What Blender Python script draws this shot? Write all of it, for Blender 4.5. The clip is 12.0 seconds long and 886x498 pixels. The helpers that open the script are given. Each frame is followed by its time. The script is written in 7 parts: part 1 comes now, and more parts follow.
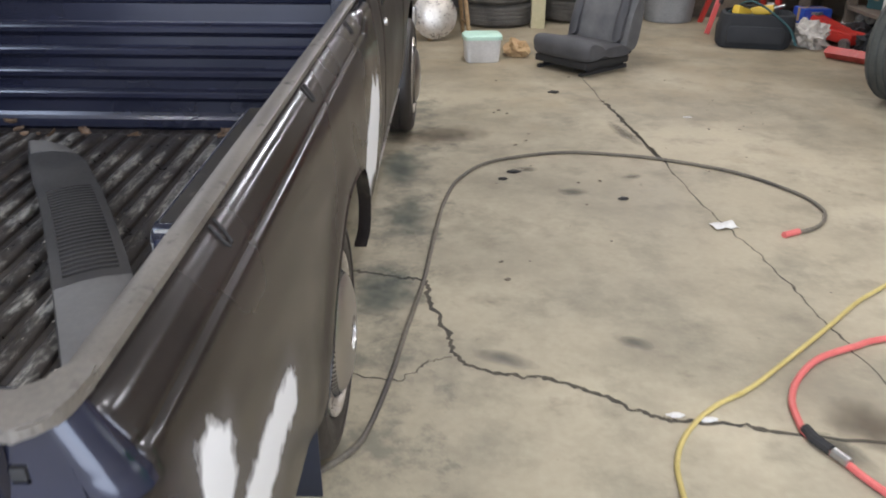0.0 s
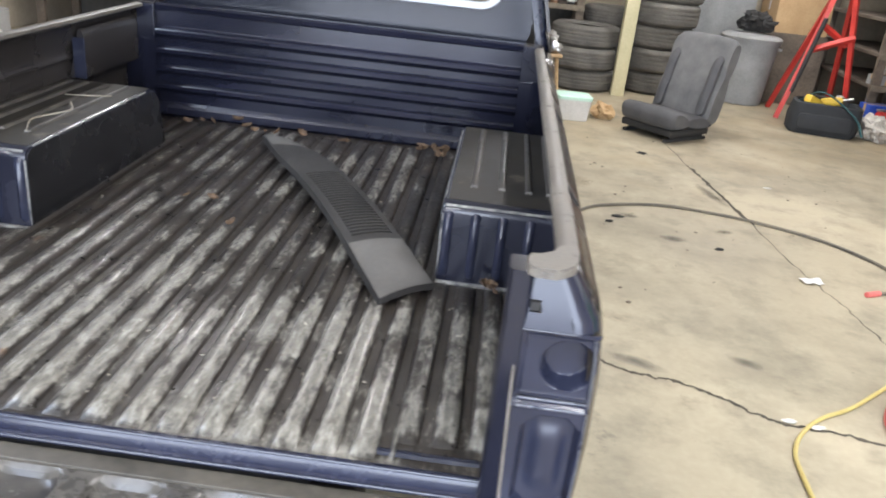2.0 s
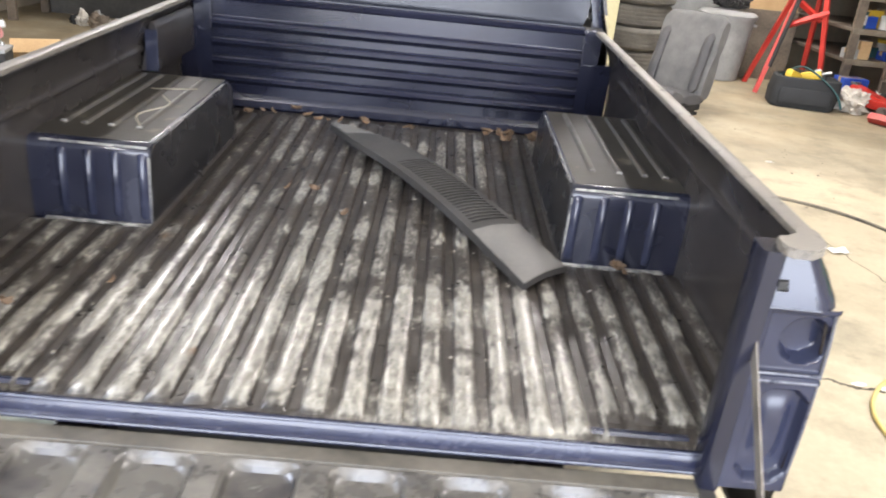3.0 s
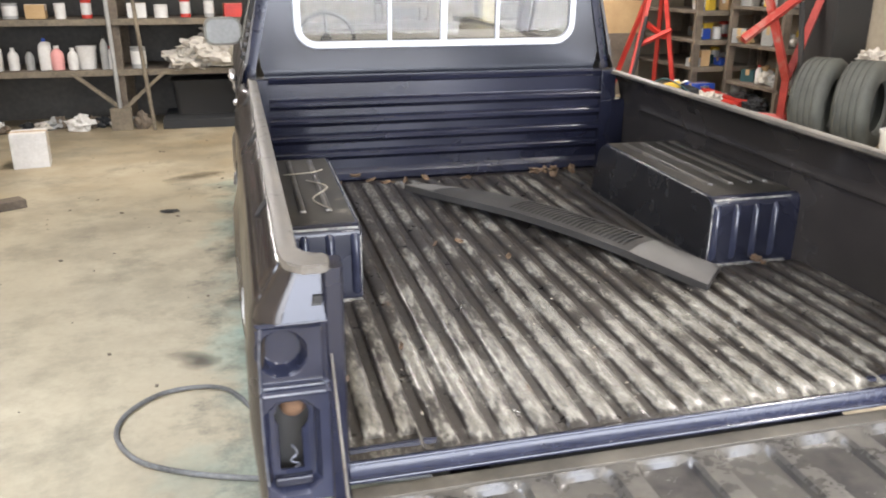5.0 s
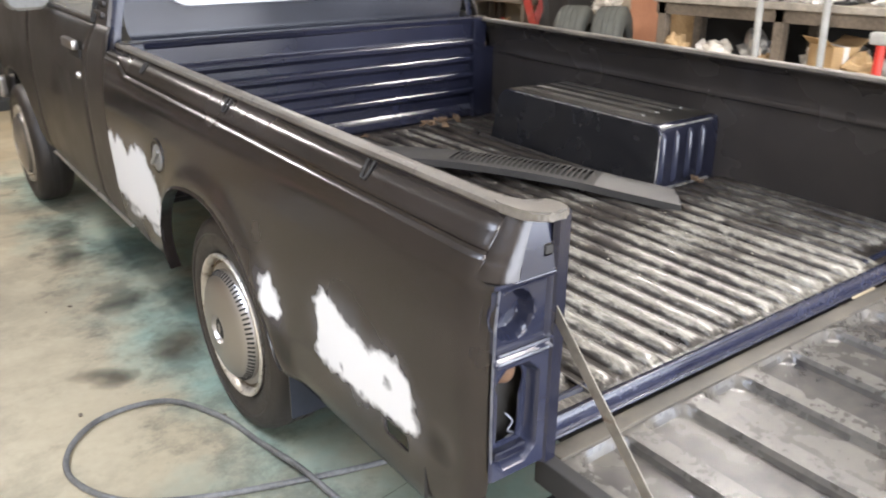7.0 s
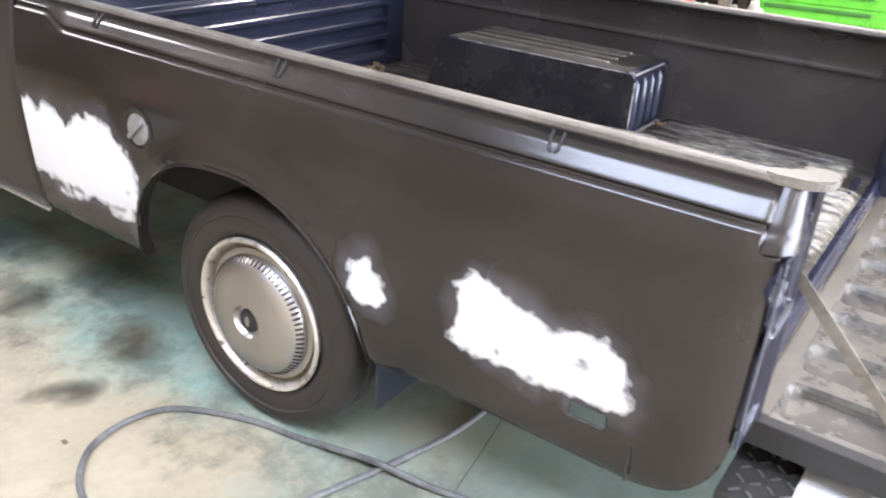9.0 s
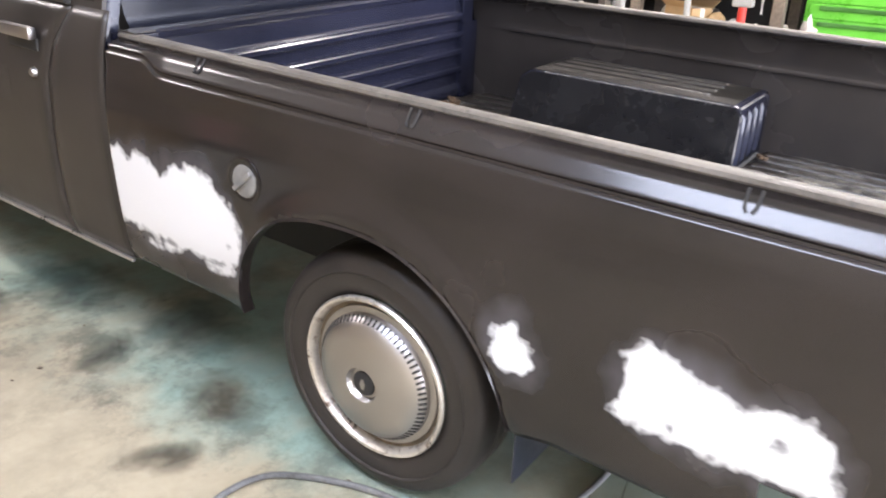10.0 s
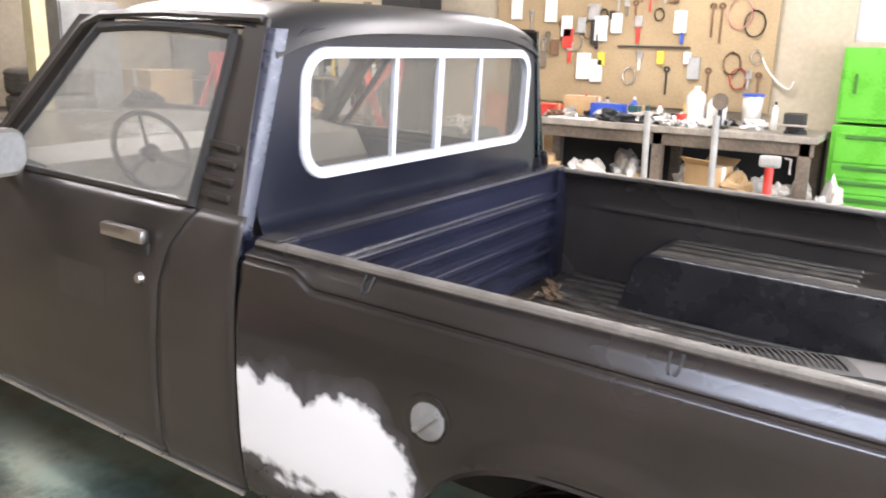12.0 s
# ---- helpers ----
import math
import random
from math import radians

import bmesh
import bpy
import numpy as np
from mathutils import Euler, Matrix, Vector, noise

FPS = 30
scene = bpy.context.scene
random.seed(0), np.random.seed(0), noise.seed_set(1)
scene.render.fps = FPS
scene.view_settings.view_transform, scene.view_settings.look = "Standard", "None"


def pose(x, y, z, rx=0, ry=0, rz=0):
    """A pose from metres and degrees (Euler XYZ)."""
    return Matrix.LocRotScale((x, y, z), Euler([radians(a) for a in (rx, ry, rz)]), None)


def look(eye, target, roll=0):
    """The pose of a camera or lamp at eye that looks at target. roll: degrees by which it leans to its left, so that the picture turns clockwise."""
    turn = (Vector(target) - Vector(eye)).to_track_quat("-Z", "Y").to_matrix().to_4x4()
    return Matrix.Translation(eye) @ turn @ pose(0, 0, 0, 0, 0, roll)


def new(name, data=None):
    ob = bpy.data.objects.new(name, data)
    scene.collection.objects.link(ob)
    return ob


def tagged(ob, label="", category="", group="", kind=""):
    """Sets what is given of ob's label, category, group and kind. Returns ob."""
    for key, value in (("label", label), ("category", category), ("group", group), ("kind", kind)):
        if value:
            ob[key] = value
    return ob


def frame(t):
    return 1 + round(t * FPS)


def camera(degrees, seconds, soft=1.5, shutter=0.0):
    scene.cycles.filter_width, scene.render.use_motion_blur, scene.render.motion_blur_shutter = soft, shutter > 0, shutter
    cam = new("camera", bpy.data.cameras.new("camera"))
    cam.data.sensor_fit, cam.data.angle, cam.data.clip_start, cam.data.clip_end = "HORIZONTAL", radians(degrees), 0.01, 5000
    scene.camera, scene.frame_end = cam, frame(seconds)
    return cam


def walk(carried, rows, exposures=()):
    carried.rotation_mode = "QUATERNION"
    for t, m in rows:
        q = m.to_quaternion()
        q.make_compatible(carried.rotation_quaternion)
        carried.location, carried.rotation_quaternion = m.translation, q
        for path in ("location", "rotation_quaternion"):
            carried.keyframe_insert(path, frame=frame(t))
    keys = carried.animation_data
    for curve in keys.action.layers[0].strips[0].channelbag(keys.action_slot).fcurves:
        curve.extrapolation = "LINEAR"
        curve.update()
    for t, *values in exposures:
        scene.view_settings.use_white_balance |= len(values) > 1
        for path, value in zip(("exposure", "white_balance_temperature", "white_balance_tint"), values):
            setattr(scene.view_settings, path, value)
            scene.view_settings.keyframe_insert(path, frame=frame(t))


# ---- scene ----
cam = camera(58.1, 12.0, soft=1.9, shutter=0.4)
PATH = [
    (0, (1.041, -0.566, 1.294), (1.006, 1.239, 0.433), 0.3),
    (0.5, (1.096, -0.775, 1.31), (1.034, 1.037, 0.465), 1.2),
    (1, (1.023, -0.899, 1.311), (0.836, 0.936, 0.538), 5.3),
    (1.5, (0.801, -0.994, 1.304), (0.675, 0.853, 0.547), 5.3),
    (2, (0.593, -1.054, 1.301), (0.507, 0.803, 0.564), 6.3),
    (2.5, (0.359, -1.05, 1.287), (0.364, 0.802, 0.531), 5.5),
    (3, (0.159, -1.105, 1.284), (0.21, 0.74, 0.515), 5.9),
    (3.5, (-0.116, -1.275, 1.311), (-0.054, 0.584, 0.577), 4.2),
    (3.7, (-0.204, -1.292, 1.328), (-0.094, 0.572, 0.612), 5.1),
    (5.3, (-0.911, -1.202, 1.303), (-0.376, 0.616, 0.664), 0.7),
    (5.5, (-0.998, -1.193, 1.294), (-0.428, 0.612, 0.649), 2.2),
    (6, (-1.174, -1.084, 1.279), (-0.514, 0.693, 0.643), 0.7),
    (6.5, (-1.313, -0.937, 1.264), (-0.445, 0.714, 0.542), 0.8),
    (6.7, (-1.357, -0.896, 1.253), (-0.385, 0.697, 0.534), 0.4),
    (8.3, (-1.742, -0.462, 1.271), (-0.379, 0.732, 0.426), 0.8),
    (8.5, (-1.768, -0.404, 1.27), (-0.366, 0.749, 0.428), 2.2),
    (9, (-1.861, -0.228, 1.273), (-0.373, 0.795, 0.413), 2.4),
    (9.5, (-1.922, -0.094, 1.284), (-0.419, 0.933, 0.455), 2.6),
    (10, (-1.888, 0.058, 1.285), (-0.405, 1.122, 0.468), 1.1),
    (10.5, (-1.821, 0.211, 1.28), (-0.378, 1.282, 0.402), 0.0),
    (11, (-1.84, 0.351, 1.299), (-0.326, 1.438, 0.574), -0.4),
    (11.5, (-1.905, 0.507, 1.383), (-0.255, 1.514, 0.871), -0.1),
    (12, (-1.924, 0.625, 1.378), (-0.298, 1.678, 0.88), 1.3),
]
walk(cam, [(t, look(eye, target, roll)) for t, eye, target, roll in PATH],
     exposures=[(0, -0.19, 5970, 15), (1.0, 0.0, 5960, 14), (2.0, 0.36, 6150, 13), (2.5, 0.52, 6400, 14), (3.0, 0.88, 6500, 14), (3.5, 1.28, 6600, 14), (5.5, 0.55, 6650, 14), (6.5, 0.6, 6650, 14),
                (8.5, 0.99, 6300, 18), (9.0, 1.13, 6300, 18), (9.5, 1.08, 6380, 19), (10.0, 1.02, 6480, 19), (10.5, 1.06, 6480, 19), (11, 1.39, 6450, 18), (11.5, 1.07, 6450, 18), (12, 0.93, 6430, 18)])

# ---- light ----
world = bpy.data.worlds.new("overcast_sky")
scene.world = world
world.use_nodes = True
wn = world.node_tree.nodes
sky = wn.new("ShaderNodeTexSky")
sky.sky_type = "NISHITA"
sky.sun_disc = False
sky.sun_elevation, sky.sun_rotation = radians(40), radians(200)
wn["Background"].inputs["Strength"].default_value = 0.12
world.node_tree.links.new(sky.outputs[0], wn["Background"].inputs["Color"])

CEIL = 3.0
X_L, X_R, Y_B, Y_F = -4.2, 4.8, -4.6, 8.1      # inner faces of the walls


def area(name, m, sx, sy, watts, colour):
    lamp = bpy.data.lights.new(name, "AREA")
    lamp.shape, lamp.size, lamp.size_y = "RECTANGLE", sx, sy
    lamp.energy, lamp.color = watts, colour
    ob = new(name, lamp)
    ob.matrix_world = m
    return ob


# ceiling tubes and the open garage door behind
TUBES = [(1.9, 0.6), (-1.5, 4.6), (1.3, 4.8), (3.5, 2.6), (3.0, 6.6), (-1.4, -2.4), (1.4, -2.4)]
PANELS = [(-1.90, 0.80), (-1.90, -0.45), (-2.51, 0.80), (-2.51, -0.45)]      # wide four-tube fixtures
TUBE_WATTS, DOOR_WATTS = 52, 480
for i, (tx, ty) in enumerate(TUBES):
    area("tube_light", pose(tx, ty, CEIL - 0.125, 0, 0, 0), 0.16, 1.2, TUBE_WATTS, (1.0, 0.975, 0.94))
for tx, ty in PANELS:
    area("panel_light", pose(tx, ty, CEIL - 0.085, 0, 0, 0), 0.56, 1.16, 24, (0.66, 0.79, 1.0))
area("door_daylight", pose(0.9, Y_B - 0.05, 1.25, 90, 0, 180) @ pose(0, 0, 0, 180), 7.0, 2.3, DOOR_WATTS, (0.80, 0.88, 1.0))

# ---- materials ----
def mat(name, a, b, rough=0.6, metal=0.0, scale=6.0, fine=60.0, bump=0.05, rough_var=0.15, fine_mix=0.35,
        dust=None, dust_amount=0.0, dust_scale=3.0, detail=6.0, coat=0.0, emit=None, alpha_glass=0.0, spec=0.5):
    """Two-scale procedural surface: patches between colours a and b, grain, an optional dust layer, bump."""
    m = bpy.data.materials.new(name)
    m.use_nodes = True
    nt = m.node_tree
    n, ln = nt.nodes, nt.links
    bs = n["Principled BSDF"]
    tc = n.new("ShaderNodeTexCoord")
    n1, n2 = n.new("ShaderNodeTexNoise"), n.new("ShaderNodeTexNoise")
    n1.inputs["Scale"].default_value, n1.inputs["Detail"].default_value = scale, detail
    n2.inputs["Scale"].default_value, n2.inputs["Detail"].default_value = fine, 4
    for q in (n1, n2):
        ln.new(tc.outputs["Object"], q.inputs["Vector"])
    mixf = n.new("ShaderNodeMix")
    mixf.data_type = "FLOAT"
    mixf.inputs[0].default_value = fine_mix
    ln.new(n1.outputs["Fac"], mixf.inputs[2])
    ln.new(n2.outputs["Fac"], mixf.inputs[3])
    ramp = n.new("ShaderNodeValToRGB")
    ramp.color_ramp.elements[0].position, ramp.color_ramp.elements[1].position = 0.35, 0.66
    ramp.color_ramp.elements[0].color, ramp.color_ramp.elements[1].color = (*a, 1), (*b, 1)
    ln.new(mixf.outputs[0], ramp.inputs[0])
    colour = ramp.outputs[0]
    rr = n.new("ShaderNodeMapRange")
    rr.inputs["To Min"].default_value, rr.inputs["To Max"].default_value = max(rough - rough_var, 0.03), min(rough + rough_var, 1)
    rr.inputs["From Min"].default_value, rr.inputs["From Max"].default_value = 0.3, 0.7
    ln.new(mixf.outputs[0], rr.inputs["Value"])
    rough_out = rr.outputs[0]
    if dust:
        n3 = n.new("ShaderNodeTexNoise")
        n3.inputs["Scale"].default_value, n3.inputs["Detail"].default_value, n3.inputs["Roughness"].default_value = dust_scale, 8, 0.7
        ln.new(tc.outputs["Object"], n3.inputs["Vector"])
        dr = n.new("ShaderNodeMapRange")
        dr.inputs["From Min"].default_value, dr.inputs["From Max"].default_value = 0.62 - dust_amount * 0.35, 0.75 - dust_amount * 0.25
        ln.new(n3.outputs["Fac"], dr.inputs["Value"])
        dm = n.new("ShaderNodeMix")
        dm.data_type = "RGBA"
        ln.new(dr.outputs[0], dm.inputs[0])
        ln.new(colour, dm.inputs[6])
        dm.inputs[7].default_value = (*dust, 1)
        colour = dm.outputs[2]
        rm = n.new("ShaderNodeMix")
        rm.data_type = "FLOAT"
        ln.new(dr.outputs[0], rm.inputs[0])
        ln.new(rough_out, rm.inputs[2])
        rm.inputs[3].default_value = 0.85
        rough_out = rm.outputs[0]
    ln.new(colour, bs.inputs["Base Color"])
    ln.new(rough_out, bs.inputs["Roughness"])
    bs.inputs["Metallic"].default_value = metal
    bs.inputs["Specular IOR Level"].default_value = spec
    bs.inputs["Coat Weight"].default_value = coat
    if alpha_glass:
        bs.inputs["Transmission Weight"].default_value = alpha_glass
        bs.inputs["IOR"].default_value = 1.2
    if emit:
        bs.inputs["Emission Color"].default_value, bs.inputs["Emission Strength"].default_value = (*emit[:3], 1), emit[3]
    if bump:
        bp = n.new("ShaderNodeBump")
        bp.inputs["Strength"].default_value, bp.inputs["Distance"].default_value = min(bump * 4, 1), 0.004
        ln.new(mixf.outputs[0], bp.inputs["Height"])
        ln.new(bp.outputs[0], bs.inputs["Normal"])
    return m


PRIMER = mat("black_primer", (0.0108, 0.0088, 0.0081), (0.0222, 0.0172, 0.0153), 0.25, spec=0.52, scale=2.3, fine=11, bump=0.0, rough_var=0.075, fine_mix=0.10, detail=2)
CABPRIMER = mat("dusty_cab_primer", (0.0150, 0.0125, 0.0110), (0.0320, 0.0262, 0.0222), 0.40, scale=2.6, fine=24, bump=0.01, rough_var=0.10, fine_mix=0.15, detail=3)
NAVY = mat("navy_paint", (0.0078, 0.0085, 0.0155), (0.0135, 0.0148, 0.0275), 0.19, scale=2.5, fine=8, bump=0.0, rough_var=0.04, fine_mix=0.2, detail=1,
           dust=(0.10, 0.098, 0.10), dust_amount=-0.36, dust_scale=45)
# navy darkened for the cab back, against the panel lights' brightness
CABNAVY = mat("darkened_cab_navy", (0.006, 0.0070, 0.0118), (0.0105, 0.0122, 0.020), 0.22, scale=2.5, fine=8, bump=0.0, rough_var=0.04, fine_mix=0.2, detail=2)
# box navy turned near black for the flank: its shaded side painted in
FLANK = mat("scuffed_darkened_flank", (0.011, 0.0108, 0.0118), (0.020, 0.0195, 0.0205), 0.27, scale=6, fine=30, bump=0.0, rough_var=0.03, fine_mix=0.2, detail=3, dust=(0.10, 0.095, 0.09), dust_amount=-0.22, dust_scale=35)
# lighter navy, partly rubbed; paints the light caught by ridges, beads and lips
BRIGHTNAVY = mat("rubbed_lit_navy", (0.0115, 0.0135, 0.026), (0.027, 0.030, 0.049), 0.20, scale=9, fine=40, bump=0.0, rough_var=0.05,
                 dust=(0.20, 0.20, 0.20), dust_amount=-0.08, dust_scale=30)
POSTPAINT = mat("scuffed_navy_post", (0.0105, 0.012, 0.0225), (0.021, 0.024, 0.043), 0.17, scale=5, fine=14, bump=0.0, rough_var=0.06, fine_mix=0.2, detail=2,
                dust=(0.16, 0.16, 0.17), dust_amount=-0.25, dust_scale=45)
BOXPAINT = mat("scuffed_navy_box", (0.0092, 0.0100, 0.0175), (0.0147, 0.0158, 0.0275), 0.24, scale=4, fine=12, bump=0.0, rough_var=0.08, fine_mix=0.2, detail=2,
               dust=(0.10, 0.09, 0.08), dust_amount=-0.25, dust_scale=40)
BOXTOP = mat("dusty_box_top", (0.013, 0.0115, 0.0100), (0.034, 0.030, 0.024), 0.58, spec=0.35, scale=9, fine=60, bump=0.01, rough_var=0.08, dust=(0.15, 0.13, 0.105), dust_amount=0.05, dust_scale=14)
DUSTYNAVY = mat("dusty_navy_ridge", (0.022, 0.020, 0.019), (0.075, 0.067, 0.055), 0.42, scale=20, fine=90, bump=0.01)
WORN = mat("worn_paint_edge", (0.03, 0.03, 0.036), (0.34, 0.33, 0.30), 0.5, scale=45, fine=160, bump=0.02)
# bright metal tone for painted glints on the lamp post, and bare wire
EDGE = mat("glint_and_bare_metal", (0.05, 0.055, 0.075), (0.16, 0.165, 0.18), 0.35, metal=0.4, scale=20, fine=80, bump=0.0)
OLDSTEEL = mat("dull_steel", (0.10, 0.09, 0.075), (0.22, 0.20, 0.17), 0.5, metal=0.5, scale=14, fine=60, bump=0.01,
               dust=(0.10, 0.05, 0.025), dust_amount=0.1, dust_scale=25)
BEDWALL = mat("bed_wall_paint", (0.025, 0.0222, 0.0208), (0.037, 0.0325, 0.0300), 0.27, scale=3, fine=8, bump=0.0, rough_var=0.02, fine_mix=0.2, detail=3,
              dust=(0.12, 0.11, 0.10), dust_amount=-0.30, dust_scale=40)
RAIL = mat("dusty_rail", (0.058, 0.051, 0.042), (0.140, 0.125, 0.104), 0.48, scale=9, fine=140, bump=0.05,
           dust=(0.05, 0.045, 0.04), dust_amount=0.12, dust_scale=26)
RUBBER = mat("tyre_rubber", (0.014, 0.0115, 0.010), (0.028, 0.0225, 0.019), 0.5, scale=8, fine=90, bump=0.03)
OLDRUBBER = mat("dusty_tyre_rubber", (0.065, 0.061, 0.053), (0.15, 0.138, 0.118), 0.8, scale=7, fine=70, bump=0.05)
CHROME = mat("brushed_hubcap_metal", (0.36, 0.345, 0.335), (0.46, 0.445, 0.43), 0.33, metal=1.0, scale=3, fine=12, bump=0, rough_var=0.03, fine_mix=0.1, detail=1)
RIMPAINT = mat("tarnished_rim", (0.46, 0.42, 0.36), (0.72, 0.68, 0.61), 0.34, metal=0.7, scale=12, fine=60, bump=0.01,
               dust=(0.14, 0.08, 0.045), dust_amount=0.22, dust_scale=38)
STEEL = mat("bare_steel", (0.35, 0.34, 0.33), (0.55, 0.54, 0.52), 0.35, metal=0.9, scale=10, fine=80, bump=0.02)
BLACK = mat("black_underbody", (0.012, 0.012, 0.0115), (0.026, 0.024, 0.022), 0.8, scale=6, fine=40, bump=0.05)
WHITEMETAL = mat("white_window_trim", (0.40, 0.41, 0.435), (0.50, 0.51, 0.54), 0.4, scale=5, fine=80, bump=0.01)
def clear_glass(name, dirt, shine_mix):
    m = bpy.data.materials.new(name)
    m.use_nodes = True
    n, ln = m.node_tree.nodes, m.node_tree.links
    n.remove(n["Principled BSDF"])
    clear, shine, mix = n.new("ShaderNodeBsdfTransparent"), n.new("ShaderNodeBsdfGlossy"), n.new("ShaderNodeMixShader")
    clear.inputs["Color"].default_value = (0.93, 0.935, 0.92, 1)
    shine.inputs["Roughness"].default_value = 0.03
    film, hazed = n.new("ShaderNodeBsdfDiffuse"), n.new("ShaderNodeMixShader")
    film.inputs["Color"].default_value = (0.45, 0.43, 0.38, 1)
    hazed.inputs[0].default_value = dirt
    mix.inputs[0].default_value = shine_mix
    ln.new(clear.outputs[0], mix.inputs[1])
    ln.new(shine.outputs[0], mix.inputs[2])
    ln.new(mix.outputs[0], hazed.inputs[1])
    ln.new(film.outputs[0], hazed.inputs[2])
    ln.new(hazed.outputs[0], n["Material Output"].inputs[0])
    return m


GLASS = clear_glass("cab_glass", 0.07, 0.05)
# the side film also paints a beige reflected haze over the dust
HAZYGLASS = clear_glass("dusty_hazed_glass", 0.30, 0.08)
REARGLASS = clear_glass("rear_glass", 0.06, 0.018)
RUST = mat("rusty_steel", (0.07, 0.035, 0.018), (0.17, 0.095, 0.05), 0.85, scale=14, fine=90, bump=0.08)
COWL = mat("grey_plastic_cowl", (0.021, 0.0195, 0.018), (0.038, 0.035, 0.032), 0.55, scale=5, fine=150, bump=0.03)
# lighter copy of the cowl grey: paints how its bent end catches light
COWLEND = mat("dusty_lit_cowl_end", (0.075, 0.070, 0.064), (0.125, 0.118, 0.108), 0.55, scale=6, fine=90, bump=0.02)
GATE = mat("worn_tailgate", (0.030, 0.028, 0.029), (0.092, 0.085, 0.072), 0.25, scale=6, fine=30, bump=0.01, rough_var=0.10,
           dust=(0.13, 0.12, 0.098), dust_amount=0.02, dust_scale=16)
GATERIB = mat("dusty_lit_gate_rib", (0.034, 0.032, 0.030), (0.112, 0.103, 0.088), 0.30, scale=13, fine=70, bump=0.02, rough_var=0.12,
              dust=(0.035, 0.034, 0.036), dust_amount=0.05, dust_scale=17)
GATEDUST = mat("dusty_gate_strip", (0.045, 0.040, 0.032), (0.11, 0.097, 0.076), 0.5, scale=9, fine=60, bump=0.02)
LEAF = mat("dry_leaf", (0.055, 0.034, 0.019), (0.17, 0.105, 0.058), 0.8, scale=30, fine=120, bump=0.05)
MUD = mat("mudflap_rubber", (0.008, 0.010, 0.016), (0.016, 0.019, 0.030), 0.42, scale=6, fine=60, bump=0.02)
WOOD = mat("raw_wood", (0.24, 0.15, 0.07), (0.42, 0.29, 0.15), 0.75, scale=5, fine=40, bump=0.06)
DARKWOOD = mat("grimy_wood", (0.07, 0.055, 0.04), (0.17, 0.135, 0.10), 0.8, scale=5, fine=40, bump=0.06)
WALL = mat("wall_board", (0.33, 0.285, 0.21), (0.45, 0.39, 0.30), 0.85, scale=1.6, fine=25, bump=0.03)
# darker copy of the wall board: shade put into the colour
SHADEWALL = mat("shaded_wall_board", (0.20, 0.165, 0.115), (0.30, 0.255, 0.185), 0.85, scale=1.6, fine=25, bump=0.03)
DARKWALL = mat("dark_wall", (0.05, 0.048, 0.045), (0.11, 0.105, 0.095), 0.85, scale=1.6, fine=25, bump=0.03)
CEILM = mat("ceiling_paint", (0.60, 0.58, 0.53), (0.72, 0.70, 0.65), 0.9, scale=1.2, fine=20, bump=0.02)
RED = mat("red_paint", (0.36, 0.022, 0.016), (0.55, 0.045, 0.03), 0.42, scale=8, fine=60, bump=0.02)
GREEN = mat("lime_green_paint", (0.075, 0.32, 0.024), (0.095, 0.39, 0.036), 0.32, scale=4, fine=60, bump=0.005)
WHITE = mat("white_plastic", (0.50, 0.485, 0.45), (0.66, 0.645, 0.61), 0.5, scale=6, fine=60, bump=0.02)
GREYP = mat("grey_plastic", (0.22, 0.22, 0.21), (0.33, 0.33, 0.315), 0.6, scale=5, fine=60, bump=0.03)
FABRIC = mat("grey_seat_fabric", (0.07, 0.07, 0.07), (0.15, 0.146, 0.142), 0.9, scale=7, fine=260, bump=0.10)
DARKFAB = mat("black_fabric", (0.012, 0.013, 0.014), (0.03, 0.032, 0.034), 0.85, scale=7, fine=200, bump=0.08)
TEAL = mat("teal_fabric", (0.012, 0.05, 0.055), (0.03, 0.09, 0.095), 0.8, scale=7, fine=200, bump=0.08)
YELLOW = mat("yellow_plastic", (0.55, 0.36, 0.03), (0.70, 0.48, 0.05), 0.5, scale=6, fine=60, bump=0.02)
BLUE = mat("blue_plastic", (0.015, 0.05, 0.30), (0.03, 0.09, 0.42), 0.5, scale=6, fine=60, bump=0.02)
CARD = mat("cardboard", (0.36, 0.23, 0.11), (0.48, 0.33, 0.17), 0.9, scale=5, fine=60, bump=0.03)
PINK = mat("pink_plastic", (0.60, 0.26, 0.24), (0.72, 0.36, 0.33), 0.5, scale=6, fine=60, bump=0.02)
RAG = mat("rag_cloth", (0.34, 0.31, 0.265), (0.58, 0.55, 0.49), 0.95, scale=12, fine=120, bump=0.12)
HOSE_Y = mat("yellow_hose", (0.40, 0.31, 0.09), (0.52, 0.42, 0.15), 0.55, scale=10, fine=80, bump=0.02)
HOSE_R = mat("red_hose", (0.48, 0.09, 0.08), (0.60, 0.15, 0.13), 0.5, scale=10, fine=80, bump=0.02)
CABLE = mat("black_cable", (0.045, 0.04, 0.034), (0.17, 0.145, 0.105), 0.65, scale=3, fine=80, bump=0.02)
GREYCABLE = mat("grey_cable", (0.05, 0.05, 0.049), (0.15, 0.15, 0.146), 0.6, scale=10, fine=80, bump=0.02)
LIGHTTUBE = mat("lit_tube", (0.9, 0.9, 0.85), (0.9, 0.9, 0.85), 0.5, bump=0, emit=(1.0, 0.95, 0.85, 6))

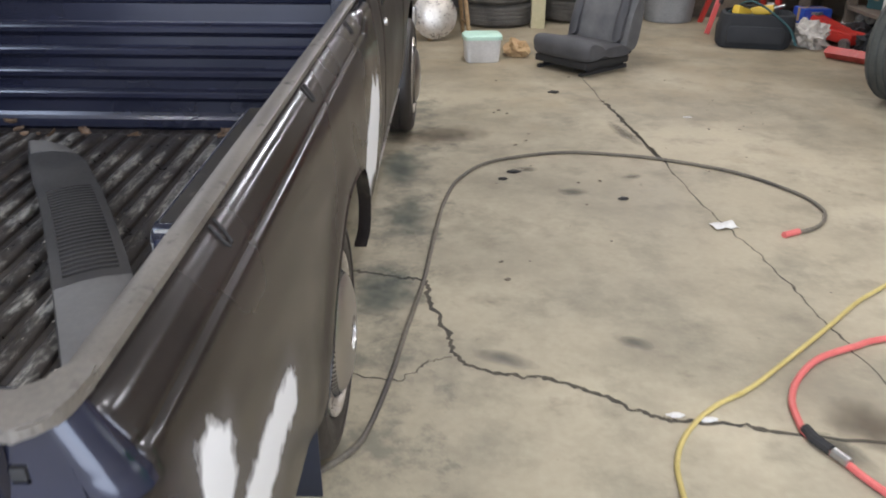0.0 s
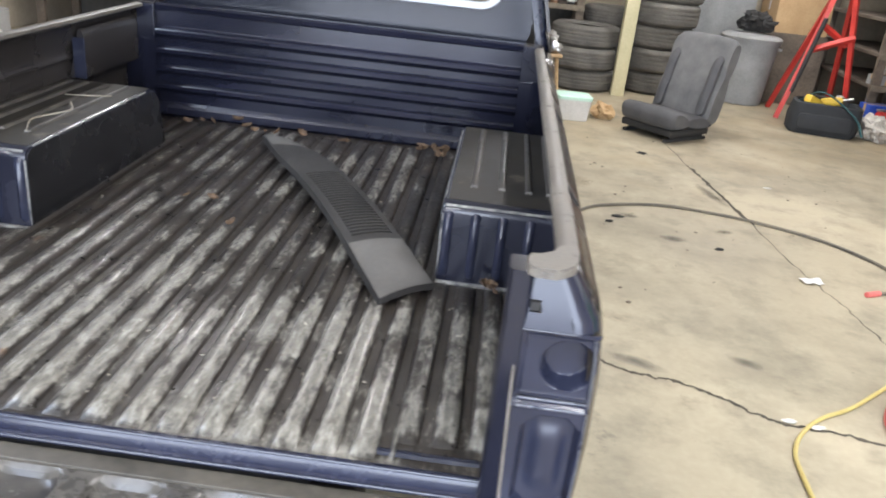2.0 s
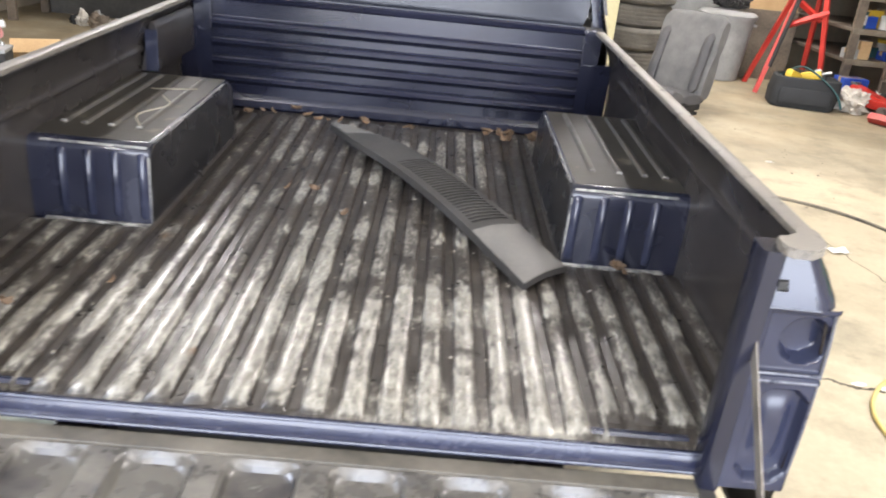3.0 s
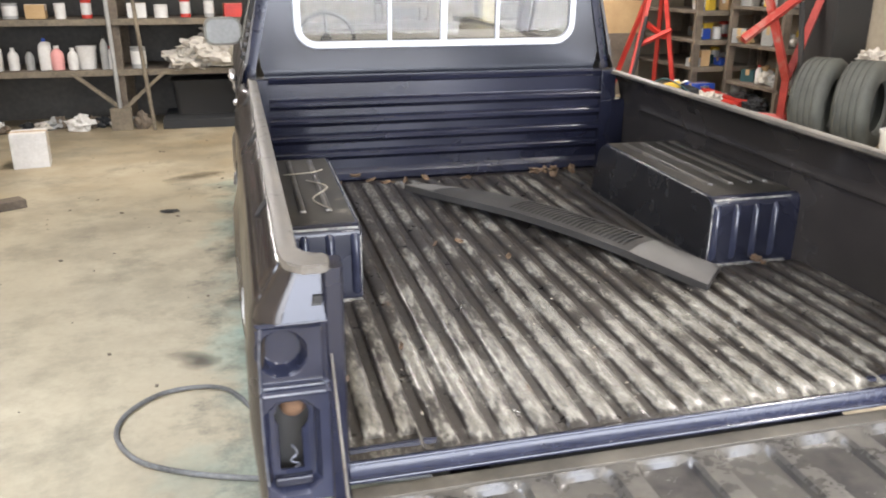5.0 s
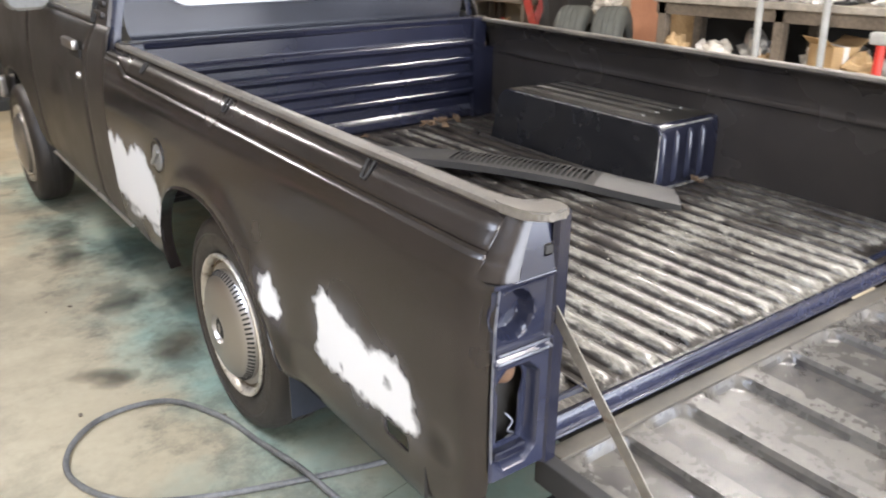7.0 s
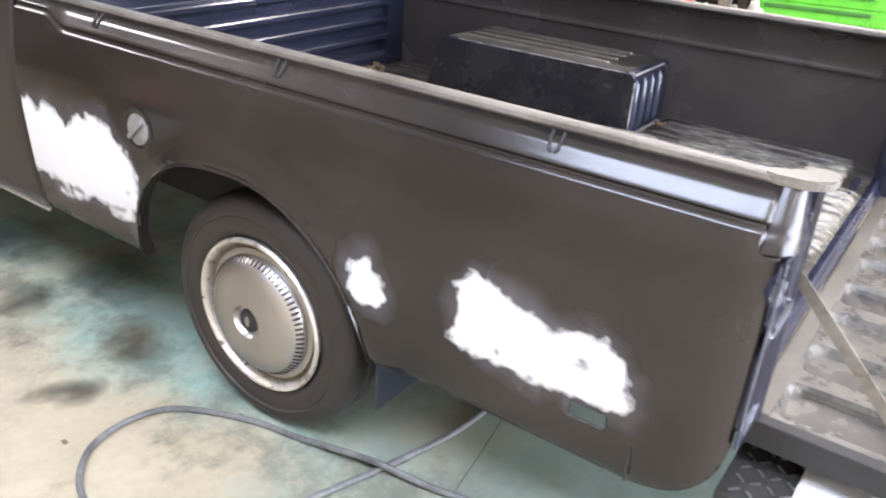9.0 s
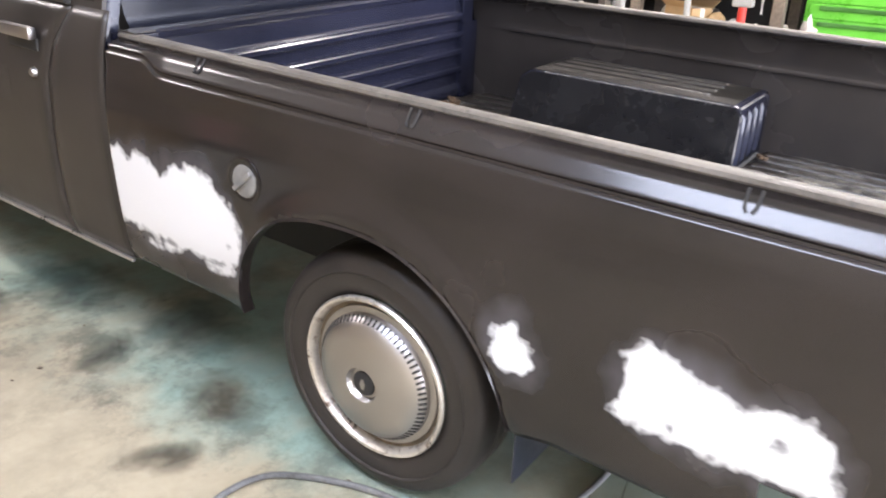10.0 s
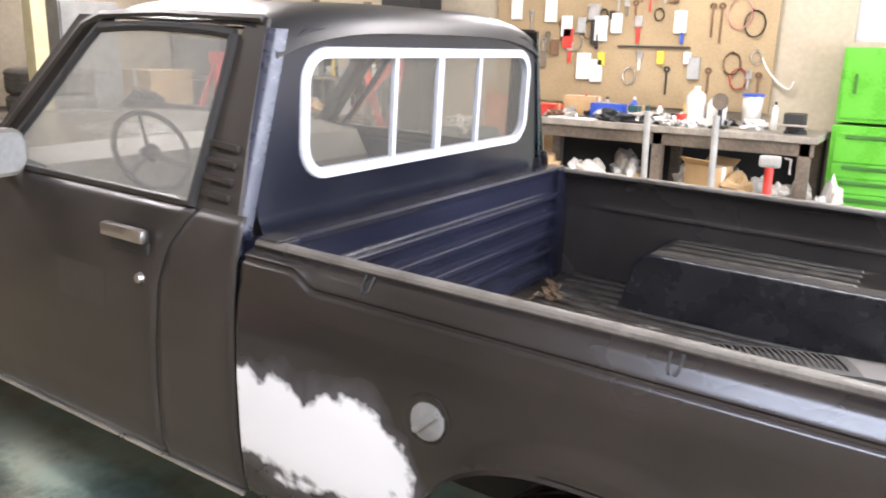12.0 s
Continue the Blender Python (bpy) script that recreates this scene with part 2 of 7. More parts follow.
# ---- mesh tools ----
def part(name, bm, material, parent=None, label="", smooth=False):
    """Links a bmesh as one mesh object, under a thing or a part."""
    me = bpy.data.meshes.new(name)
    bmesh.ops.recalc_face_normals(bm, faces=bm.faces)
    for f in bm.faces:
        f.smooth = smooth
    bm.to_mesh(me)
    bm.free()
    me.materials.append(material)
    if smooth:
        me.set_sharp_from_angle(angle=radians(38))
    ob = new(name, me)
    ob.parent = parent
    if label:
        ob["label"] = label
    return ob


def group_of(name, m, label, category, group="", kind=""):
    ob = new(name)
    ob.empty_display_size = 0.1
    ob.matrix_world = m
    return tagged(ob, label, category, group, kind)


def box(x0, x1, y0, y1, z0, z1, bevel=0.0, bm=None, m=None):
    bm = bm or bmesh.new()
    vs = [bm.verts.new((x, y, z)) for x in (x0, x1) for y in (y0, y1) for z in (z0, z1)]
    fs = [bm.faces.new([vs[i] for i in q]) for q in ((0, 1, 3, 2), (4, 6, 7, 5), (0, 4, 5, 1), (2, 3, 7, 6), (0, 2, 6, 4), (1, 5, 7, 3))]
    if bevel:
        edges = list({e for f in fs for e in f.edges})
        res = bmesh.ops.bevel(bm, geom=edges, offset=bevel, segments=2, affect="EDGES", profile=0.6)
        vs = list({v for f in res["faces"] for v in f.verts} | {v for v in vs if v.is_valid})
    if m:
        bmesh.ops.transform(bm, matrix=m, verts=[v for v in vs if v.is_valid])
    return bm


def loft(rings, closed=True, caps=True, bm=None):
    """Skin through rings of equal length."""
    bm = bm or bmesh.new()
    rows = [[bm.verts.new(p) for p in r] for r in rings]
    n = len(rows[0])
    for a, b in zip(rows, rows[1:]):
        for i in range(n if closed else n - 1):
            j = (i + 1) % n
            bm.faces.new((a[i], a[j], b[j], b[i]))
    if caps and closed:
        bm.faces.new(rows[0])
        bm.faces.new(rows[-1])
    return bm


def grid(fn, us, vs, thick=0.0, skip=None, bm=None):
    """Sheet through fn(u, v); skip(u, v) leaves a hole; thick: the sheet's thickness."""
    bm = bm or bmesh.new()
    rows = [[bm.verts.new(fn(u, v)) for v in vs] for u in us]
    for i in range(len(us) - 1):
        for j in range(len(vs) - 1):
            q = (rows[i][j], rows[i + 1][j], rows[i + 1][j + 1], rows[i][j + 1])
            if skip and skip((us[i] + us[i + 1]) / 2, (vs[j] + vs[j + 1]) / 2):
                continue
            bm.faces.new(q)
    if thick:
        bmesh.ops.recalc_face_normals(bm, faces=bm.faces)
        bmesh.ops.solidify(bm, geom=bm.faces[:], thickness=thick)
    return bm


def smooth_path(pts, per=6):
    """Catmull-Rom through points."""
    p = [Vector(q) for q in pts]
    p = [p[0] * 2 - p[1]] + p + [p[-1] * 2 - p[-2]]
    out = []
    for a, b, c, d in zip(p, p[1:], p[2:], p[3:]):
        for k in range(per):
            t = k / per
            out.append(0.5 * (2 * b + (c - a) * t + (2 * a - 5 * b + 4 * c - d) * t * t + (3 * b - a - 3 * c + d) * t ** 3))
    return out + [p[-2]]


def tube(pts, r, n=8, bm=None, flat=1.0):
    pts = [Vector(p) for p in pts]
    rings = []
    up = Vector((0, 0, 1))
    for i, p in enumerate(pts):
        d = (pts[min(i + 1, len(pts) - 1)] - pts[max(i - 1, 0)]).normalized()
        ref = up if abs(d.z) < 0.95 else Vector((1, 0, 0))
        s = d.cross(ref).normalized()
        u = s.cross(d).normalized()
        rr = r(i / (len(pts) - 1)) if callable(r) else r
        rings.append([p + s * rr * math.cos(a) + u * rr * flat * math.sin(a) for a in [2 * math.pi * k / n for k in range(n)]])
    return loft(rings, bm=bm)


def lathe(profile, n=32, m=None, bm=None, caps=False):
    """Profile of (radius, height) turned about z, then moved by m."""
    bm = bm or bmesh.new()
    rings = [[Vector((r * math.cos(2 * math.pi * k / n), r * math.sin(2 * math.pi * k / n), z)) for k in range(n)] for r, z in profile]
    if m:
        rings = [[m @ p for p in q] for q in rings]
    return loft(rings, caps=caps, bm=bm)


def prism(outline, depth, m=None, bm=None, bevel=0.0):
    """A flat outline (x, y) drawn out along z from 0 to depth, then moved by m."""
    bm = bm or bmesh.new()
    a = [bm.verts.new((x, y, 0)) for x, y in outline]
    b = [bm.verts.new((x, y, depth)) for x, y in outline]
    fs = [bm.faces.new(a[::-1]), bm.faces.new(b)]
    for i in range(len(a)):
        j = (i + 1) % len(a)
        fs.append(bm.faces.new((a[i], a[j], b[j], b[i])))
    vs = a + b
    if bevel:
        res = bmesh.ops.bevel(bm, geom=list({e for f in fs for e in f.edges}), offset=bevel, segments=2, affect="EDGES")
        vs = list({v for f in res["faces"] for v in f.verts} | {v for v in vs if v.is_valid})
    if m:
        bmesh.ops.transform(bm, matrix=m, verts=[v for v in vs if v.is_valid])
    return bm


def round_rect(w, h, r, n=6):
    out = []
    for cx, cy, a0 in ((w / 2 - r, h / 2 - r, 0), (-w / 2 + r, h / 2 - r, 90), (-w / 2 + r, -h / 2 + r, 180), (w / 2 - r, -h / 2 + r, 270)):
        out += [(cx + r * math.cos(radians(a0 + 90 * k / n)), cy + r * math.sin(radians(a0 + 90 * k / n))) for k in range(n + 1)]
    return out


def lerp(x, table):
    xs, ys = zip(*table)
    return float(np.interp(x, xs, ys))


def steps(a, b, n):
    return [a + (b - a) * i / n for i in range(n + 1)]

# ---- the pickup truck; its own axes: x to its right, y ahead from the bed's rear edge, nose 1.5 degrees up ----
TM = pose(0, 0, 0, 1.5)
truck = group_of("pickup_truck", TM, "small pickup truck in black primer and navy with white filler", "pickup truck")

PROFILE = [(0.30, 0.768), (0.36, 0.784), (0.45, 0.793), (0.60, 0.799), (0.72, 0.796), (0.80, 0.787), (0.832, 0.777)]


def arch(y, yc, zc=0.27, back=0.368, ahead=0.385, high=0.37):
    d = y - yc
    if d < 0:
        return zc + high * (1 - (-d / back) ** 2) ** 0.5 if -d < back else 0
    return zc + high * (1 - (d / ahead) ** 2.6) ** (1 / 2.6) if d < ahead else 0


def bed_bottom(y):
    low = 0.308 if y > 1.2 else 0.322
    if y < 0.13:
        low = 0.322 + 0.155 * (1 - (max(0.0, 1 - ((0.13 - y) / 0.16) ** 2)) ** 0.5)
    return max(low, arch(y, 1.06))


def crease(y):
    k = min(max((y - 1.70) / 0.07, 0), 1)
    return 0.843 + 0.032 * k * k * (3 - 2 * k)


def bed_x(y, z):
    c = crease(y)
    if z <= c - 0.010:
        x = lerp(z, PROFILE)
    else:
        x = lerp(z, [(c - 0.010, lerp(c - 0.010, PROFILE)), (c - 0.004, 0.766), (c + 0.001, 0.766), (c + 0.005, 0.769), (c + 0.009, 0.765), (max(c + 0.013, 0.894), 0.735)])
    if y < 0.03:
        x -= 0.022 * ((0.03 - y) / 0.06) ** 2
    # dent in the lower rear corner
    x -= 0.009 * math.exp(-((y - 0.070) / 0.026) ** 2 - ((z - 0.490) / 0.024) ** 2)
    # faint waviness of reworked sheet metal
    if z < c - 0.02:
        x += 0.0022 * noise.noise(Vector((y * 3.4, z * 2.6, 3.1))) * min((c - 0.02 - z) / 0.05, 1)
    # gentle flare round the wheel opening
    d = math.hypot(y - 1.06, z - 0.27)
    x += 0.015 * math.exp(-((d - 0.385) / 0.042) ** 2) * min(max((0.775 - z) / 0.08, 0), 1)
    return x


# outlines (y, z) of the white filler on the driver's side
FILLER_L = [
    [(1.91, 0.625), (1.87, 0.640), (1.835, 0.612), (1.79, 0.645), (1.745, 0.618), (1.70, 0.590), (1.665, 0.630), (1.60, 0.642), (1.545, 0.648), (1.50, 0.615),
     (1.46, 0.585), (1.43, 0.530), (1.428, 0.478), (1.44, 0.445), (1.50, 0.425), (1.58, 0.418), (1.66, 0.418), (1.75, 0.425), (1.85, 0.432), (1.91, 0.436)],
    [(0.735, 0.500), (0.73, 0.548), (0.70, 0.565), (0.672, 0.535), (0.655, 0.490), (0.668, 0.468), (0.705, 0.472)],
    [(0.497, 0.465), (0.478, 0.500), (0.48, 0.590), (0.455, 0.618), (0.42, 0.612), (0.385, 0.600), (0.36, 0.575), (0.325, 0.583), (0.295, 0.567), (0.25, 0.580),
     (0.20, 0.586), (0.165, 0.572), (0.145, 0.535), (0.136, 0.475), (0.15, 0.462), (0.20, 0.458), (0.26, 0.456), (0.33, 0.455), (0.42, 0.457)],
    [(1.80, 0.398), (1.72, 0.414), (1.66, 0.408), (1.70, 0.398), (1.78, 0.386)],
    [(1.60, 0.412), (1.52, 0.410), (1.46, 0.425), (1.47, 0.404), (1.55, 0.392)],
]
BARE = [(0.232, 0.528, 0.008), (0.385, 0.478, 0.005), (1.472, 0.480, 0.004)]   # spots sanded through: y, z, radius
FILLER_R = [
    [(1.84, 0.66), (1.80, 0.70), (1.75, 0.66), (1.71, 0.715), (1.64, 0.68), (1.57, 0.64), (1.49, 0.61), (1.45, 0.53), (1.442, 0.45), (1.55, 0.43), (1.63, 0.44), (1.74, 0.42), (1.80, 0.50), (1.84, 0.58)],
    [(0.11, 0.778), (0.065, 0.768), (0.045, 0.728), (0.045, 0.690), (0.085, 0.655), (0.120, 0.664), (0.148, 0.690), (0.152, 0.738)],
    [(0.435, 0.615), (0.38, 0.626), (0.30, 0.632), (0.22, 0.628), (0.13, 0.628), (0.082, 0.594), (0.058, 0.566), (0.095, 0.530), (0.205, 0.545), (0.28, 0.527), (0.35, 0.542), (0.455, 0.530), (0.462, 0.578)],
]


def outline_distance(y, z, poly):
    """Signed distance in metres to an outline, positive inside."""
    inside, best = False, 9.0
    for (a, b), (c, d) in zip(poly, poly[1:] + poly[:1]):
        if (b > z) != (d > z) and y < (c - a) * (z - b) / (d - b) + a:
            inside = not inside
        ex, ez = c - a, d - b
        t = min(max(((y - a) * ex + (z - b) * ez) / (ex * ex + ez * ez), 0), 1)
        best = min(best, math.hypot(a + t * ex - y, b + t * ez - z))
    return best if inside else -best


def filler_material():
    m = mat("primer_with_filler", (0.0108, 0.0088, 0.0081), (0.0222, 0.0172, 0.0153), 0.25, spec=0.52, scale=2.3, fine=11, bump=0.0, rough_var=0.075, fine_mix=0.10, detail=2)
    nt = m.node_tree
    n, ln = nt.nodes, nt.links
    bs = n["Principled BSDF"]
    at = n.new("ShaderNodeAttribute")
    at.attribute_name = "filler"
    tc = n.new("ShaderNodeTexCoord")
    nz, nf = n.new("ShaderNodeTexNoise"), n.new("ShaderNodeTexNoise")
    nz.inputs["Scale"].default_value, nz.inputs["Detail"].default_value = 30, 6
    nf.inputs["Scale"].default_value, nf.inputs["Detail"].default_value = 7, 4
    for q in (nz, nf):
        ln.new(tc.outputs["Object"], q.inputs["Vector"])

    def ramp(noise_node, amount, lo, hi):
        a = n.new("ShaderNodeMath")
        a.operation = "MULTIPLY_ADD"
        ln.new(noise_node.outputs["Fac"], a.inputs[0])
        a.inputs[1].default_value = amount
        a.inputs[2].default_value = -amount / 2
        s = n.new("ShaderNodeMath")
        ln.new(a.outputs[0], s.inputs[0])
        ln.new(at.outputs["Fac"], s.inputs[1])
        r = n.new("ShaderNodeMapRange")
        r.inputs["From Min"].default_value, r.inputs["From Max"].default_value = lo, hi
        ln.new(s.outputs[0], r.inputs["Value"])
        return r.outputs[0]

    old = bs.inputs["Base Color"].links[0].from_socket
    oldr = bs.inputs["Roughness"].links[0].from_socket
    halo = n.new("ShaderNodeMix")
    halo.data_type = "RGBA"
    ln.new(ramp(nf, 0.17, -0.045, 0.035), halo.inputs[0])
    ln.new(old, halo.inputs[6])
    halo.inputs[7].default_value = (0.075, 0.072, 0.080, 1)
    white = n.new("ShaderNodeMix")
    white.data_type = "RGBA"
    f = ramp(nz, 0.055, -0.009, 0.006)
    ln.new(f, white.inputs[0])
    ln.new(halo.outputs[2], white.inputs[6])
    white.inputs[7].default_value = (0.63, 0.63, 0.625, 1)
    ln.new(white.outputs[2], bs.inputs["Base Color"])
    rr = n.new("ShaderNodeMix")
    rr.data_type = "FLOAT"
    ln.new(f, rr.inputs[0])
    ln.new(oldr, rr.inputs[2])
    rr.inputs[3].default_value = 0.8
    ln.new(rr.outputs[0], bs.inputs["Roughness"])
    return m


FILLED = filler_material()


def bed_side(s, patches, label):
    """Outer skin of the bed's side; s is -1 on the driver's side."""
    ys = sorted(set([-0.03, -0.022, -0.012, 0.0, 0.012, 0.03] + [round(q, 4) for q in steps(0.045, 1.90, 124)]
                    + [1.438, 1.4435, 1.4449, 1.4451, 1.905, 0.17, 0.24, 0.6925, 0.695, 0.70]))
    base = sorted(set(round(q, 4) for q in steps(0.306, 0.822, 36)) | {0.412, 0.446})
    bm = bmesh.new()
    rows = []
    for y in ys:
        c = crease(y)
        levels = base + [c - 0.012, c - 0.009, c - 0.005, c, c + 0.004, c + 0.007, c + 0.012, c + 0.5 * (0.894 - c), 0.894]
        levels = sorted(min(q, 0.894) for q in levels)
        zb = bed_bottom(y)
        rows.append([bm.verts.new((s * bed_x(y, max(z, zb)), y, max(z, zb))) for z in levels])
    for i in range(len(ys) - 1):
        for j in range(len(rows[0]) - 1):
            q = [rows[i][j], rows[i + 1][j], rows[i + 1][j + 1], rows[i][j + 1]]
            ym, zm = (ys[i] + ys[i + 1]) / 2, sum(v.co.z for v in q) / 4
            if 0.17 < ym < 0.24 and 0.412 < zm < 0.446:
                continue
            if ym < 0.0 and zm > 0.811:
                continue
            if s < 0 and math.hypot(ym - 1.400, zm - 0.662) < 0.0355:
                continue
            if max(v.co.z for v in q) - min(v.co.z for v in q) < 1e-6:
                continue
            bm.faces.new(q)
    bmesh.ops.remove_doubles(bm, verts=bm.verts, dist=1e-5)
    bmesh.ops.delete(bm, geom=[v for v in bm.verts if not v.link_faces], context="VERTS")
    bmesh.ops.recalc_face_normals(bm, faces=bm.faces)
    ob = part("bed_side", bm, FILLED, truck, label, smooth=True)
    near = [min(max(outline_distance(v.co.y, v.co.z, p) for p in patches), *(math.hypot(v.co.y - hy, v.co.z - hz) - hr for hy, hz, hr in BARE)) for v in ob.data.vertices]
    at = ob.data.attributes.new("filler", "FLOAT", "POINT")
    at.data.foreach_set("value", near)
    shell = ob.modifiers.new("thickness", "SOLIDIFY")
    shell.thickness, shell.offset = 0.004, -1
    # folded lip of the wheel opening
    lip = []
    for k in range(49):
        y = 0.695 + (1.4449 - 0.695) * (1 - math.cos(math.pi * k / 48)) / 2
        z = bed_bottom(y)
        x = bed_x(y, z)
        lip.append([(s * (x + 0.004), y, z - 0.004), (s * (x - 0.002), y, z + 0.006), (s * (x - 0.030), y, z + 0.004), (s * (x - 0.030), y, z - 0.004)])
    part("arch_lip", loft(lip), PRIMER, truck, "rolled black lip of the wheel opening", smooth=True)
    return ob


bed_side(-1, FILLER_L, "black primer bed side with ragged white filler patches")
bed_side(1, FILLER_R, "brownish black bed side with streaks of white filler")


def bed_rail(s):
    """Flat dusty top rail with a rounded outer edge, turning in over the rear post."""
    sec = [(0.733, 0.891), (0.737, 0.898), (0.735, 0.905), (0.728, 0.908), (0.711, 0.908), (0.705, 0.905), (0.703, 0.897), (0.708, 0.893)]
    rings = []
    for y in steps(1.905, 0.06, 14):
        rings.append([(s * x, y, z) for x, z in sec])
    for y, dx in ((0.03, 0.0), (0.0, 0.003), (-0.02, 0.009)):
        rings.append([(s * (x - dx), y, z) for x, z in sec])
    part("bed_rail", loft(rings), RAIL, truck, "dusty grey-brown top rail", smooth=True)
    # inward tongue above the post
    tongue = [(0.664, -0.010), (0.661, -0.046), (0.668, -0.058), (0.692, -0.062), (0.716, -0.052), (0.729, -0.028), (0.733, 0.0), (0.734, 0.03), (0.706, 0.03), (0.702, 0.010), (0.692, -0.004), (0.676, -0.010)]
    tongue = [(q.x, q.y) for q in smooth_path([(x, y, 0) for x, y in tongue + tongue[:1]], 3)[:-1]]
    part("rail_end", prism([(s * x, y) for x, y in tongue], 0.015, Matrix.Translation((0, 0, 0.8935)), bevel=0.003), RAIL, truck, "rounded dusty rail end")


def bed_inner(s):
    """Inner side of the single-skinned bed wall: rolled rail flange, a pressed bead along it, cut away over the wheel."""
    sec = [(0.707, 0.894), (0.722, 0.889), (0.745, 0.864), (0.762, 0.830), (0.773, 0.800), (0.7775, 0.782), (0.7755, 0.776), (0.7742, 0.771), (0.7750, 0.766), (0.7795, 0.762), (0.7835, 0.755),
           (0.7845, 0.735), (0.7865, 0.700), (0.7875, 0.62), (0.786, 0.54), (0.784, 0.498)]
    ys = sorted(set(steps(-0.012, 1.86, 12)) | {0.722, 1.43, 1.495, 0.05, 0.075, 1.70, 1.735})

    def wall(y, k):
        x, z = sec[k]
        fade = min(max((y - 0.05) / 0.025, 0), 1) * min(max((1.735 - y) / 0.035, 0), 1)
        if 5 <= k <= 9:
            flat = 0.7775 + (0.782 - z) * 0.22
            x = flat + (x - flat) * fade
        return (s * x, y, z)
    part("inner_wall", grid(wall, ys, list(range(len(sec))), 0.0015, skip=lambda y, k: (0.722 < y < 1.43 and k > 12) or (1.43 <= y < 1.495 and k > 13)), BEDWALL, truck, "scuffed black inner bed wall", smooth=True)


def wheel_box(s):
    """Box over the rear wheel, rounded at the edges, with narrow pressed ridges on its top and rear face."""
    x0, x1, y0, y1, z0, z1 = 0.500, 0.7865, 0.715, 1.505, 0.498, 0.704
    rad = 0.026
    side = [(y0 - 0.004, z0), (y0 - 0.002, z0 + 0.03), (y0, z1 - rad - 0.03)]
    side += [(y0 + rad - rad * math.cos(radians(a)), z1 - rad + rad * math.sin(radians(a))) for a in range(0, 91, 15)]
    side += [(y0 + 0.07, z1), (y1 - 0.16, z1)]
    side += [(y1 - 0.09 + 0.07 * math.sin(radians(a)), z1 - 0.07 + 0.07 * math.cos(radians(a))) for a in range(0, 91, 15)]
    side += [(y1 + 0.015, z0)]
    cy = (y0 + y1) / 2
    rings = []
    for x, inset in ((x0, 0.007), (x0 + 0.002, 0.002), (x0 + 0.007, 0.0), (x0 + 0.12, 0.0), (x1, 0.0)):
        rings.append([(s * x, y + inset * (1 if y < cy else -1), z - (inset if z > z0 + 0.01 else 0)) for y, z in side])
    root = part("wheel_box", loft(rings, closed=False, caps=False), BOXPAINT, truck, "navy ribbed wheel box with scuffed edges", smooth=True)
    part("wheel_box_flank", prism([(y + 0.006 * (1 if y < cy else -1), z - (0.006 if z > z0 + 0.01 else 0)) for y, z in side], 0.004, Matrix(((0, 0, s, s * (x0 - 0.002)), (1, 0, 0, 0), (0, 1, 0, 0), (0, 0, 0, 1)))), FLANK, root)
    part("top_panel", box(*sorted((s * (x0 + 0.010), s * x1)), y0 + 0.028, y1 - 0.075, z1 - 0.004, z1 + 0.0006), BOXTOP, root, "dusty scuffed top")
    # paint worn off the edges; the rear top tube also paints the bevel's reflection
    part("worn_edge", tube([(s * (x0 + 0.003), y0 + 0.0025, z) for z in steps(z0 + 0.008, z1 - 0.028, 6)], 0.0026, 6), WORN, root, "paint worn through to pale metal")
    part("worn_edge", tube([(s * x, y0 + 0.0090, z1 - 0.0090) for x in steps(x0 + 0.008, x1 - 0.03, 6)], 0.0042, 6), WORN, root, "paint worn through to pale metal")
    part("worn_edge", tube([(s * (x0 + 0.0035), y, z1 - 0.0035) for y in steps(y0 + 0.04, y1 - 0.12, 10)], 0.0026, 6), WORN, root, "paint worn through to pale metal")
    part("box_foot", box(*sorted((s * (x0 - 0.002), s * (x1 - 0.03))), y0 - 0.010, y0 + 0.002, z0, z0 + 0.010, 0.003), WORN, root, "rough pale seam at its foot")
    # four rounded ridges on the rear face, the first at the corner, four on the top; their height falls to nothing at both ends
    for k in range(4):
        xc = 0.5165 + 0.0635 * k
        rear = []
        for z in (z0 + 0.016, z0 + 0.032, z0 + 0.10, z1 - 0.036, z1 - 0.020):
            e = 0.002 if z < z0 + 0.025 or z > z1 - 0.03 else 0.0145
            rear.append([(s * (xc + w), y0 + 0.003 - e * q, z) for w, q in ((-0.0150, -0.5), (-0.0105, 0.50), (-0.005, 0.92), (0.0, 1.05), (0.005, 0.92), (0.0105, 0.50), (0.0150, -0.5))])
        part("box_ridge", loft(rear), BRIGHTNAVY, root, smooth=True)
    for xc in (0.566, 0.634, 0.700, 0.752):
        top = []
        for y in (y0 + 0.115, y0 + 0.135, y0 + 0.34, y1 - 0.11, y1 - 0.085):
            e = 0.002 if y < y0 + 0.12 or y > y1 - 0.09 else 0.011
            top.append([(s * (xc + w), y, z1 - 0.003 + e * q) for w, q in ((-0.0125, -0.5), (-0.007, 0.75), (-0.003, 1.0), (0.003, 1.0), (0.007, 0.75), (0.0125, -0.5))])
        ridge = part("top_ridge", loft(top), DUSTYNAVY, root, "scuffed pressed ridge", smooth=True)
        part("ridge_end", tube([(s * (xc + w), y0 + 0.128 + 30 * w * w, z1 + 0.0035) for w in steps(-0.007, 0.007, 4)], 0.004, 6), WORN, ridge, "paint worn off the ridge end")
    # black underside towards the wheel
    liner = [(y + 0.004 * (1 if y < cy else -1), z - (0.004 if z > z0 + 0.01 else 0)) for y, z in side]
    part("wheel_liner", loft([[(s * x, y, z) for y, z in liner] for x in (x0 + 0.006, x1 - 0.003)], closed=False, caps=False), BLACK, root, "black underside over the wheel", smooth=True)


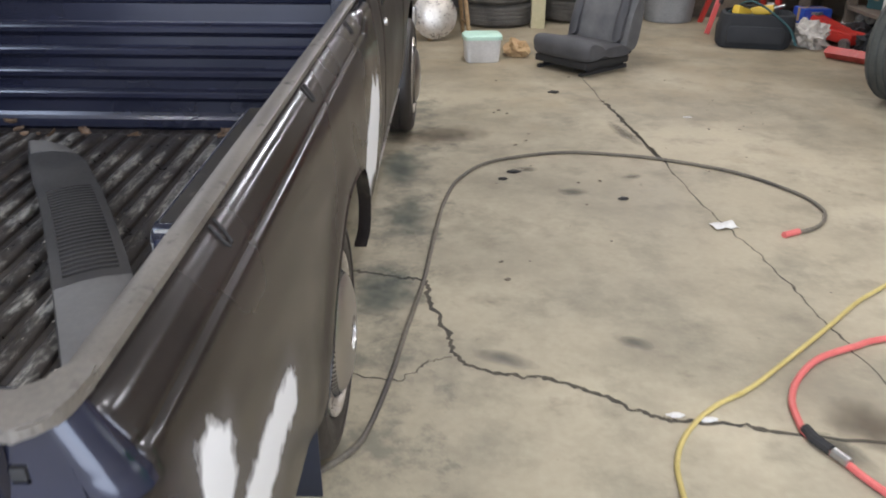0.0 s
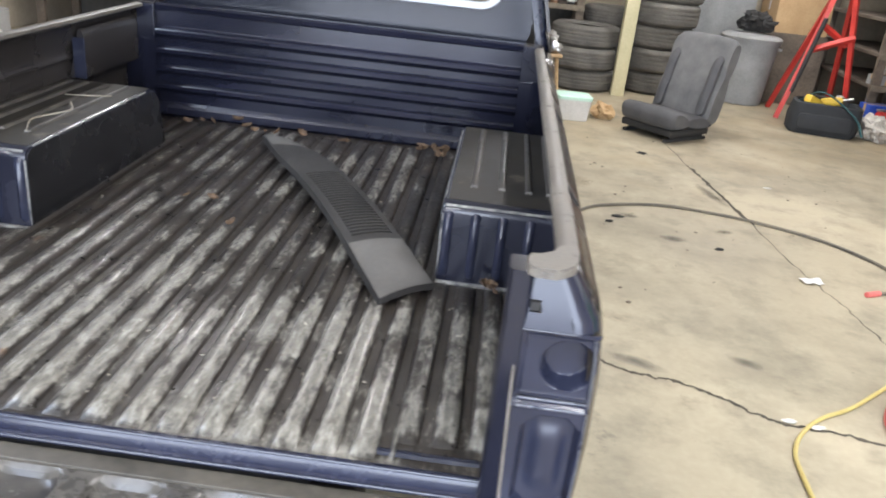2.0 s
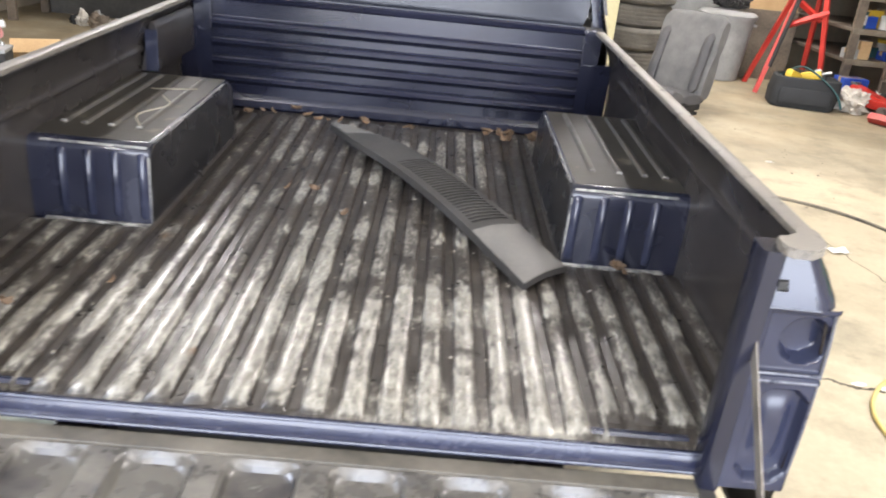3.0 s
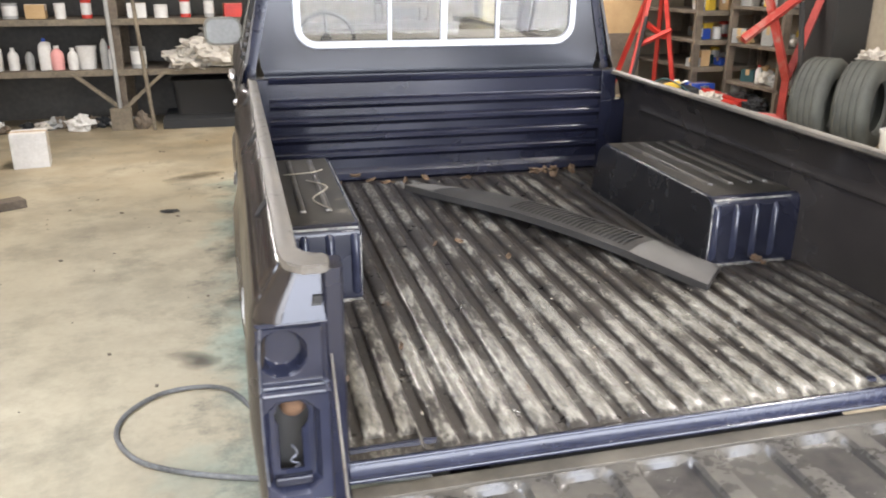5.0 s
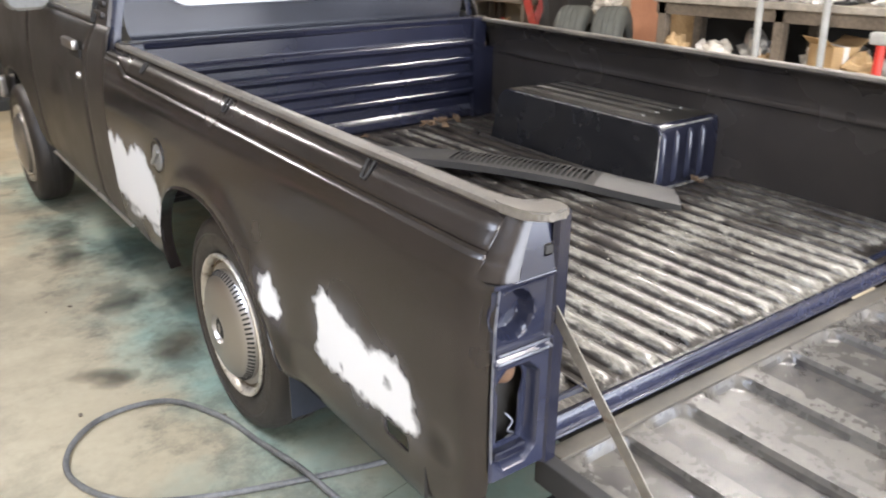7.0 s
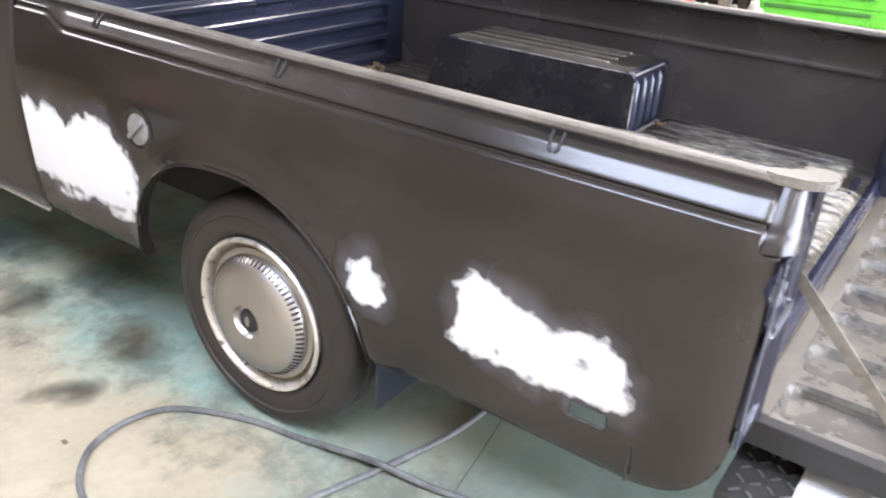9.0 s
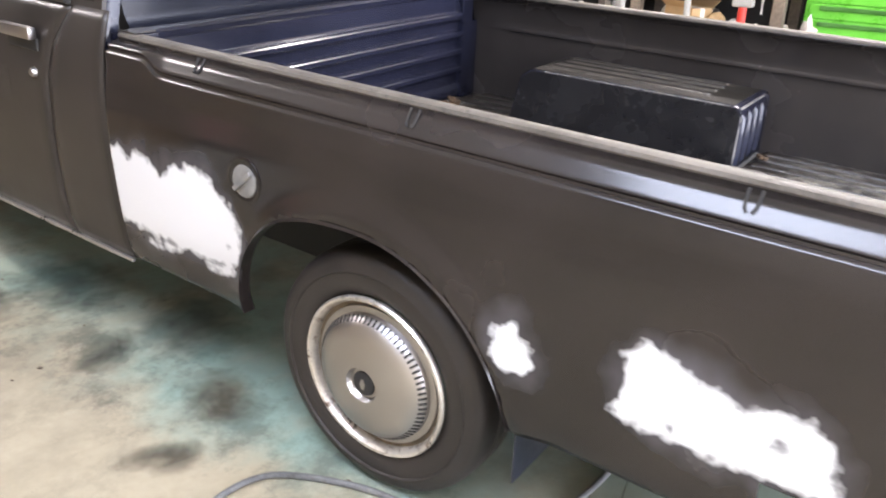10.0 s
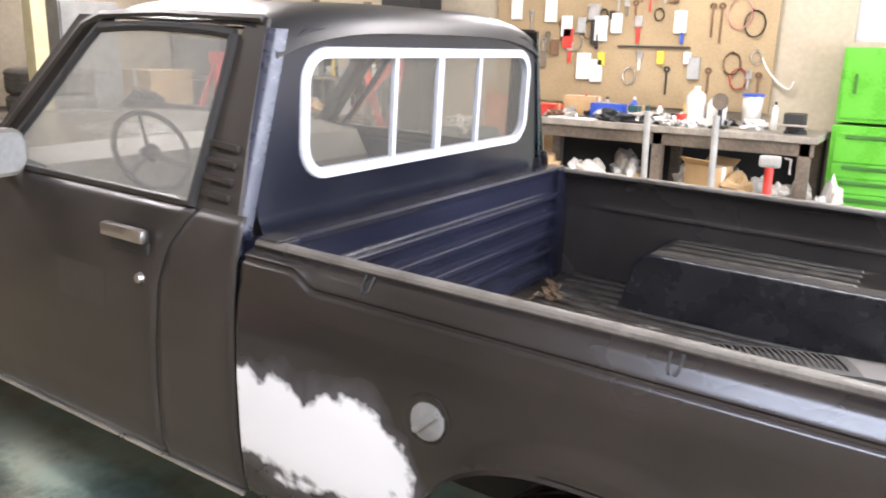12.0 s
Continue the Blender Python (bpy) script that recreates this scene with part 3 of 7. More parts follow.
# cover of the fuel filler neck on the driver's side wall
neck = part("filler_housing", loft([[(x, y, z) for x, z in ((-0.780, 0.704), (-0.735, 0.704), (-0.729, 0.712), (-0.727, 0.840), (-0.730, 0.852), (-0.738, 0.860), (-0.744, 0.858))] for y in (1.452, 1.840)]), BEDWALL, truck, "dark cover over the filler neck", smooth=True)
part("housing_flange", box(-0.762, -0.722, 1.446, 1.452, 0.706, 0.835, 0.002), BRIGHTNAVY, neck)
for side_sign in (-1, 1):
    bed_rail(side_sign)
    bed_inner(side_sign)
    wheel_box(side_sign)

# corrugated bed floor: worn ribs over dark grooves
PITCH, RIB_Z, LOW_Z = 0.0643, 0.512, 0.500


def floor_material():
    m = mat("bed_floor", (0.011, 0.0092, 0.0080), (0.038, 0.031, 0.025), 0.40, scale=16, fine=90, bump=0.06, rough_var=0.20, fine_mix=0.45,
            dust=(0.095, 0.079, 0.060), dust_amount=-0.12, dust_scale=13)
    nt = m.node_tree
    n, ln = nt.nodes, nt.links
    bs = n["Principled BSDF"]
    tc, sep = n.new("ShaderNodeTexCoord"), n.new("ShaderNodeSeparateXYZ")
    ln.new(tc.outputs["Object"], sep.inputs[0])
    mp = n.new("ShaderNodeMapping")
    mp.inputs["Scale"].default_value = (105, 26, 35)
    ln.new(tc.outputs["Object"], mp.inputs[0])
    nz = n.new("ShaderNodeTexNoise")
    nz.inputs["Scale"].default_value, nz.inputs["Detail"].default_value, nz.inputs["Roughness"].default_value = 1.0, 9, 0.72
    ln.new(mp.outputs[0], nz.inputs["Vector"])
    big = n.new("ShaderNodeTexNoise")
    big.inputs["Scale"].default_value, big.inputs["Detail"].default_value = 5.5, 5
    ln.new(tc.outputs["Object"], big.inputs["Vector"])
    # wear grows with height on the corrugation and towards the tailgate
    h = n.new("ShaderNodeMapRange")
    h.inputs["From Min"].default_value, h.inputs["From Max"].default_value = LOW_Z + 0.003, RIB_Z - 0.0005
    h.inputs["To Min"].default_value, h.inputs["To Max"].default_value = -0.22, 0.045
    ln.new(sep.outputs[2], h.inputs["Value"])
    yy = n.new("ShaderNodeMapRange")
    yy.inputs["From Min"].default_value, yy.inputs["From Max"].default_value = 0.0, 0.9
    yy.inputs["To Min"].default_value, yy.inputs["To Max"].default_value = 0.19, -0.115
    ln.new(sep.outputs[1], yy.inputs["Value"])

    def add(a, b, op="ADD"):
        q = n.new("ShaderNodeMath")
        q.operation = op
        ln.new(a, q.inputs[0])
        ln.new(b, q.inputs[1])
        return q.outputs[0]

    bigs = n.new("ShaderNodeMath")
    bigs.operation = "MULTIPLY_ADD"
    ln.new(big.outputs["Fac"], bigs.inputs[0])
    bigs.inputs[1].default_value, bigs.inputs[2].default_value = 0.95, -0.475
    soft = n.new("ShaderNodeMath")
    soft.operation = "MULTIPLY_ADD"
    ln.new(nz.outputs["Fac"], soft.inputs[0])
    soft.inputs[1].default_value, soft.inputs[2].default_value = 0.9, 0.06
    side_x = n.new("ShaderNodeMath")
    side_x.operation = "ABSOLUTE"
    ln.new(sep.outputs[0], side_x.inputs[0])
    sx = n.new("ShaderNodeMapRange")
    sx.inputs["From Min"].default_value, sx.inputs["From Max"].default_value = 0.40, 0.62
    sx.inputs["To Min"].default_value, sx.inputs["To Max"].default_value = 0.0, -0.12
    ln.new(side_x.outputs[0], sx.inputs["Value"])
    total = add(add(add(add(sx.outputs[0], soft.outputs[0]), h.outputs[0]), yy.outputs[0]), bigs.outputs[0])
    r = n.new("ShaderNodeMapRange")
    r.inputs["From Min"].default_value, r.inputs["From Max"].default_value = 0.42, 0.64
    ln.new(total, r.inputs["Value"])
    tint = n.new("ShaderNodeValToRGB")
    e = tint.color_ramp.elements
    e[0].position, e[0].color = 0.36, (0.070, 0.065, 0.053, 1)
    e[1].position, e[1].color = 0.68, (0.325, 0.311, 0.270, 1)
    o = tint.color_ramp.elements.new(0.50)
    o.color = (0.172, 0.161, 0.137, 1)
    ln.new(nz.outputs["Fac"], tint.inputs[0])
    rust_n = n.new("ShaderNodeTexNoise")
    rust_n.inputs["Scale"].default_value, rust_n.inputs["Detail"].default_value = 9, 5
    ln.new(tc.outputs["Object"], rust_n.inputs["Vector"])
    rr = n.new("ShaderNodeMapRange")
    rr.inputs["From Min"].default_value, rr.inputs["From Max"].default_value = 0.69, 0.75
    ln.new(rust_n.outputs["Fac"], rr.inputs["Value"])
    rust = n.new("ShaderNodeMix")
    rust.data_type = "RGBA"
    ln.new(rr.outputs[0], rust.inputs[0])
    ln.new(tint.outputs[0], rust.inputs[6])
    rust.inputs[7].default_value = (0.15, 0.085, 0.045, 1)
    mx = n.new("ShaderNodeMix")
    mx.data_type = "RGBA"
    ln.new(r.outputs[0], mx.inputs[0])
    ln.new(bs.inputs["Base Color"].links[0].from_socket, mx.inputs[6])
    ln.new(rust.outputs[2], mx.inputs[7])
    ln.new(mx.outputs[2], bs.inputs["Base Color"])
    ro = n.new("ShaderNodeMix")
    ro.data_type = "FLOAT"
    ln.new(r.outputs[0], ro.inputs[0])
    ln.new(bs.inputs["Roughness"].links[0].from_socket, ro.inputs[2])
    ro.inputs[3].default_value = 0.27
    ln.new(ro.outputs[0], bs.inputs["Roughness"])
    return m


BEDFLOOR = floor_material()


def floor_sheet(x0, x1, y0, y1, end0, end1, name):
    """Corrugated sheet; the ribs run out at end0 and end1."""
    k0, k1 = math.floor(x0 / PITCH) - 1, math.ceil(x1 / PITCH) + 1
    xs = {x0, x1}
    for k in range(k0, k1 + 1):
        c = k * PITCH + 0.0
        for d in (-0.0225, -0.0205, -0.0175, -0.0125, -0.0060, 0.0, 0.0060, 0.0125, 0.0175, 0.0205, 0.0225):
            if x0 < c + d < x1:
                xs.add(c + d)
    xs = sorted(xs)
    ys = sorted(set([y0, y1, end0, end0 + 0.006, end0 + 0.014, end0 + 0.024, end1, end1 - 0.008, end1 - 0.02] + steps(end0 + 0.05, end1 - 0.03, 20)))
    ys = [y for y in ys if y0 <= y <= y1]

    def z(x, y):
        d = abs(x - round(x / PITCH) * PITCH)
        up = max(0.0, 1 - (d / 0.0225) ** 2.6) ** 0.5
        wide = 1.0
        if y < end0 + 0.024:
            wide = max((y - end0) / 0.024, 0)
        if y > end1 - 0.02:
            wide = max((end1 - y) / 0.02, 0)
        return LOW_Z + (RIB_Z - LOW_Z) * up * wide ** 0.5 + 0.0012 * math.sin(x * 31 + y * 7)

    part(name, grid(lambda x, y: (x, y, z(x, y)), xs, ys, 0.003), BEDFLOOR, truck, "worn corrugated steel bed floor with dusty ribs and dark grooves", smooth=True)


floor_sheet(-0.5, 0.5, 0.0, 1.86, 0.022, 1.80, "bed_floor")
for s in (-1, 1):
    a, b = sorted((s * 0.5, s * 0.785))
    floor_sheet(a, b, 0.0, 0.716, 0.075, 0.700, "bed_floor")
    floor_sheet(a, b, 1.504, 1.86, 1.52, 1.80, "bed_floor")
# folded sill at the rear edge
SILLBLUE = mat("sill_blue", (0.0078, 0.0092, 0.021), (0.0135, 0.0162, 0.037), 0.20, scale=5, fine=60, bump=0.01, dust=(0.12, 0.12, 0.13), dust_amount=-0.22, dust_scale=40)
sill = part("bed_sill", loft([[(x, 0.012, 0.503), (x, 0.000, 0.508), (x, -0.006, 0.507), (x, -0.0095, 0.502), (x, -0.011, 0.486), (x, -0.016, 0.482), (x, -0.0165, 0.474), (x, 0.012, 0.470)] for x in (-0.648, -0.3, 0.3, 0.648)]),
            SILLBLUE, truck, "navy painted folded sill", smooth=True)
# beads added along the sill to carry its bright highlight lines
part("sill_bead", tube([(x, -0.004, 0.5075) for x in steps(-0.645, 0.645, 12)], 0.0032, 8), BRIGHTNAVY, sill, "upper bead in lighter navy for its highlight", smooth=True)
part("sill_bead", tube([(x, -0.0165, 0.480) for x in steps(-0.645, 0.645, 12)], 0.0032, 8), BRIGHTNAVY, sill, "lower bead in lighter navy for its highlight", smooth=True)
for s in (-1, 1):
    part("floor_lip", loft([[(s * x, y, z) for y, z in ((0.036, 0.500), (0.040, 0.5055), (0.046, 0.5065), (0.052, 0.5045), (0.056, 0.500))] for x in (0.47, 0.478, 0.632, 0.640)]), BRIGHTNAVY, truck, "raised lip across the floor corner", smooth=True)

# headboard with four pressed ribs
head = [(1.858, 0.498), (1.845, 0.512), (1.845, 0.536), (1.850, 0.546), (1.857, 0.556)]
for zc in (0.617, 0.683, 0.749, 0.815):
    head += [(1.857, zc - 0.026), (1.853, zc - 0.022), (1.838, zc - 0.011), (1.835, zc - 0.008), (1.8345, zc + 0.004), (1.838, zc + 0.0085), (1.852, zc + 0.012), (1.857, zc + 0.016)]
head += [(1.858, 0.835), (1.858, 0.885), (1.852, 0.893), (1.848, 0.906), (1.856, 0.912), (1.895, 0.912), (1.900, 0.906), (1.900, 0.498)]
part("headboard", loft([[(x, y, z) for y, z in head] for x in (-0.664, 0.664)]), NAVY, truck, "navy headboard with four pressed ribs")
for s in (-1, 1):
    post = [(s * 0.6645, 1.838), (s * 0.6645, 1.90), (s * 0.782, 1.90), (s * 0.782, 1.850), (s * 0.712, 1.838)]
    part("headboard_post", prism(post, 0.29, Matrix.Translation((0, 0, 0.498)), bevel=0.004), NAVY, truck)
    part("headboard_post_top", box(*sorted((s * 0.6645, s * 0.728)), 1.838, 1.90, 0.786, 0.908, 0.003), NAVY, truck)
    part("headboard_cap", box(*sorted((s * 0.666, s * 0.730)), 1.846, 1.904, 0.9085, 0.9125, 0.0015), BEDWALL, truck)


def rear_post(s):
    """Tail lamp post with its empty lamp recess."""
    root = part("rear_post", grid(lambda u, v: (s * u, -0.040 + post_y(u, v) + 0.010 * max(0.0, (u - 0.776) / 0.01), v), steps(0.667, 0.780, 46), steps(0.475, 0.808, 104), 0.003, skip=post_hole if s < 0 else None),
                POSTPAINT, truck, "navy tail lamp post with an empty lamp recess", smooth=True)
    # upper corner: the side skin rounds on to the rear plate
    def edge(v):
        return lerp(v, [(0.807, 0.781), (0.822, 0.776), (0.834, 0.768), (0.845, 0.7625), (0.894, 0.731)])

    def corner(u, v):
        a = u * math.pi / 2
        lean = 0.015 * (v - 0.807) / 0.086
        r = 0.042 - lean
        return (s * (edge(v) - r * (1 - math.cos(a))), 0.0 - r * math.sin(a), v)
    part("post_corner", grid(corner, steps(0, 1, 10), [0.807, 0.815, 0.822, 0.831, 0.834, 0.838, 0.843, 0.847, 0.850, 0.855, 0.874, 0.894]), POSTPAINT if s > 0 else PRIMER, root, "glossy dark upper corner", smooth=True)
    def plate(u, v):
        lean = 0.015 * (v - 0.807) / 0.086
        return (s * (0.662 + (edge(v) - 0.042 + lean - 0.662) * u), -0.042 + lean, v)
    part("post_corner_plate", grid(plate, [0.0, 0.18, 0.42, 1.0], [0.807, 0.832, 0.850, 0.894], 0.002,
                                   skip=lambda u, v: 0.18 < u < 0.42 and 0.832 < v < 0.850), POSTPAINT, root, "bright navy plate with a square hole", smooth=True)
    part("post_step", box(*sorted((s * 0.664, s * 0.748)), -0.043, 0.0, 0.803, 0.8085, 0.002), NAVY, root)
    # inner edge flange towards the bed opening
    part("post_flange", loft([[(s * x, y, z) for x, y in ((0.640, -0.034), (0.645, -0.042), (0.668, -0.044), (0.674, -0.036), (0.672, 0.012), (0.644, 0.012), (0.640, 0.006))] for z in (0.468, 0.60, 0.75, 0.894)]), NAVY, root, smooth=True)
    # rim of the lamp opening along the outer edge
    rim = [(0.772, 0.800), (0.777, 0.74), (0.779, 0.64), (0.778, 0.54), (0.774, 0.500), (0.762, 0.482), (0.735, 0.476), (0.70, 0.476)]
    part("lamp_rim", tube(smooth_path([(s * x, -0.037, z) for x, z in rim], 5), 0.0022, 6), EDGE, root, "worn lamp opening edge, brightened for its glint", smooth=True)
    # lower bracket and wiring in the opening
    part("lamp_backing", box(*sorted((s * 0.675, s * 0.775)), 0.008, 0.012, 0.48, 0.80), BLACK, root)
    # bright tubes paint the glints along the double rib
    for zc in (0.698, 0.684):
        part("pressed_rib", tube([(s * 0.676, -0.0435, zc), (s * 0.774, -0.0435, zc)], 0.0024, 6), EDGE, root, smooth=True)
    part("square_nut", box(*sorted((s * 0.674, s * 0.688)), -0.038, -0.030, 0.834, 0.848, 0.002), BLACK, root)
    if s > 0:
        return
    part("lamp_socket", lathe([(0.001, 0.010), (0.010, 0.009), (0.017, 0.004), (0.021, -0.004), (0.022, -0.012)], 18, pose(s * 0.728, -0.006, 0.640, 90)), RUST, root, "rusty lamp socket", smooth=True)
    part("lamp_wire", tube(smooth_path([(s * 0.735, -0.018, 0.575), (s * 0.727, -0.026, 0.562), (s * 0.738, -0.028, 0.550), (s * 0.724, -0.026, 0.540), (s * 0.732, -0.018, 0.528)], 6), 0.002, 6), EDGE, root, "loose bare lamp wire")
    part("lower_bracket", box(*sorted((s * 0.702, s * 0.766)), -0.034, -0.006, 0.502, 0.520, 0.004), NAVY, root)


def post_y(u, v):
    """Relief of the lamp recess: a frame, a round dish above, a double rib, and a long pan below."""
    def step(q, w):
        return min(max(q / w, 0), 1)
    d = 0.006 * step(min(u - 0.673, v - 0.690, 0.802 - v), 0.006)
    r = math.hypot(u - 0.741, v - 0.752)
    d += 0.026 * step(0.040 - r, 0.009)
    pan = min(u - 0.688, 0.776 - u, v - 0.490, 0.668 - v)
    corner_cut = min((u - 0.688) + (v - 0.490), (0.776 - u) + (v - 0.490), (u - 0.688) + (0.668 - v), (0.776 - u) + (0.668 - v)) - 0.022
    d += 0.020 * step(min(pan, corner_cut * 0.7), 0.007)
    d -= 0.010 * math.exp(-(((u - 0.732) / 0.022) ** 4 + ((v - 0.585) / 0.055) ** 4))
    d -= 0.006 * math.exp(-((v - 0.698) / 0.003) ** 2) + 0.006 * math.exp(-((v - 0.684) / 0.003) ** 2)
    return d


def post_hole(u, v):
    return ((u - 0.732) / 0.028) ** 2 + ((v - 0.632) / 0.030) ** 2 < 1 or (abs(u - 0.736) < 0.020 and 0.53 < v < 0.62)


rear_post(-1)
rear_post(1)

# tailgate, let down flat
GZ = 0.462
gate_y0, gate_y1 = -0.475, -0.021


def gate_z(x, y):
    z = 0.0
    for k in range(8):
        cx = -0.556 + 0.1655 * k
        w, y0, y1 = 0.061, -0.41, -0.055
        dx, dy = w - abs(x - cx), min(y - y0, y1 - y)
        dd = min(dx, dy) if dx > 0.03 or dy > 0.03 else 0.03 - math.hypot(0.03 - min(dx, 0.03), 0.03 - min(dy, 0.03))
        k2 = min(max(dd / 0.010, 0), 1)
        z -= 0.018 * k2
    z -= 0.006 * min(max((0.05 - abs(y + 0.445)) / 0.02 - 1.2, 0), 1)
    return GZ + z


gxs = sorted(set(steps(-0.655, 0.655, 90) + [-0.556 + 0.1655 * k + d for k in range(8) for d in (-0.061, -0.056, -0.051, 0.051, 0.056, 0.061)]))
gys = sorted(set(steps(gate_y0, gate_y1, 40) + [-0.41, -0.405, -0.400, -0.065, -0.060, -0.055]))
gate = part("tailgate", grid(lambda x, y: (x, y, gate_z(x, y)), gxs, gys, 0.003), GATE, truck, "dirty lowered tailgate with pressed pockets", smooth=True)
# raised faces get the dusty paler tone; pockets stay darker, shade painted in
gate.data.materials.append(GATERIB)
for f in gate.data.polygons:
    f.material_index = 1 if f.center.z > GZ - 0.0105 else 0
part("gate_dust", box(-0.64, 0.64, -0.054, -0.018, GZ - 0.006, GZ + 0.0060, 0.002), GATEDUST, gate, "beige dusty strip along the hinge")
for x in (-0.58, -0.02, 0.58):
    part("gate_hinge", box(x - 0.035, x + 0.035, -0.040, -0.016, GZ - 0.006, GZ + 0.003, 0.002), OLDSTEEL, gate, "rusty gate hinge")
part("gate_skin", box(-0.662, 0.662, gate_y0 - 0.012, gate_y1 + 0.004, GZ - 0.050, GZ - 0.020, 0.006), PRIMER, gate)
for s in (-1, 1):
    part("gate_edge", box(*sorted((s * 0.640, s * 0.668)), gate_y0 - 0.01, gate_y1, GZ - 0.045, GZ + 0.006, 0.004), BLACK, gate, "black rubber-edged gate side")
part("gate_lip", box(-0.64, 0.64, gate_y0 - 0.014, gate_y0 + 0.012, GZ - 0.045, GZ + 0.006, 0.004), PRIMER, gate)
for s in (-1, 1):
    a, b = Vector((s * 0.664, -0.034, 0.745)), (Vector((-0.664, -0.30, GZ + 0.012)) if s < 0 else Vector((0.660, -0.29, GZ + 0.012)))
    st = part("gate_stay", loft([[p + Vector(q) for q in ((0.0012 * s, -0.007, 0.007), (0.0012 * s, 0.007, -0.007), (-0.0012 * s, 0.007, -0.007), (-0.0012 * s, -0.007, 0.007))] for p in (a, a.lerp(b, 0.5), b)]),
              OLDSTEEL, truck, "flat steel tailgate stay with rust")
    part("stay_bolt", lathe([(0.001, 0), (0.007, 0), (0.007, 0.005), (0.001, 0.006)], 10, Matrix.Translation(b) @ pose(0, 0, 0, 0, 90 * s, 0)), RUST, st)

# rear step bumper with tread plate
bump = part("rear_bumper", loft([[(x, y, z) for y, z in ((-0.02, 0.365), (-0.22, 0.365), (-0.235, 0.355), (-0.235, 0.275), (-0.22, 0.262), (-0.02, 0.262))] for x in (-0.75, -0.74, 0.74, 0.75)]), BLACK, truck, "black step bumper with tread plate top")
tb = bmesh.new()
for i in range(44):
    for j in range(4):
        q = pose(-0.73 + 0.0338 * i, -0.045 - 0.025 * j, 0.366, 0, 0, 45 if (i + j) % 2 else -45)
        box(-0.010, 0.010, -0.0025, 0.0025, 0, 0.0015, bm=tb, m=q)
tagged(part("tread_pattern", tb, STEEL, bump, "worn raised tread bars"), kind="stuff")

# white strips added to fill the white area beyond the tread plate
part("bumper_pad", box(-0.75, 0.75, -0.236, -0.128, 0.352, 0.3725, 0.003), WHITE, bump, "white strip along the outer edge of the step")

part("bumper_face", box(-0.75, 0.75, -0.262, -0.236, 0.27, 0.366, 0.006), WHITE, bump, "white strip across the bumper face")

# underbody
for s in (-1, 1):
    part("lower_seam", box(*sorted((s * (bed_x(0.12, 0.40) - 0.006), s * (bed_x(0.12, 0.40) + 0.0012))), 0.1185, 0.1215, 0.33, 0.458), BLACK, truck)
for s in (-1, 1):
    part("frame_rail", box(*sorted((s * 0.36, s * 0.44)), -0.02, 4.2, 0.30, 0.42, 0.005), BLACK, truck)
    part("mudflap", grid(lambda u, v: (s * u, 0.685 + 0.02 * (v - 0.1) ** 2, v), [0.60, 0.66, 0.72, 0.775], steps(0.19 if s < 0 else 0.12, 0.44, 5), 0.004), MUD, truck, "dark blue-grey rubber mudflap")
part("rear_axle", tube([(-0.70, 1.06, 0.27), (0.70, 1.06, 0.27)], 0.04, 12), BLACK, truck)
part("differential", lathe([(0.01, -0.12), (0.09, -0.09), (0.13, 0.0), (0.09, 0.09), (0.01, 0.12)], 16, pose(0, 1.06, 0.27, 0, 90)), BLACK, truck, smooth=True)
part("front_axle", tube([(-0.70, 3.67, 0.20), (0.70, 3.67, 0.20)], 0.035, 10), BLACK, truck)
part("cross_member", box(-0.36, 0.36, 0.10, 0.16, 0.32, 0.40, 0.004), BLACK, truck)
part("bed_underside", box(-0.72, 0.72, 0.02, 0.70, 0.465, 0.490), BLACK, truck)
part("bed_underside", box(-0.49, 0.49, 0.705, 1.86, 0.465, 0.490), BLACK, truck)


# brown tone for the recessed well, standing in for the rim's shadow there
RIMWELL = mat("shaded_rim_well", (0.10, 0.075, 0.05), (0.24, 0.19, 0.135), 0.55, metal=0.4, scale=16, fine=60, bump=0.02)


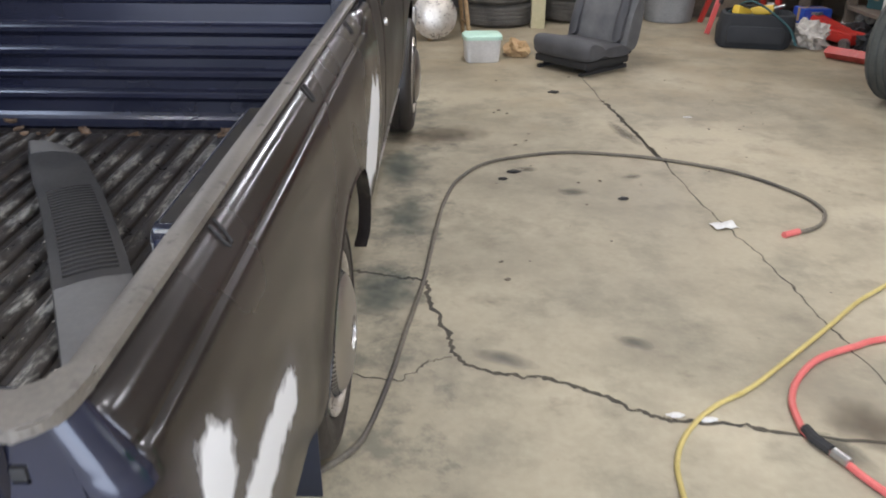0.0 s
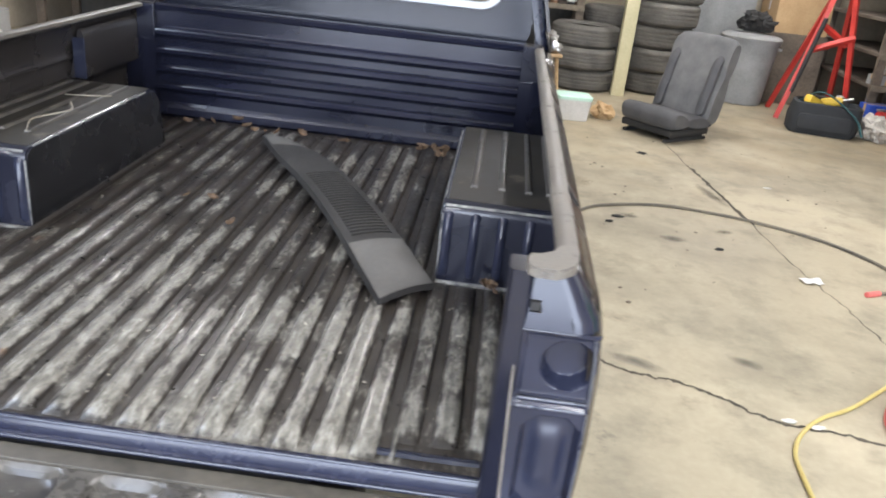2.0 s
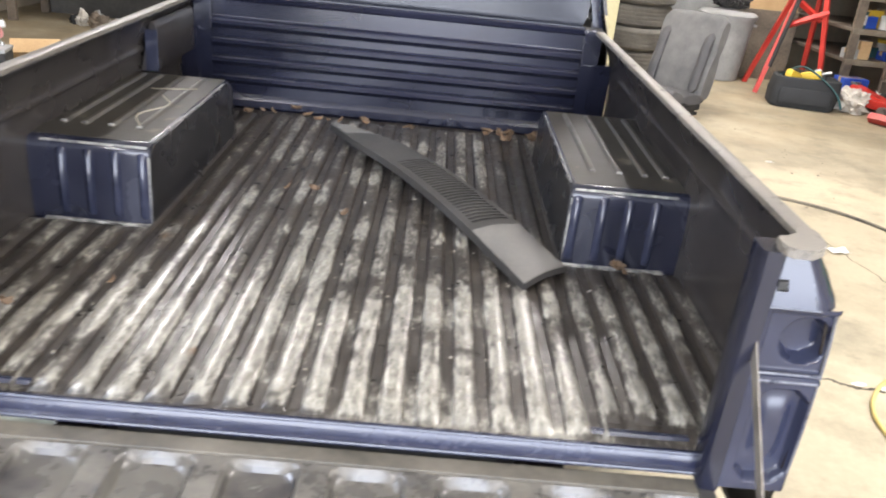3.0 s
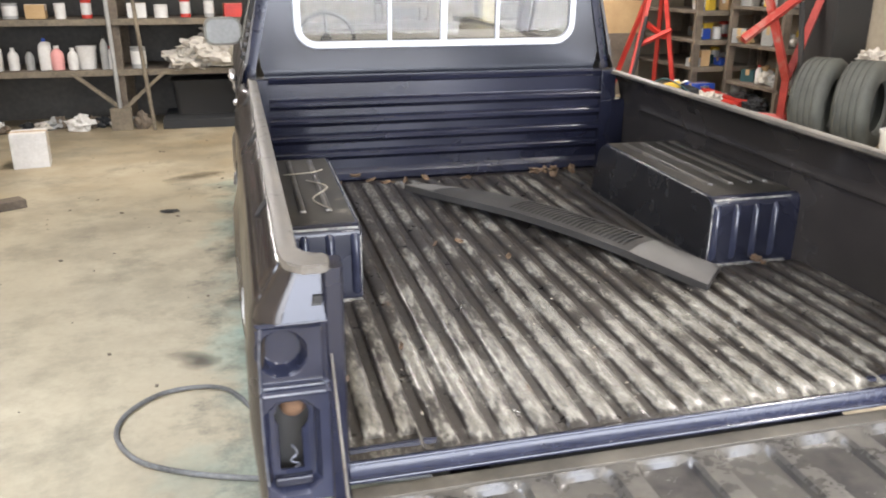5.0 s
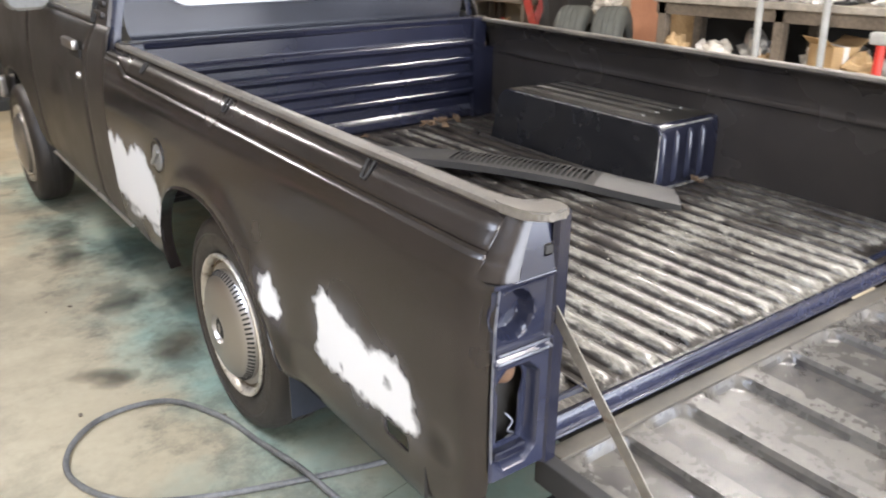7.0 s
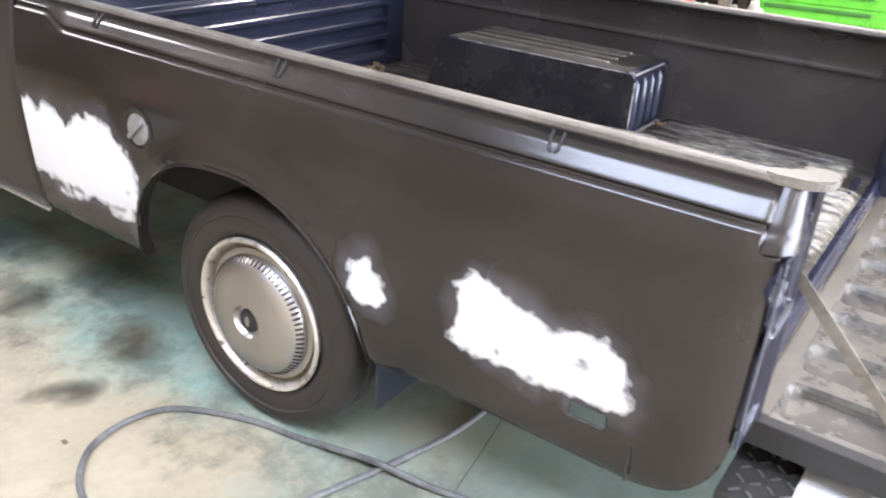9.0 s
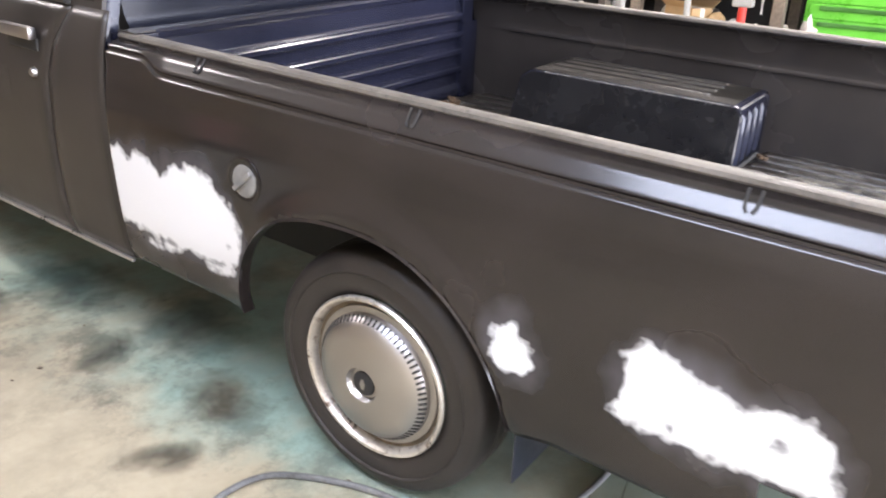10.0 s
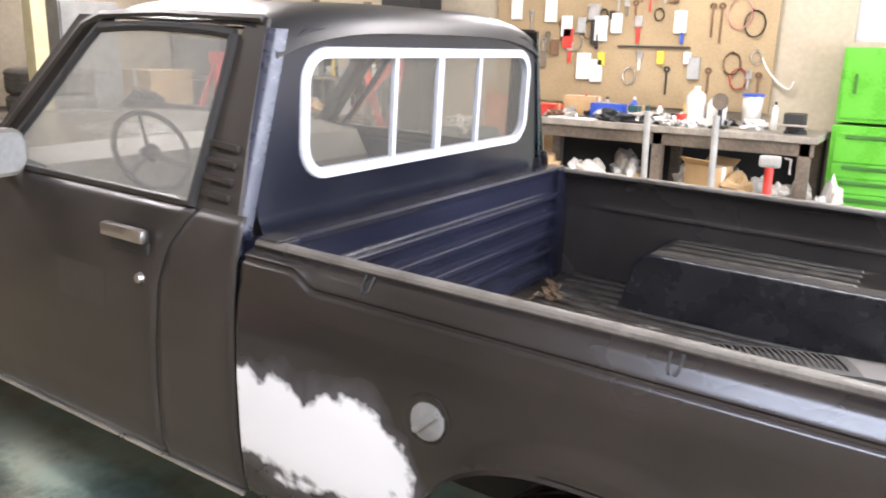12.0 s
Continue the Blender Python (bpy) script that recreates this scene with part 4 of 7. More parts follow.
def wheel(s, y, z, out=0.765):
    """Tyre, tarnished rim and domed hubcap with a slotted ring; turned about the axle."""
    m = Matrix.Translation((s * out, y, z)) @ pose(0, 0, 0, 0, 90 * s, 0)
    tyre = lathe([(0.190, -0.150), (0.215, -0.165), (0.262, -0.168), (0.288, -0.150), (0.298, -0.125), (0.2985, -0.105), (0.295, -0.102), (0.295, -0.097), (0.2985, -0.094),
                  (0.299, -0.07), (0.295, -0.067), (0.295, -0.062), (0.2985, -0.059), (0.297, -0.035), (0.288, -0.012), (0.272, -0.001), (0.262, 0.000), (0.258, 0.003),
                  (0.252, 0.003), (0.248, -0.001), (0.225, 0.001), (0.205, -0.006), (0.196, -0.016), (0.190, -0.022)], 64, m)
    root = part("wheel", tyre, RUBBER, truck, "black worn tyre on a tarnished rim", smooth=True)
    part("rim", lathe([(0.188, -0.02), (0.196, -0.010), (0.1975, -0.002), (0.194, 0.003), (0.188, 0.002), (0.183, -0.004), (0.180, -0.012), (0.178, -0.030)], 64, m),
         RIMPAINT, root, "tarnished rim with flaking trim ring", smooth=True)
    part("rim_well", lathe([(0.180, -0.020), (0.172, -0.024), (0.160, -0.026), (0.140, -0.03), (0.02, -0.04)], 64, m), RIMWELL, root, "brown rim well darkened for its shade", smooth=True)
    part("hubcap", lathe([(0.168, -0.024), (0.168, -0.016), (0.160, -0.014), (0.154, -0.014), (0.153, -0.006), (0.147, 0.003), (0.139, 0.012), (0.128, 0.020), (0.110, 0.0265), (0.085, 0.031),
                          (0.060, 0.034), (0.046, 0.0345), (0.042, 0.034), (0.039, 0.026), (0.036, 0.022), (0.020, 0.022), (0.001, 0.0225)], 64, m), CHROME, root, "brushed metal hubcap", smooth=True)
    part("cap_badge", lathe([(0.030, 0.0222), (0.029, 0.026), (0.024, 0.0285), (0.001, 0.029)], 24, m), BLACK, root, "black centre badge", smooth=True)
    bad = bmesh.new()
    box(-0.013, 0.013, -0.004, 0.004, 0.029, 0.0305, bm=bad, m=m)
    box(-0.006, 0.006, -0.007, 0.007, 0.029, 0.0303, bm=bad, m=m)
    part("badge_mark", bad, CHROME, root)
    sl = bmesh.new()
    for k in range(72):
        box(-0.010, 0.009, -0.0027, 0.0027, -0.003, 0.0012, bm=sl, m=m @ pose(0, 0, 0, 0, 0, 5 * k) @ pose(0.1463, 0, 0.003, 0, 49, 0))
    tagged(part("slotted_ring", sl, BLACK, root, "dark slots round the hubcap"), kind="stuff")
    return root


wheel(-1, 1.06, 0.272)
wheel(1, 1.06, 0.272)
wheel(-1, 3.67, 0.205, 0.798)
wheel(1, 3.67, 0.205, 0.798)

# fuel cap in its round recess
CAPGREY = mat("dull_cap_grey", (0.13, 0.127, 0.118), (0.22, 0.213, 0.198), 0.42, scale=12, fine=60, bump=0.01)
fm = pose(-bed_x(1.400, 0.662), 1.400, 0.662, 0, -90, 0)
recess = part("fuel_recess", lathe([(0.0540, -0.004), (0.0535, 0.0012), (0.051, 0.0022), (0.047, 0.0022), (0.0445, 0.0012), (0.0425, -0.002), (0.0405, -0.010), (0.039, -0.034)], 40, fm), PRIMER, truck, "black pressed rim of the filler recess", smooth=True)
part("recess_bowl", lathe([(0.040, -0.033), (0.030, -0.036), (0.001, -0.036)], 32, fm), BLACK, recess)
part("fuel_cap", lathe([(0.0385, -0.030), (0.0385, 0.001), (0.037, 0.004), (0.033, 0.0055), (0.001, 0.006)], 32, fm @ pose(-0.001, -0.001, -0.002, 0, 5, 0)), CAPGREY, recess, "dull grey fuel cap with a moulded grip", smooth=True)
part("cap_grip", box(-0.034, 0.034, -0.0060, 0.0060, 0.004, 0.014, 0.003, m=fm @ pose(-0.001, -0.001, -0.002, 0, 5, 0) @ pose(0, 0, 0, 0, 0, -48)), CAPGREY, recess)

# rope hooks under the rail
for s in (-1, 1):
    for y in (1.585, 0.974, 0.350):
        for d in (-0.010, 0.010):
            part("rope_hook", tube(smooth_path([(s * 0.738, y + d, 0.892), (s * 0.745, y + d, 0.882), (s * 0.755, y + d * 0.8, 0.868), (s * 0.760, y + d * 0.4, 0.862)], 4), 0.0028, 6), BLACK, truck)

# ---- cab and front of the truck ----
PATCHGREY = mat("rubbed_primer", (0.024, 0.0205, 0.018), (0.038, 0.033, 0.029), 0.42, scale=9, fine=60, bump=0.01)
CAB = [(0.285, 0.752), (0.34, 0.770), (0.45, 0.781), (0.62, 0.787), (0.76, 0.784), (0.86, 0.772), (0.92, 0.757), (0.955, 0.742)]


def front_bottom(y):
    return max(0.288, arch(y, 3.67, zc=0.21, back=0.40, ahead=0.40, high=0.37))


Y_SEAM, Y_DOOR = 2.205, 3.13


def body_skin(s, y0, y1, name, label, material=None, n=30):
    ys = sorted(set(steps(y0, y1, n)) | {q for q in (3.2701, 3.2699, 3.275, 4.0699, 4.0701, 4.065) if y0 < q < y1})
    zs = steps(0.288, 0.955, 26)

    def x(y, z):
        nose = max(0.0, (y - 3.9) / 0.4)
        edge = min(y - y0, y1 - y)
        return lerp(z, CAB) - 0.06 * nose ** 2 - 0.004 * max(0.0, 1 - edge / 0.012) ** 2

    def swept(y, z):
        """The rear edge of the door sweeps back towards the belt line."""
        reach = 0.27 if y < Y_SEAM else 0.5
        k = max(0.0, 1 - abs(y - Y_SEAM) / reach)
        return y + k * lerp(z, [(0.30, 0.015), (0.60, -0.004), (0.76, -0.020), (0.85, -0.050), (0.955, -0.125)])

    bm = bmesh.new()
    rows = [[bm.verts.new((s * x(y, max(z, front_bottom(y))), swept(y, z), max(z, front_bottom(y)))) for z in zs] for y in ys]
    for i in range(len(ys) - 1):
        for j in range(len(zs) - 1):
            q = [rows[i][j], rows[i + 1][j], rows[i + 1][j + 1], rows[i][j + 1]]
            if max(v.co.z for v in q) - min(v.co.z for v in q) > 1e-6:
                bm.faces.new(q)
    bmesh.ops.remove_doubles(bm, verts=bm.verts, dist=1e-5)
    bmesh.ops.delete(bm, geom=[v for v in bm.verts if not v.link_faces], context="VERTS")
    bmesh.ops.recalc_face_normals(bm, faces=bm.faces)
    ob = part(name, bm, material or CABPRIMER, truck, label, smooth=True)
    shell = ob.modifiers.new("thickness", "SOLIDIFY")
    shell.thickness, shell.offset = 0.004, -1
    return ob


for s in (-1, 1):
    body_skin(s, 1.928, Y_SEAM - 0.002, "cab_corner", "black primer cab corner", n=10)
    door = body_skin(s, Y_SEAM + 0.002, Y_DOOR, "door", "black primer door with a chrome handle")
    body_skin(s, Y_DOOR + 0.006, 4.28, "front_fender", "black primer front fender", n=44)
    part("seam_backing", box(*sorted((s * 0.70, s * 0.735)), 1.95, 3.2, 0.30, 0.925), BLACK, truck)
    # handle, lock, sill strip
    hx = s * 0.778
    part("door_handle", box(*sorted((hx, hx + s * 0.026)), 2.207, 2.366, 0.852, 0.886, 0.010), CHROME, door, "chrome door handle", smooth=True)
    part("handle_pocket", box(*sorted((hx - s * 0.006, hx + s * 0.0035)), 2.215, 2.358, 0.820, 0.854, 0.003), BLACK, door)
    part("door_lock", lathe([(0.001, 0.010), (0.010, 0.009), (0.013, 0.004), (0.014, -0.004)], 16, pose(s * 0.786, 2.243, 0.762, 0, 90 * s, 0)), CHROME, door, "chrome lock", smooth=True)
    part("sill_trim", box(*sorted((s * 0.752, s * 0.762)), 1.935, 3.12, 0.278, 0.288, 0.002), STEEL, truck)
    if s < 0:
        part("rubbed_patch", grid(lambda y, z: (-lerp(z, CAB) - 0.0006, y, z), steps(2.385, 2.585, 8), steps(0.655, 0.755, 6), 0.0004), PATCHGREY, door, "paler rubbed square of primer")
    # belt moulding and door top
    part("belt_strip", box(*sorted((s * 0.728, s * 0.748)), 2.10, 3.0, 0.952, 0.966, 0.004), CABPRIMER, door)
    # pillars: B pillar panel with louvres, window frame, A pillar
    def side(y, z):
        """Inward lean of the glass-house."""
        return s * (0.742 - (z - 0.955) * 0.245)
    bp = [(1.950, 0.950), (2.098, 0.950), (2.065, 1.15), (2.040, 1.325), (2.000, 1.375), (1.955, 1.375), (1.957, 1.15)]
    bm = bmesh.new()
    va = [bm.verts.new((side(y, z), y, z)) for y, z in bp]
    bm.faces.new(va)
    bmesh.ops.recalc_face_normals(bm, faces=bm.faces)
    bmesh.ops.solidify(bm, geom=bm.faces[:], thickness=-0.012 * s if s > 0 else 0.012)
    pillar = part("rear_pillar", bm, CABPRIMER, truck, "black pillar panel with four louvres")
    for k in range(4):
        z = 0.985 + 0.036 * k
        sl = prism([(0, 0), (0.088, 0.006), (0.088, 0.019), (0.0, 0.014)], 0.013, Matrix(((0, 0, s, side(0, z) - s * 0.001), (1, 0, 0, 1.978 - 0.002 * k), (0, 1, 0, z - 0.005), (0, 0, 0, 1))), bevel=0.002)
        part("louvre", sl, CABPRIMER, pillar)
        part("louvre_slot", box(*sorted((side(0, z) - s * 0.004, side(0, z) + s * 0.0035)), 1.985 - 0.002 * k, 2.050 - 0.002 * k, z - 0.014, z - 0.004), BLACK, pillar)
    frame_path = [(2.098, 0.955), (2.070, 1.15), (2.048, 1.315), (2.075, 1.338), (2.30, 1.345), (2.50, 1.335), (2.555, 1.315), (2.72, 1.14), (2.905, 0.955)]
    part("window_frame", tube([(side(q.x, q.y) + s * 0.002, q.x, q.y) for q in smooth_path([(a, b, 0) for a, b in frame_path], 5)], 0.012, 8), BLACK, door, smooth=True)
    gl = bmesh.new()
    gl.faces.new([gl.verts.new((side(y, z), y, z)) for y, z in ((2.098, 0.955), (2.048, 1.318), (2.075, 1.338), (2.30, 1.345), (2.50, 1.335), (2.555, 1.312), (2.905, 0.955))])
    bmesh.ops.solidify(gl, geom=gl.faces[:], thickness=0.004)
    part("side_window", gl, HAZYGLASS, door, "dusty side window with a painted reflection haze").visible_shadow = False
    part("drip_rail", tube([(side(0, z) * 1.005, y, z) for y, z in ((1.965, 1.372), (2.3, 1.376), (2.53, 1.366), (2.60, 1.340), (2.78, 1.16), (2.985, 0.955))], 0.010, 6), CABPRIMER, truck, smooth=True)
    part("front_pillar", loft([[(side(0, z) * k, y + d, z) for k, d in ((1.0, -0.03), (1.0, 0.03), (0.95, 0.05), (0.95, -0.02))] for y, z in ((3.00, 0.94), (2.80, 1.16), (2.60, 1.365))]), CABPRIMER, truck)

# rear wall of the cab round its window
WC, WW, WH, WR = 1.160, 1.13, 0.312, 0.075


def cab_y(x, z):
    lean = 1.950 - 0.03 * max(0.0, z - 0.98)
    return lean + 0.006 * max(0.0, abs(x) - 0.60) / 0.14 * max(0.0, abs(x) - 0.60) / 0.14


inner = round_rect(WW - 0.03, WH - 0.03, WR, 6)
rings = []
for f in (0.0, 0.10, 0.25, 0.45, 0.65, 0.85, 1.0):
    ring = []
    for (x, z) in inner:
        hx, hz = WW / 2 - 0.015, WH / 2 - 0.015
        ox = x / hx * (0.712 - 0.245 * max(0.0, WC + z * 1.3 - 0.955))
        oz = WC + (z / hz) * ((1.394 - 0.058 * (ox / 0.64) ** 4 - WC) if z > 0 else (WC - 0.86))
        px, pz = x + (ox - x) * f, WC + z + (oz - WC - z) * f
        ring.append((px, cab_y(px, pz) + (0.05 * ((f - 0.85) / 0.15) ** 2 if f > 0.85 and z > 0 and abs(z) > 0.1 else 0), pz))
    rings.append(ring)
part("cab_back", loft(rings, caps=False), CABNAVY, truck, "navy cab back panel", smooth=True)
for s in (-1, 1):
    cor = [[(s * (0.742 - 0.245 * (z - 0.955) - dx), 1.945 - 0.03 * max(0.0, z - 0.98) + dy, z) for dx, dy in ((0.046, -0.0005), (0.030, 0.001), (0.017, 0.005), (0.008, 0.011), (0.002, 0.020), (0.0, 0.034))] for z in (0.86, 0.955, 1.05, 1.15, 1.25, 1.32, 1.352)]
    # lighter blue strip: the highlight along the cab's rounded edge is painted
    part("cab_edge", loft(cor, closed=False, caps=False), mat("highlight_blue", (0.009, 0.011, 0.021), (0.016, 0.019, 0.036), 0.30, scale=6, fine=50, bump=0.01), truck, "cab edge in bluer paint for its highlight", smooth=True)
part("cab_lower_back", box(-0.73, 0.73, 1.935, 1.95, 0.35, 0.90), NAVY, truck)


def ring_frame(w, h, r, t, depth, m):
    """A rounded frame: a ring of square section."""
    o, i = round_rect(w, h, r, 6), round_rect(w - 2 * t, h - 2 * t, max(r - t, 0.01), 6)
    rg = [[m @ Vector((x, z, 0)) for x, z in o], [m @ Vector((x, z, depth * 0.8)) for x, z in o], [m @ Vector((x * 0.994, z * 0.985, depth)) for x, z in o],
          [m @ Vector((x, z, depth)) for x, z in i], [m @ Vector((x, z, 0)) for x, z in i]]
    bm = loft(rg, caps=False)
    return bm


WM = Matrix.Translation((0.012, 1.958, WC)) @ pose(0, 0, 0, 91, 0, 0)
win = part("rear_window", ring_frame(WW, WH, 0.085, 0.026, 0.022, WM), WHITEMETAL, truck, "sliding rear window in a white metal frame", smooth=True)
for bx, bw in ((-0.20, 0.008), (0.015, 0.014), (0.235, 0.008)):
    part("window_bar", box(bx - bw, bx + bw, -WH / 2 + 0.02, WH / 2 - 0.02, 0.002, 0.018, 0.003, m=WM), WHITEMETAL, win)
part("pane", box(-WW / 2 + 0.02, WW / 2 - 0.02, -WH / 2 + 0.02, WH / 2 - 0.02, 0.004, 0.008, m=WM), REARGLASS, win, "dusty glass").visible_shadow = False

# roof: crowned sheet rolling over at the back
def roof(u, v):
    y = 1.933 + v * 0.732
    half = 0.652 - 0.02 * v
    back = math.exp(-((y - 1.933) / 0.036))
    front = max(0.0, (v - 0.85) / 0.15)
    return (u * half * (1 - 0.03 * back), y - 0.010 * (1 - u * u) * back, 1.424 - 0.062 * abs(u) ** 4 - 0.072 * back ** 1.6 - 0.040 * front ** 2)


part("roof", grid(roof, [math.sin(math.pi / 2 * q) for q in steps(-1, 1, 24)], [q ** 1.6 for q in steps(0, 1, 20)], 0.006), mat("dark_roof_paint", (0.009, 0.0095, 0.012), (0.019, 0.0185, 0.020), 0.36, scale=3, fine=20, bump=0.0, rough_var=0.04, fine_mix=0.1, detail=2), truck, "dusty black roof", smooth=True)
part("headliner", grid(lambda u, v: (roof(u, v)[0] * 0.95, roof(u, v)[1] + 0.02, 1.350), steps(-1, 1, 4), steps(0, 0.98, 4), 0.004), GREYP, truck)
ws = grid(lambda u, v: (u * (0.70 - 0.10 * v), 2.99 - 0.36 * v + 0.03 * (1 - u * u), 0.955 + 0.395 * v), steps(-1, 1, 10), steps(0, 1, 4), 0.004)
part("windshield", ws, GLASS, truck, "windshield").visible_shadow = False
part("hood", grid(lambda u, v: (u * (0.735 - 0.05 * v * v), 3.0 + 1.27 * v, 0.950 + 0.025 * (1 - u ** 4) - 0.05 * v ** 3), steps(-1, 1, 16), steps(0, 1, 14), 0.005), PRIMER, truck, "black primer hood", smooth=True)
part("nose", grid(lambda u, v: (u * 0.70, 4.25 + 0.02 * (1 - u * u), 0.40 + 0.50 * v), steps(-1, 1, 8), steps(0, 1, 4), 0.01), PRIMER, truck)
part("front_bumper", box(-0.78, 0.78, 4.28, 4.36, 0.33, 0.45, 0.02), CHROME, truck)
# cab inside
part("cab_floor", box(-0.70, 0.70, 1.96, 3.10, 0.33, 0.36), BLACK, truck)
part("seat_cushion", box(-0.62, 0.62, 2.08, 2.58, 0.50, 0.66, 0.05), DARKFAB, truck, "black bench seat", smooth=True)
part("seat_back", box(-0.62, 0.62, 2.00, 2.14, 0.62, 1.00, 0.05), DARKFAB, truck, "black bench backrest", smooth=True)
part("dashboard", loft([[(x, y, z) for y, z in ((2.74, 0.70), (2.72, 0.86), (2.78, 0.955), (2.99, 0.975), (3.0, 0.70))] for x in (-0.68, 0.68)]), mat("tan_dash", (0.085, 0.073, 0.055), (0.15, 0.13, 0.10), 0.6, scale=5, fine=80, bump=0.03), truck, "dusty tan dashboard")
SM = Matrix.Translation((-0.34, 2.76, 0.962)) @ pose(0, 0, 0, 62, 0, 0)
sw = part("steering_wheel", tube([SM @ Vector((0.130 * math.cos(a), 0.130 * math.sin(a), 0)) for a in steps(0, 2 * math.pi, 40)], 0.009, 8), BLACK, truck, "thin black steering wheel", smooth=True)
for a in (90, 210, 330):
    part("spoke", tube([SM @ Vector((0, 0, -0.02)), SM @ Vector((0.130 * math.cos(radians(a)), 0.130 * math.sin(radians(a)), 0))], 0.007, 6), BLACK, sw)
part("column", tube([SM @ Vector((0, 0, -0.01)), SM @ Vector((0, 0, -0.30))], 0.028, 10), BLACK, sw)
part("hub", lathe([(0.001, 0.006), (0.026, 0.004), (0.03, -0.02)], 16, SM), BLACK, sw)
# door mirror
MIRRORGREY = mat("grey_mirror_back", (0.13, 0.120, 0.098), (0.20, 0.187, 0.155), 0.5, scale=8, fine=60, bump=0.01)
mm = pose(-0.822, 2.79, 1.003, 0, 0, 8)
mir = part("door_mirror", prism(round_rect(0.17, 0.125, 0.04), 0.035, mm @ pose(0, 0, 0, 90), bevel=0.008), MIRRORGREY, truck, "grey-backed chrome door mirror", smooth=True)
part("mirror_glass", prism(round_rect(0.15, 0.105, 0.035), 0.002, mm @ pose(0, -0.036, 0, 90)), GREYP, mir)
part("mirror_arm", tube([(-0.738, 2.88, 0.952), (-0.78, 2.85, 0.960), (-0.815, 2.81, 0.985)], 0.010, 8), CHROME, mir)

# ---- the garage ----
def concrete():
    m = mat("concrete_floor", (0.285, 0.243, 0.165), (0.41, 0.358, 0.255), 0.62, scale=1.3, fine=38, bump=0.03, rough_var=0.18, fine_mix=0.25)
    nt = m.node_tree
    n, ln = nt.nodes, nt.links
    bs = n["Principled BSDF"]
    tc, sep = n.new("ShaderNodeTexCoord"), n.new("ShaderNodeSeparateXYZ")
    ln.new(tc.outputs["Object"], sep.inputs[0])

    def noise_at(scale, detail, rough=0.6):
        q = n.new("ShaderNodeTexNoise")
        q.inputs["Scale"].default_value, q.inputs["Detail"].default_value, q.inputs["Roughness"].default_value = scale, detail, rough
        ln.new(tc.outputs["Object"], q.inputs["Vector"])
        return q.outputs["Fac"]

    def ranged(sock, a, b, c=0.0, d=1.0):
        q = n.new("ShaderNodeMapRange")
        for k, v in zip(("From Min", "From Max", "To Min", "To Max"), (a, b, c, d)):
            q.inputs[k].default_value = v
        ln.new(sock, q.inputs["Value"])
        return q.outputs[0]

    def math2(op, a, b):
        q = n.new("ShaderNodeMath")
        q.operation = op
        for k, v in enumerate((a, b)):
            if isinstance(v, float):
                q.inputs[k].default_value = v
            else:
                ln.new(v, q.inputs[k])
        return q.outputs[0]

    def blend(fac, a, colour):
        q = n.new("ShaderNodeMix")
        q.data_type = "RGBA"
        ln.new(fac, q.inputs[0])
        ln.new(a, q.inputs[6])
        q.inputs[7].default_value = (*colour, 1)
        return q.outputs[2]

    c = bs.inputs["Base Color"].links[0].from_socket
    # old green floor paint where the truck stands, with the teal of its shade
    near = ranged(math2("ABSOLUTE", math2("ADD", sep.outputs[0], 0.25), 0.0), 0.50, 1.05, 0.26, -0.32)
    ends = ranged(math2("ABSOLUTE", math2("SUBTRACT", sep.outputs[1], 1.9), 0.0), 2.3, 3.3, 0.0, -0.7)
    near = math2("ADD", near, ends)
    c = blend(ranged(math2("ADD", noise_at(2.1, 5), near), 0.52, 0.82, 0.0, 0.75), c, (0.165, 0.290, 0.255))
    # floor turns browner deeper in the garage
    far = ranged(sep.outputs[1], 2.4, 5.4, -0.25, 0.16)
    c = blend(ranged(math2("ADD", noise_at(1.7, 5), far), 0.46, 0.76, 0.0, 0.6), c, (0.215, 0.158, 0.085))
    # oil and tyre stains
    c = blend(ranged(noise_at(1.1, 8, 0.7), 0.46, 0.66, 0.0, 0.62), c, (0.15, 0.130, 0.092))
    c = blend(ranged(noise_at(3.2, 7, 0.7), 0.50, 0.68, 0.0, 0.48), c, (0.10, 0.092, 0.068))
    c = blend(ranged(noise_at(5.5, 5), 0.64, 0.78, 0.0, 0.5), c, (0.085, 0.072, 0.05))
    c = blend(ranged(noise_at(19, 3), 0.70, 0.80, 0.0, 0.5), c, (0.09, 0.075, 0.055))
    # grime along the truck's sides, with its contact shade painted in
    grime_shade = ranged(math2("ABSOLUTE", math2("SUBTRACT", math2("ABSOLUTE", sep.outputs[0], 0.0), 0.80), 0.0), 0.05, 0.50, 0.12, -0.20)
    grime_shade = math2("ADD", grime_shade, ends)
    c = blend(ranged(math2("ADD", noise_at(5.5, 8, 0.75), grime_shade), 0.55, 0.70, 0.0, 0.55), c, (0.045, 0.052, 0.042))
    ln.new(c, bs.inputs["Base Color"])
    return m


CONCRETE = concrete()
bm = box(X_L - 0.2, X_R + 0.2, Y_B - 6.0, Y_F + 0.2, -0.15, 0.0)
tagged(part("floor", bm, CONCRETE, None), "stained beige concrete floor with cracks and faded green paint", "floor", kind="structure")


def setting(name, bm, material, label, category):
    return tagged(part(name, bm, material, None), label, category, kind="structure")


setting("wall_front", box(X_L - 0.15, X_R + 0.15, Y_F, Y_F + 0.15, 0, CEIL), SHADEWALL, "tan board garage wall behind the shelves, toned darker for shade", "wall")
bm = box(X_R, X_R + 0.15, Y_B, 0.15, 0, CEIL)
box(X_R, X_R + 0.15, 1.42, Y_F, 0, CEIL, bm=bm)
